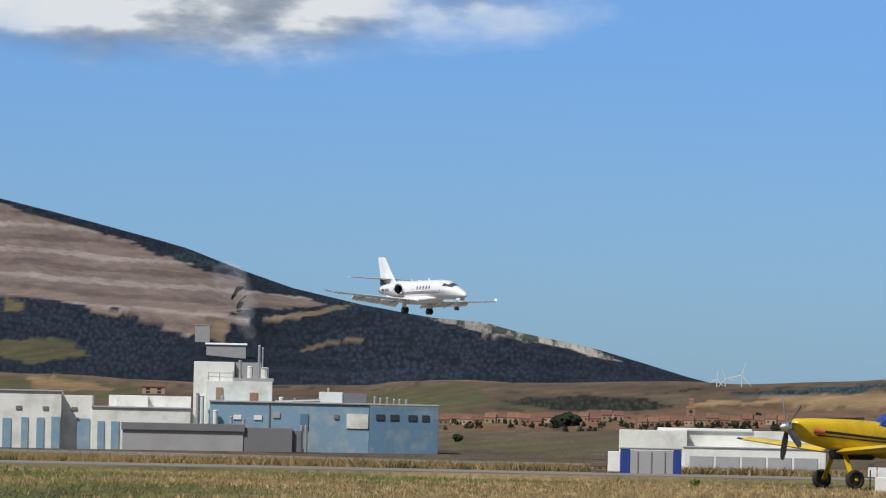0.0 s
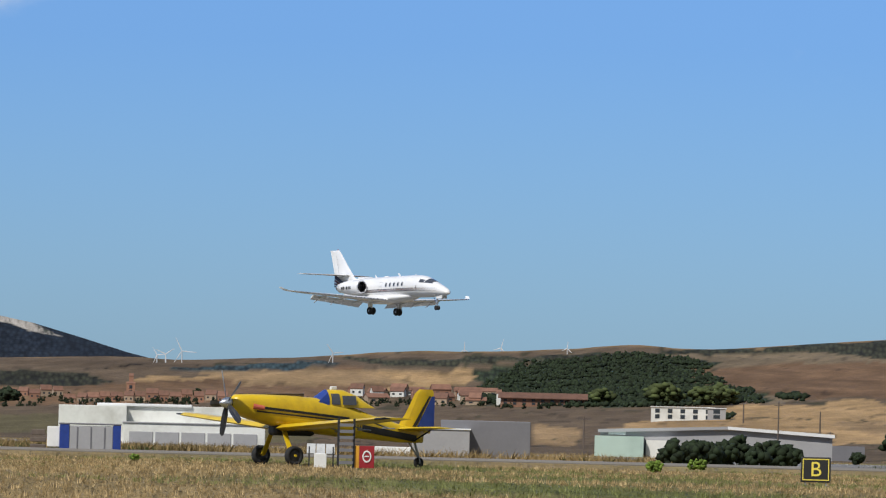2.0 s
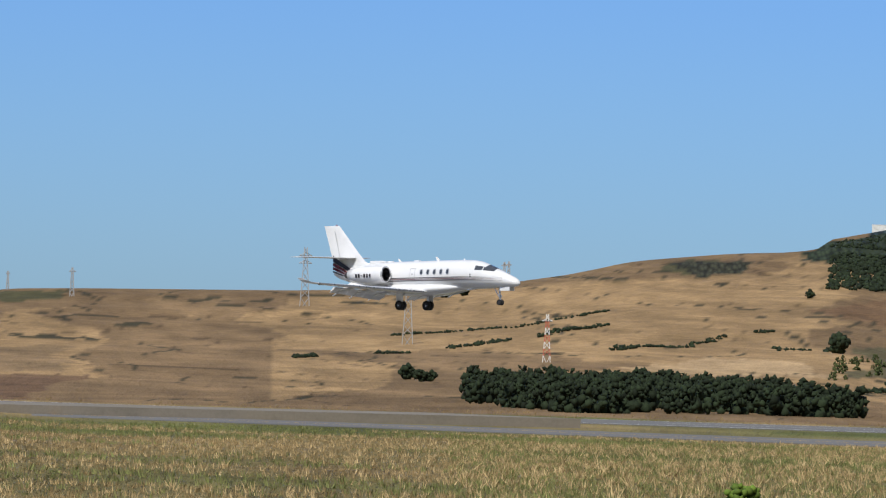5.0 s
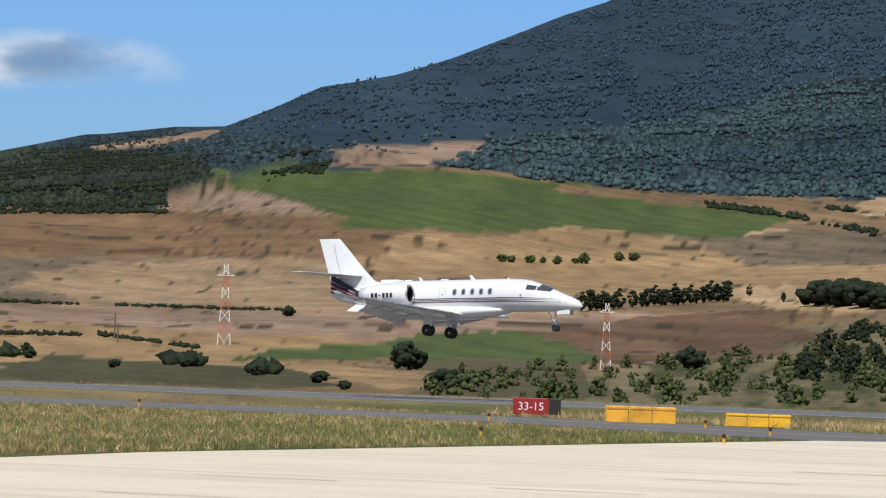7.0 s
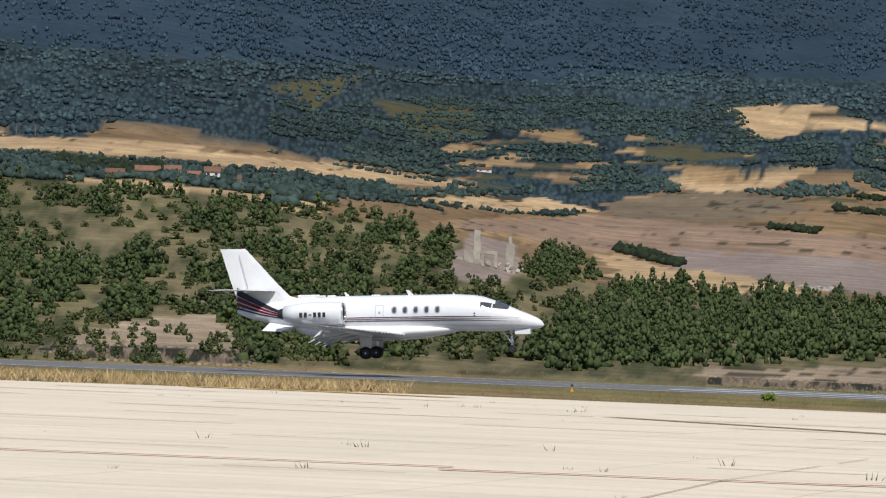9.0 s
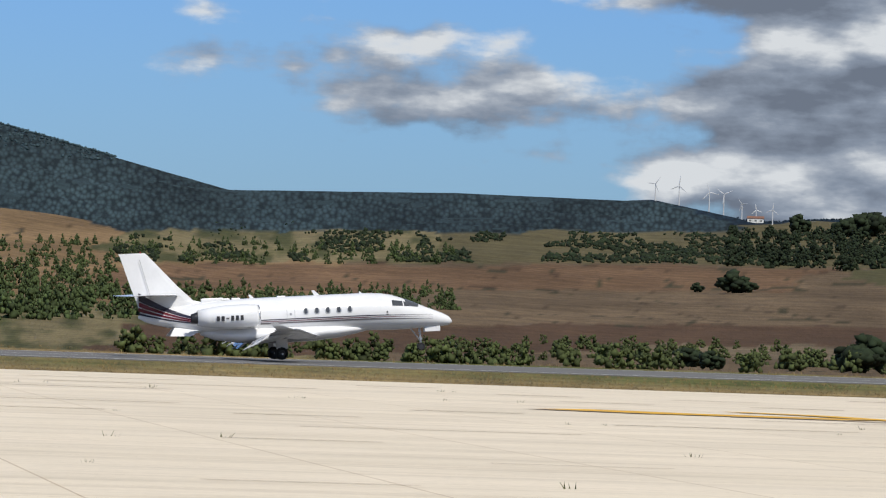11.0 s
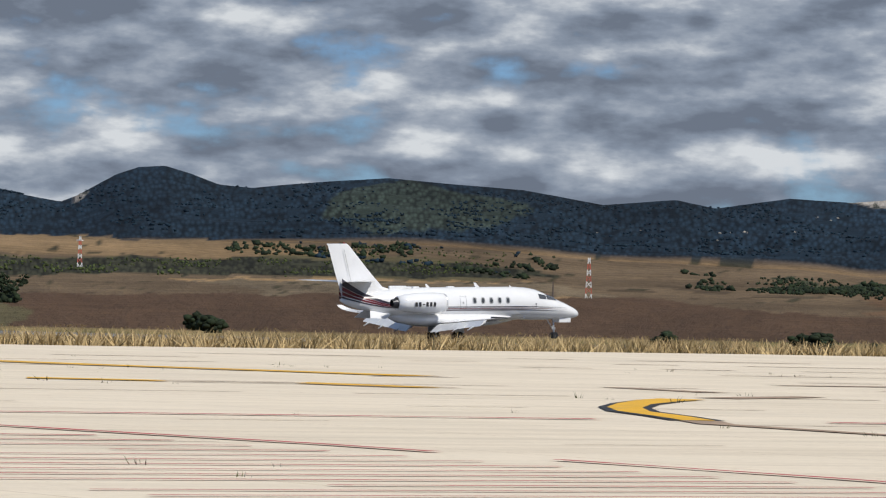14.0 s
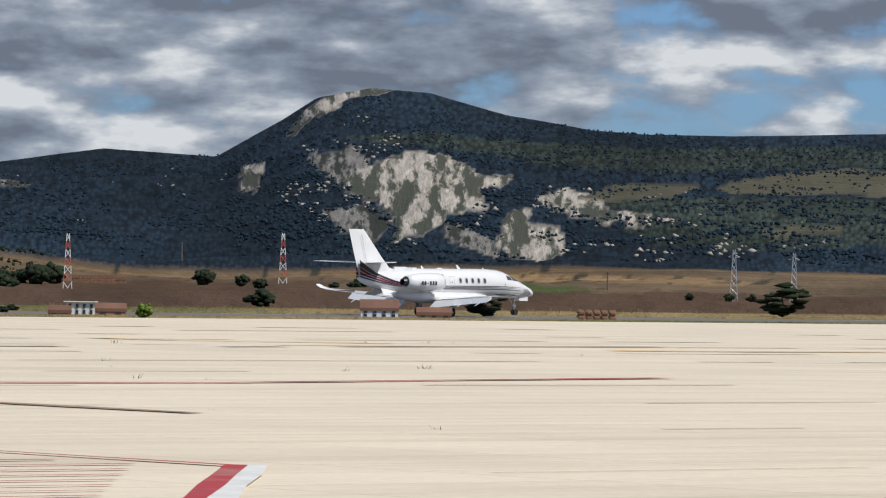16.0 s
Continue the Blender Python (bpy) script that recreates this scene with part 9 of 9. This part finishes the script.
wood("wooded_hill", "dense green wood on a low hill", "leaf_dark", [(-52.47, 0.40), (-52.01, 0.67), (-51.48, 0.78), (-50.83, 0.86), (-50.24, 0.81), (-49.76, 0.67), (-49.40, 0.37), (-50.58, 0.30), (-52.35, 0.26)], 4320, 1.0, 1.8, FAR_BLOBS, 44, 0.0, 1.2)
wood("hill_forest", "dark forest along the hill crest", "leaf_dark", [(-36.06, 1.61), (-35.47, 1.74), (-34.29, 1.82), (-32.52, 1.98), (-31.99, 2.08), (-30.36, 2.35), (-30.33, 1.56), (-31.92, 1.53), (-33.69, 1.48), (-34.57, 1.25), (-35.45, 1.12), (-36.10, 1.12)], 6120, 1.2, 2.0, FAR_BLOBS, 45, 0.0, 1.2)
wood("hill_forest", "dark forest along the hill crest", "leaf_dark", [(-32.13, 1.92), (-31.19, 2.14), (-30.01, 2.17), (-28.70, 2.10), (-28.82, 1.95), (-29.94, 1.93), (-29.99, 1.73), (-30.40, 1.56), (-31.76, 1.47), (-32.94, 1.46)], 3240, 1.2, 2.0, FAR_BLOBS, 46, 0.0, 1.2)
wood("mountain_forest", "dark forest over the mountain flank", "leaf_far_hazed", [(-31.59, 2.14), (-29.83, 2.40), (-28.84, 2.85), (-27.49, 3.19), (-25.74, 3.88), (-22.25, 5.54), (-22.13, 1.92), (-22.95, 1.87), (-24.78, 1.86), (-26.26, 1.93), (-27.21, 2.05), (-28.64, 2.19)], 12064, 1.6, 2.9, FAR_BLOBS, 47, 0.2, 1.3)
wood("mountain_forest", "dark forest over the mountain flank", "leaf_far_hazed", [(-22.31, 5.90), (-9.91, 6.35), (-9.79, 2.93), (-14.67, 1.99), (-15.48, 1.99), (-16.13, 2.00), (-20.56, 1.86), (-20.89, 2.00), (-22.16, 1.96)], 14384, 1.6, 2.9, FAR_BLOBS, 48, 0.2, 1.3)
wood("mountain_forest", "dark forest over the mountain flank", "leaf_far_hazed", [(-13.20, 3.62), (-6.73, 4.40), (-3.80, 3.59), (-1.55, 3.04), (4.59, 2.17), (4.61, 1.58), (-1.52, 2.44), (-3.11, 2.49), (-4.88, 2.37), (-5.47, 2.49), (-7.85, 2.70), (-13.17, 2.67)], 11600, 1.6, 2.9, FAR_BLOBS, 49, 0.2, 1.3)
wood("valley_woods", "oak woods between valley fields", "leaf_valley", [(-12.57, 2.46), (-7.85, 2.70), (-5.47, 2.43), (-4.88, 2.34), (-3.11, 2.49), (-1.52, 2.44), (-1.49, 1.52), (-2.84, 1.71), (-3.69, 2.09), (-5.45, 1.93), (-6.16, 1.76), (-6.98, 1.61), (-8.99, 1.65), (-12.52, 1.34)], 9280, 1.1, 2.1, FAR_BLOBS, 50, 0.42, 1.3)
wood("valley_woods", "oak woods between valley fields", "leaf_valley", [(-15.65, 1.82), (-13.58, 1.77), (-11.21, 1.60), (-9.14, 1.43), (-9.43, 1.34), (-11.80, 1.45), (-15.64, 1.54)], 2030, 0.9, 1.6, FAR_BLOBS, 51, 0.2, 1.3)
wood("hedge_trees", "hedgerow trees between stubble fields", "leaf_dark", [(-20.73, 1.63), (-19.19, 1.61), (-18.13, 1.61), (-18.13, 1.49), (-19.19, 1.51), (-20.73, 1.55)], 377, 0.7, 1.3, FAR_BLOBS, 53, 0.3, 1.2, anywhere=True)
wood("ridge_trees", "wooded ridge with gardens", "leaf_dark", [(4.63, 0.91), (9.94, 1.05), (11.71, 1.13), (12.77, 1.22), (14.84, 1.14), (15.55, 1.02), (16.33, 0.88), (15.27, 0.77), (13.49, 0.80), (9.95, 0.75), (4.64, 0.59)], 3770, 0.7, 1.6, FAR_BLOBS, 54, 0.5, 1.2)
wood("eastern_woods", "woods below the distant ridge", "leaf_dark", [(18.32, 0.95), (19.33, 0.90), (20.10, 0.78), (19.93, 0.72), (19.10, 0.81)], 406, 0.9, 1.3, FAR_BLOBS, 55, anywhere=True)
wood("eastern_woods", "woods below the distant ridge", "leaf_dark", [(20.69, 0.75), (21.69, 0.93), (22.58, 0.81), (22.88, 0.63), (21.70, 0.57)], 754, 0.9, 1.6, FAR_BLOBS, 56, anywhere=True)
wood("eastern_woods", "woods below the distant ridge", "leaf_dark", [(32.21, 0.40), (33.39, 0.30), (34.45, 0.25), (34.51, 0.19), (33.39, 0.17), (32.38, 0.28)], 580, 0.9, 1.3, FAR_BLOBS, 57, anywhere=True)
wood("eastern_woods", "woods below the distant ridge", "leaf_dark", [(32.52, 0.30), (34.29, 0.31), (35.35, 0.21), (36.01, 0.09), (36.07, -0.01), (35.36, -0.02), (34.64, 0.19), (32.52, 0.20)], 1044, 0.9, 1.6, FAR_BLOBS, 58, anywhere=True)
wood("hill_scrub", "scrub on a low hill", "leaf_oak", [(22.75, 0.38), (24.93, 0.41), (26.70, 0.42), (28.48, 0.47), (29.90, 0.42), (29.07, 0.31), (26.71, 0.25), (24.35, 0.25), (22.75, 0.24)], 1102, 0.4, 1.0, FAR_BLOBS, 59, 0.3)
wood("mountain_scrub", "dark scrub over the limestone mountain", "leaf_blue_hazed", [(37.78, 1.22), (38.72, 1.82), (39.28, 1.95), (40.73, 1.72), (43.09, 1.54), (46.64, 1.59), (46.66, 0.29), (37.80, 0.21)], 6760, 1.1, 2.2, FAR_BLOBS, 60, 0.35, 1.3)

wood("far_ridge_scrub", "scrub and crags on the distant ridges", "leaf_blue_hazed", [(11.04, 1.42), (16.95, 1.42), (18.73, 1.26), (20.27, 0.96), (23.45, 1.44), (24.63, 1.53), (24.65, 0.82), (22.88, 0.77), (21.10, 0.98), (18.15, 0.98), (13.41, 1.13)], 3600, 1.0, 2.0, FAR_BLOBS, 61, 0.45, 1.6)
wood("far_ridge_scrub", "scrub and crags on the distant ridges", "leaf_blue_hazed", [(23.26, 1.03), (27.39, 1.24), (28.58, 1.29), (30.71, 1.07), (32.71, 1.14), (36.66, 1.26), (40.98, 1.47), (41.00, 0.58), (36.68, 0.31), (33.32, 0.42), (27.41, 0.59)], 5200, 1.0, 2.0, FAR_BLOBS, 62, 0.45, 1.6)
wood("crags", "pale crags on the distant mountain flank", "limestone", [(30.36, 0.89), (36.66, 1.20), (39.80, 1.38), (39.82, 0.56), (36.68, 0.43), (31.55, 0.50)], 60, 0.6, 1.6, FAR_BLOBS, 63, 0.62, 1.8)
wood("crags", "pale crags on the limestone mountain", "limestone", [(37.90, 1.16), (39.19, 1.77), (40.74, 1.03), (42.51, 1.00), (44.69, 0.56), (42.52, 0.23), (38.97, 0.47)], 240, 0.9, 2.4, FAR_BLOBS, 64, 0.6, 1.6)


def hedge(line, thick, low, high, seed):
    """A hedgerow of small dark trees along a line of bearings and elevations; thick in degrees."""
    up = [(a, e + thick / 2) for a, e in line]
    down = [(a, e - thick / 2) for a, e in reversed(line)]
    length = sum(math.hypot(q[0] - p[0], q[1] - p[1]) for p, q in zip(line, line[1:]))
    count = int(length * (60 + thick * 900))
    return wood("hedgerow", "dark hedgerow of oak scrub between stubble fields", "leaf_dark", up + down, count, low, high, FAR_BLOBS, seed, 0.3, 1.4, anywhere=True)


hedge([(-6.63, 1.53), (-6.07, 1.51), (-5.36, 1.47)], 0.041, 0.9, 2.2, 200)
hedge([(-5.94, 1.33), (-5.23, 1.33), (-4.52, 1.27)], 0.035, 0.9, 2.2, 201)
hedge([(-7.30, 1.32), (-6.77, 1.29)], 0.035, 0.9, 2.2, 202)
hedge([(-5.01, 1.76), (-4.30, 1.64), (-3.59, 1.56)], 0.047, 0.9, 2.2, 203)
hedge([(-8.88, 1.03), (-8.47, 0.96), (-7.96, 0.84)], 0.059, 0.9, 2.2, 204)
hedge([(-6.49, 1.67), (-5.72, 1.64)], 0.029, 0.9, 2.2, 205)
hedge([(-5.49, 1.97), (-4.90, 1.88), (-4.30, 1.82)], 0.047, 0.9, 2.2, 206)
hedge([(-2.23, 1.51), (-1.69, 1.41), (-1.34, 1.54)], 0.071, 0.9, 2.2, 207)
hedge([(-3.61, 2.11), (-2.88, 1.78), (-2.40, 1.44)], 0.083, 0.9, 2.2, 208)
hedge([(-24.79, 1.76), (-23.90, 1.68), (-23.00, 1.52)], 0.053, 0.9, 2.2, 209)
hedge([(-23.54, 1.77), (-22.12, 1.65), (-20.64, 1.58)], 0.029, 0.9, 2.2, 210)
hedge([(-20.70, 1.63), (-19.76, 1.62), (-18.82, 1.60)], 0.071, 0.9, 2.2, 211)
hedge([(-19.57, 1.37), (-18.77, 1.51)], 0.083, 0.9, 2.2, 212)
hedge([(-20.67, 1.62), (-19.97, 1.64), (-19.26, 1.64)], 0.053, 0.9, 2.2, 213)
hedge([(-19.20, 1.61), (-18.55, 1.63), (-18.19, 1.57)], 0.053, 0.9, 2.2, 214)
hedge([(-15.18, 1.80), (-14.47, 1.68), (-13.59, 1.65)], 0.094, 0.9, 2.2, 215)
hedge([(-35.70, 0.06), (-32.76, 0.17), (-30.98, 0.19), (-30.04, 0.09)], 0.018, 0.5, 1.0, 216)
hedge([(-32.59, 0.52), (-31.59, 0.51), (-29.05, 0.52)], 0.018, 0.5, 1.0, 217)
hedge([(-32.45, -0.08), (-31.92, -0.03)], 0.047, 0.9, 2.2, 218)
hedge([(-30.39, -0.06), (-29.97, -0.07)], 0.059, 0.9, 2.2, 219)
hedge([(-29.50, -0.13), (-29.20, -0.13)], 0.059, 0.9, 2.2, 220)
hedge([(-41.64, 0.27), (-40.18, 0.38), (-39.30, 0.52), (-38.36, 0.70)], 0.018, 0.5, 1.0, 221)
hedge([(-40.77, 0.52), (-39.30, 0.65), (-38.36, 0.85)], 0.015, 0.5, 1.0, 222)
hedge([(-36.64, 0.50), (-35.99, 0.51)], 0.024, 0.5, 1.0, 223)
hedge([(-38.35, 0.44), (-37.52, 0.52), (-36.64, 0.67)], 0.018, 0.5, 1.0, 224)
hedge([(-47.50, 0.26), (-46.20, 0.33), (-44.91, 0.35)], 0.018, 0.5, 1.0, 225)
hedge([(-49.98, 0.20), (-49.74, 0.22)], 0.035, 0.9, 2.2, 226)
hedge([(-47.72, -0.23), (-47.19, -0.25), (-46.72, -0.18)], 0.071, 0.9, 2.2, 227)
hedge([(-49.28, 0.44), (-48.98, 0.42)], 0.047, 0.9, 2.2, 228)
hedge([(29.18, 0.50), (29.89, 0.43), (30.25, 0.35)], 0.029, 0.9, 2.2, 229)
hedge([(31.49, 0.38), (32.73, 0.35), (33.91, 0.28), (34.80, 0.15)], 0.071, 0.9, 2.2, 230)
hedge([(34.80, 0.15), (35.81, 0.03)], 0.130, 0.9, 2.2, 231)
hedge([(16.09, 0.94), (16.45, 0.89), (17.16, 0.82)], 0.041, 0.9, 2.2, 232)
hedge([(18.81, 0.92), (19.40, 0.89), (19.70, 0.78)], 0.059, 0.9, 2.2, 233)
hedge([(26.70, 0.47), (27.88, 0.47), (28.95, 0.47)], 0.035, 0.9, 2.2, 234)
wood("ridge_grove", "dense dark grove of large trees on a ridge", "leaf_dark", [(11.03, 1.10), (12.79, 1.13), (13.14, 1.11), (13.85, 1.10), (14.55, 1.09), (15.45, 0.90), (15.33, 0.81), (12.80, 0.74), (11.04, 0.75)], 300, 3.2, 5.6, NEAR_BLOBS, 300, anywhere=True)
wood("hollow_grove", "dark grove in a hollow beside ploughed land", "leaf_dark", [(22.82, 0.05), (23.40, 0.21), (23.99, 0.25), (24.70, 0.12), (24.62, -0.10), (23.94, 0.10), (23.17, 0.03)], 70, 1.6, 2.8, NEAR_BLOBS, 301, anywhere=True)
wood("bank_scrub", "low scrub on an eroded bank", "leaf_oak", [(-15.27, -0.09), (-14.11, 0.13), (-12.63, -0.04), (-11.49, -0.30), (-15.26, -0.38)], 120, 0.5, 1.3, NEAR_BLOBS, 302, 0.4, anywhere=True)


def blades(kinds, n, seed, lean=0.35):
    """Tufts of narrow upright blades."""
    rng = random.Random(seed)
    out = []
    for k in range(kinds):
        v, f = [], []
        for q in range(n):
            a, d = rng.uniform(0, 6.28), rng.uniform(0, 0.42)
            x, y, h = d * math.cos(a), d * math.sin(a), rng.uniform(0.45, 1.0)
            b = rng.uniform(0, 3.14)
            w = rng.uniform(0.03, 0.06)
            i = len(v)
            v += [(x - w * math.cos(b), y - w * math.sin(b), 0), (x + w * math.cos(b), y + w * math.sin(b), 0), (x + lean * h * (math.cos(a) + 0.8) * rng.random(), y + lean * h * math.sin(a), h)]
            f.append((i, i + 1, i + 2))
        out.append((np.array(v), np.array(f)))
    return out


TUFTS = blades(8, 7, 5)
WISPS = blades(8, 9, 6, 0.6)


def meadow(name, label, mat, az0, az1, r0, r1, count, low, high, seed, keep, templates=TUFTS, wide=1.0):
    rng = np.random.default_rng(seed)
    a, r = rng.uniform(az0, az1, count * 3), np.sqrt(rng.uniform(r0 * r0, r1 * r1, count * 3))
    x, y = r * np.sin(np.radians(a)), r * np.cos(np.radians(a))
    ok = keep(x, y)
    a, r, x, y = a[ok][:count], r[ok][:count], x[ok][:count], y[ok][:count]
    z, _ = height(a, r)
    h = rng.uniform(low, high, len(x))
    return stuff(name, label, "grass", mat, templates, np.stack([x, y, z], 1), np.stack([h * rng.uniform(0.9, 1.6, len(x)) * wide, h], 1), seed)


def off_paving(x, y):
    left = np.interp(y, [-80, 20, 78, 105, 172, 192, 218], [-26, -31, -55, -63, -76, -73, -42])
    far = np.interp(x, [-72, -40, 57, 105, 150, 205, 430], [192, 218, 211, 219, 238, 243, 262])
    grass = (x < left - 0.5) | ((y > far + 0.5) & (y < 284)) | (y > 336)
    tx = np.interp(x, [-330, -190, -102, -74], [236, 224, 206, 182])
    on_taxi = (np.abs(y - tx) < 13) & (x > -330) & (x < -72)
    road = np.interp(y, [-60, 149, 268], [-416, -295, -222])
    on_road = (x - road > -4) & (x - road < 26)
    return grass & ~on_taxi & ~on_road & ((y < 284) | (y > 336))


def dry(x, y):
    return off_paving(x, y) & (fbm(x / 26, y / 9, 4, 11) * 3.2 + 0.42 < 0.62)


def lush(x, y):
    return off_paving(x, y) & (fbm(x / 26, y / 9, 4, 11) * 3.2 + 0.42 > 0.42)


meadow("dry_grass", "dry straw-coloured airfield grass", "grass_dry", -64, -22, 88, 260, 28000, 0.06, 0.18, 71, dry)
meadow("dry_grass", "pale seeding grass heads", "straw", -64, -22, 88, 260, 17000, 0.08, 0.24, 72, dry)
meadow("green_grass", "patchy green airfield grass", "grass_green", -64, -20, 88, 270, 15000, 0.08, 0.24, 73, lush)
meadow("green_grass", "rank green grass beside the apron", "grass_green", -40, -22, 100, 240, 18000, 0.07, 0.20, 83, off_paving, TUFTS)
meadow("white_flowers", "small pale flower heads in dry grass", "straw", -40, -22, 100, 215, 3000, 0.12, 0.28, 84, off_paving, WISPS)
meadow("verge_grass", "dry grass on the verge between apron and runway", "grass_dry", -24, 45, 195, 286, 8000, 0.06, 0.18, 74, off_paving)
meadow("tall_straw", "tall pale straw along the apron edge", "straw", 18, 35.2, 212, 330, 8500, 0.35, 1.0, 75, lambda x, y: off_paving(x, y) & (y < np.interp(x, [60, 105, 150, 205, 430], [222, 228, 246, 252, 269])), WISPS)
meadow("tall_straw", "tall pale straw beside the taxiway", "straw", -27, -11, 205, 262, 2200, 0.2, 0.5, 76, off_paving, WISPS)
meadow("far_verge", "rough grass beyond the runway", "grass_dry", -62, 44, 338, 560, 7000, 0.12, 0.3, 77, lambda x, y: (y > 336) & (y < 375))
meadow("rough_weeds", "rough dark weeds on the verge", "leaf_oak", -64, -46, 345, 460, 3500, 0.25, 0.6, 78, lambda x, y: off_paving(x, y) & (fbm(x / 20, y / 14, 3, 8) > 0.0))
meadow("rough_straw", "tall brown grass before the factory", "grass_dry", -64, -50, 345, 520, 10000, 0.3, 0.8, 79, lambda x, y: off_paving(x, y) & (fbm(x / 30, y / 20, 3, 18) > -0.1), WISPS)
meadow("taxi_weeds", "green weeds along the apron corner", "grass_green", -34, -21, 105, 215, 2600, 0.1, 0.26, 80, lambda x, y: off_paving(x, y) & (np.abs(x + 78) < 12))


def on_apron(x, y):
    return ~off_paving(x, y) & (x > -58) & (y < 208) & (fbm(x / 14, y / 5, 3, 91) > 0.08)


meadow("apron_weeds", "small dry weeds in the apron joints", "weed", -26, 42, 55, 205, 420, 0.06, 0.24, 81, on_apron, TUFTS, 1.3)


# ---------------------------------------------------------------- motion
def motions():
    rows = [(0.00, pose(-514.24, RUNWAY_Y, 16.08, -1.20, -0.67, 0.00)),
            (0.50, pose(-489.78, RUNWAY_Y, 15.29, -0.70, -0.75, 0.00)),
            (1.00, pose(-464.91, RUNWAY_Y, 14.41, 0.40, -1.34, 0.00)),
            (1.50, pose(-442.01, RUNWAY_Y, 13.65, 1.78, -1.91, 0.00)),
            (2.00, pose(-417.54, RUNWAY_Y, 12.92, -0.20, -1.67, 0.00)),
            (2.50, pose(-391.40, RUNWAY_Y, 12.04, -2.20, -1.43, 0.00)),
            (3.00, pose(-366.72, RUNWAY_Y, 11.16, -3.09, -1.18, 0.00)),
            (3.20, pose(-358.33, RUNWAY_Y, 10.80, -2.64, -1.21, 0.00)),
            (5.30, pose(-246.01, RUNWAY_Y, 7.21, 2.02, -1.61, 0.00)),
            (5.50, pose(-234.35, RUNWAY_Y, 6.80, 2.46, -1.65, 0.00)),
            (6.00, pose(-209.48, RUNWAY_Y, 5.85, -0.08, -1.86, 0.00)),
            (6.50, pose(-186.40, RUNWAY_Y, 4.89, -2.62, -2.10, 0.00)),
            (7.00, pose(-161.50, RUNWAY_Y, 3.93, -2.00, -2.43, 0.00)),
            (7.50, pose(-134.89, RUNWAY_Y, 2.95, -0.68, -2.75, 0.00)),
            (8.00, pose(-110.08, RUNWAY_Y, 2.15, -0.12, -2.80, 0.07)),
            (8.50, pose(-87.03, RUNWAY_Y, 1.53, 0.44, -2.92, 0.13)),
            (9.00, pose(-62.44, RUNWAY_Y, 1.00, 1.00, -3.05, 0.20)),
            (9.50, pose(-38.06, RUNWAY_Y, 0.45, 0.19, -3.49, 1.20)),
            (9.70, pose(-28.28, RUNWAY_Y, 0.26, 0.17, -3.70, 1.23)),
            (10.35, pose(3.27, RUNWAY_Y, 0.04, 0.20, -4.12, 1.31)),
            (11.10, pose(39.73, RUNWAY_Y, -0.01, 0.20, -4.59, 1.41)),
            (11.90, pose(78.56, RUNWAY_Y, -0.06, -0.02, -4.62, 1.52)),
            (12.00, pose(81.69, RUNWAY_Y, -0.07, -0.03, -4.63, 1.53)),
            (12.50, pose(106.44, RUNWAY_Y, -0.10, -0.07, -3.88, 1.60)),
            (13.00, pose(129.43, RUNWAY_Y, -0.21, 0.15, -3.12, 1.45)),
            (13.50, pose(150.66, RUNWAY_Y, -0.32, 0.37, -2.50, 1.30)),
            (14.00, pose(172.51, RUNWAY_Y, -0.33, 0.33, -1.54, 1.80)),
            (14.50, pose(195.05, RUNWAY_Y, -0.34, 0.30, -0.49, 2.30)),
            (15.00, pose(218.60, RUNWAY_Y, -0.36, 0.26, 0.01, 2.80)),
            (15.50, pose(240.16, RUNWAY_Y, -0.39, 0.32, -0.16, 3.40)),
            (16.00, pose(260.03, RUNWAY_Y, -0.42, 0.38, -0.33, 4.00))]
    walk(jet, rows)
    # the oleo legs give a little once the weight is on them
    for leg in main_legs:
        walk(leg, [(0.0, pose(0, 0, 0.07)), (10.3, pose(0, 0, 0.07)), (10.9, pose(0, 0, 0.16)), (16.0, pose(0, 0, 0.16))])
    for rotor, first in rotors:
        at = rotor.matrix_basis.translation.copy()
        walk(rotor, [(float(t), Matrix.Translation(at) @ Matrix.Rotation(radians(first + 38 * t), 4, "Y")) for t in range(17)])


motions()
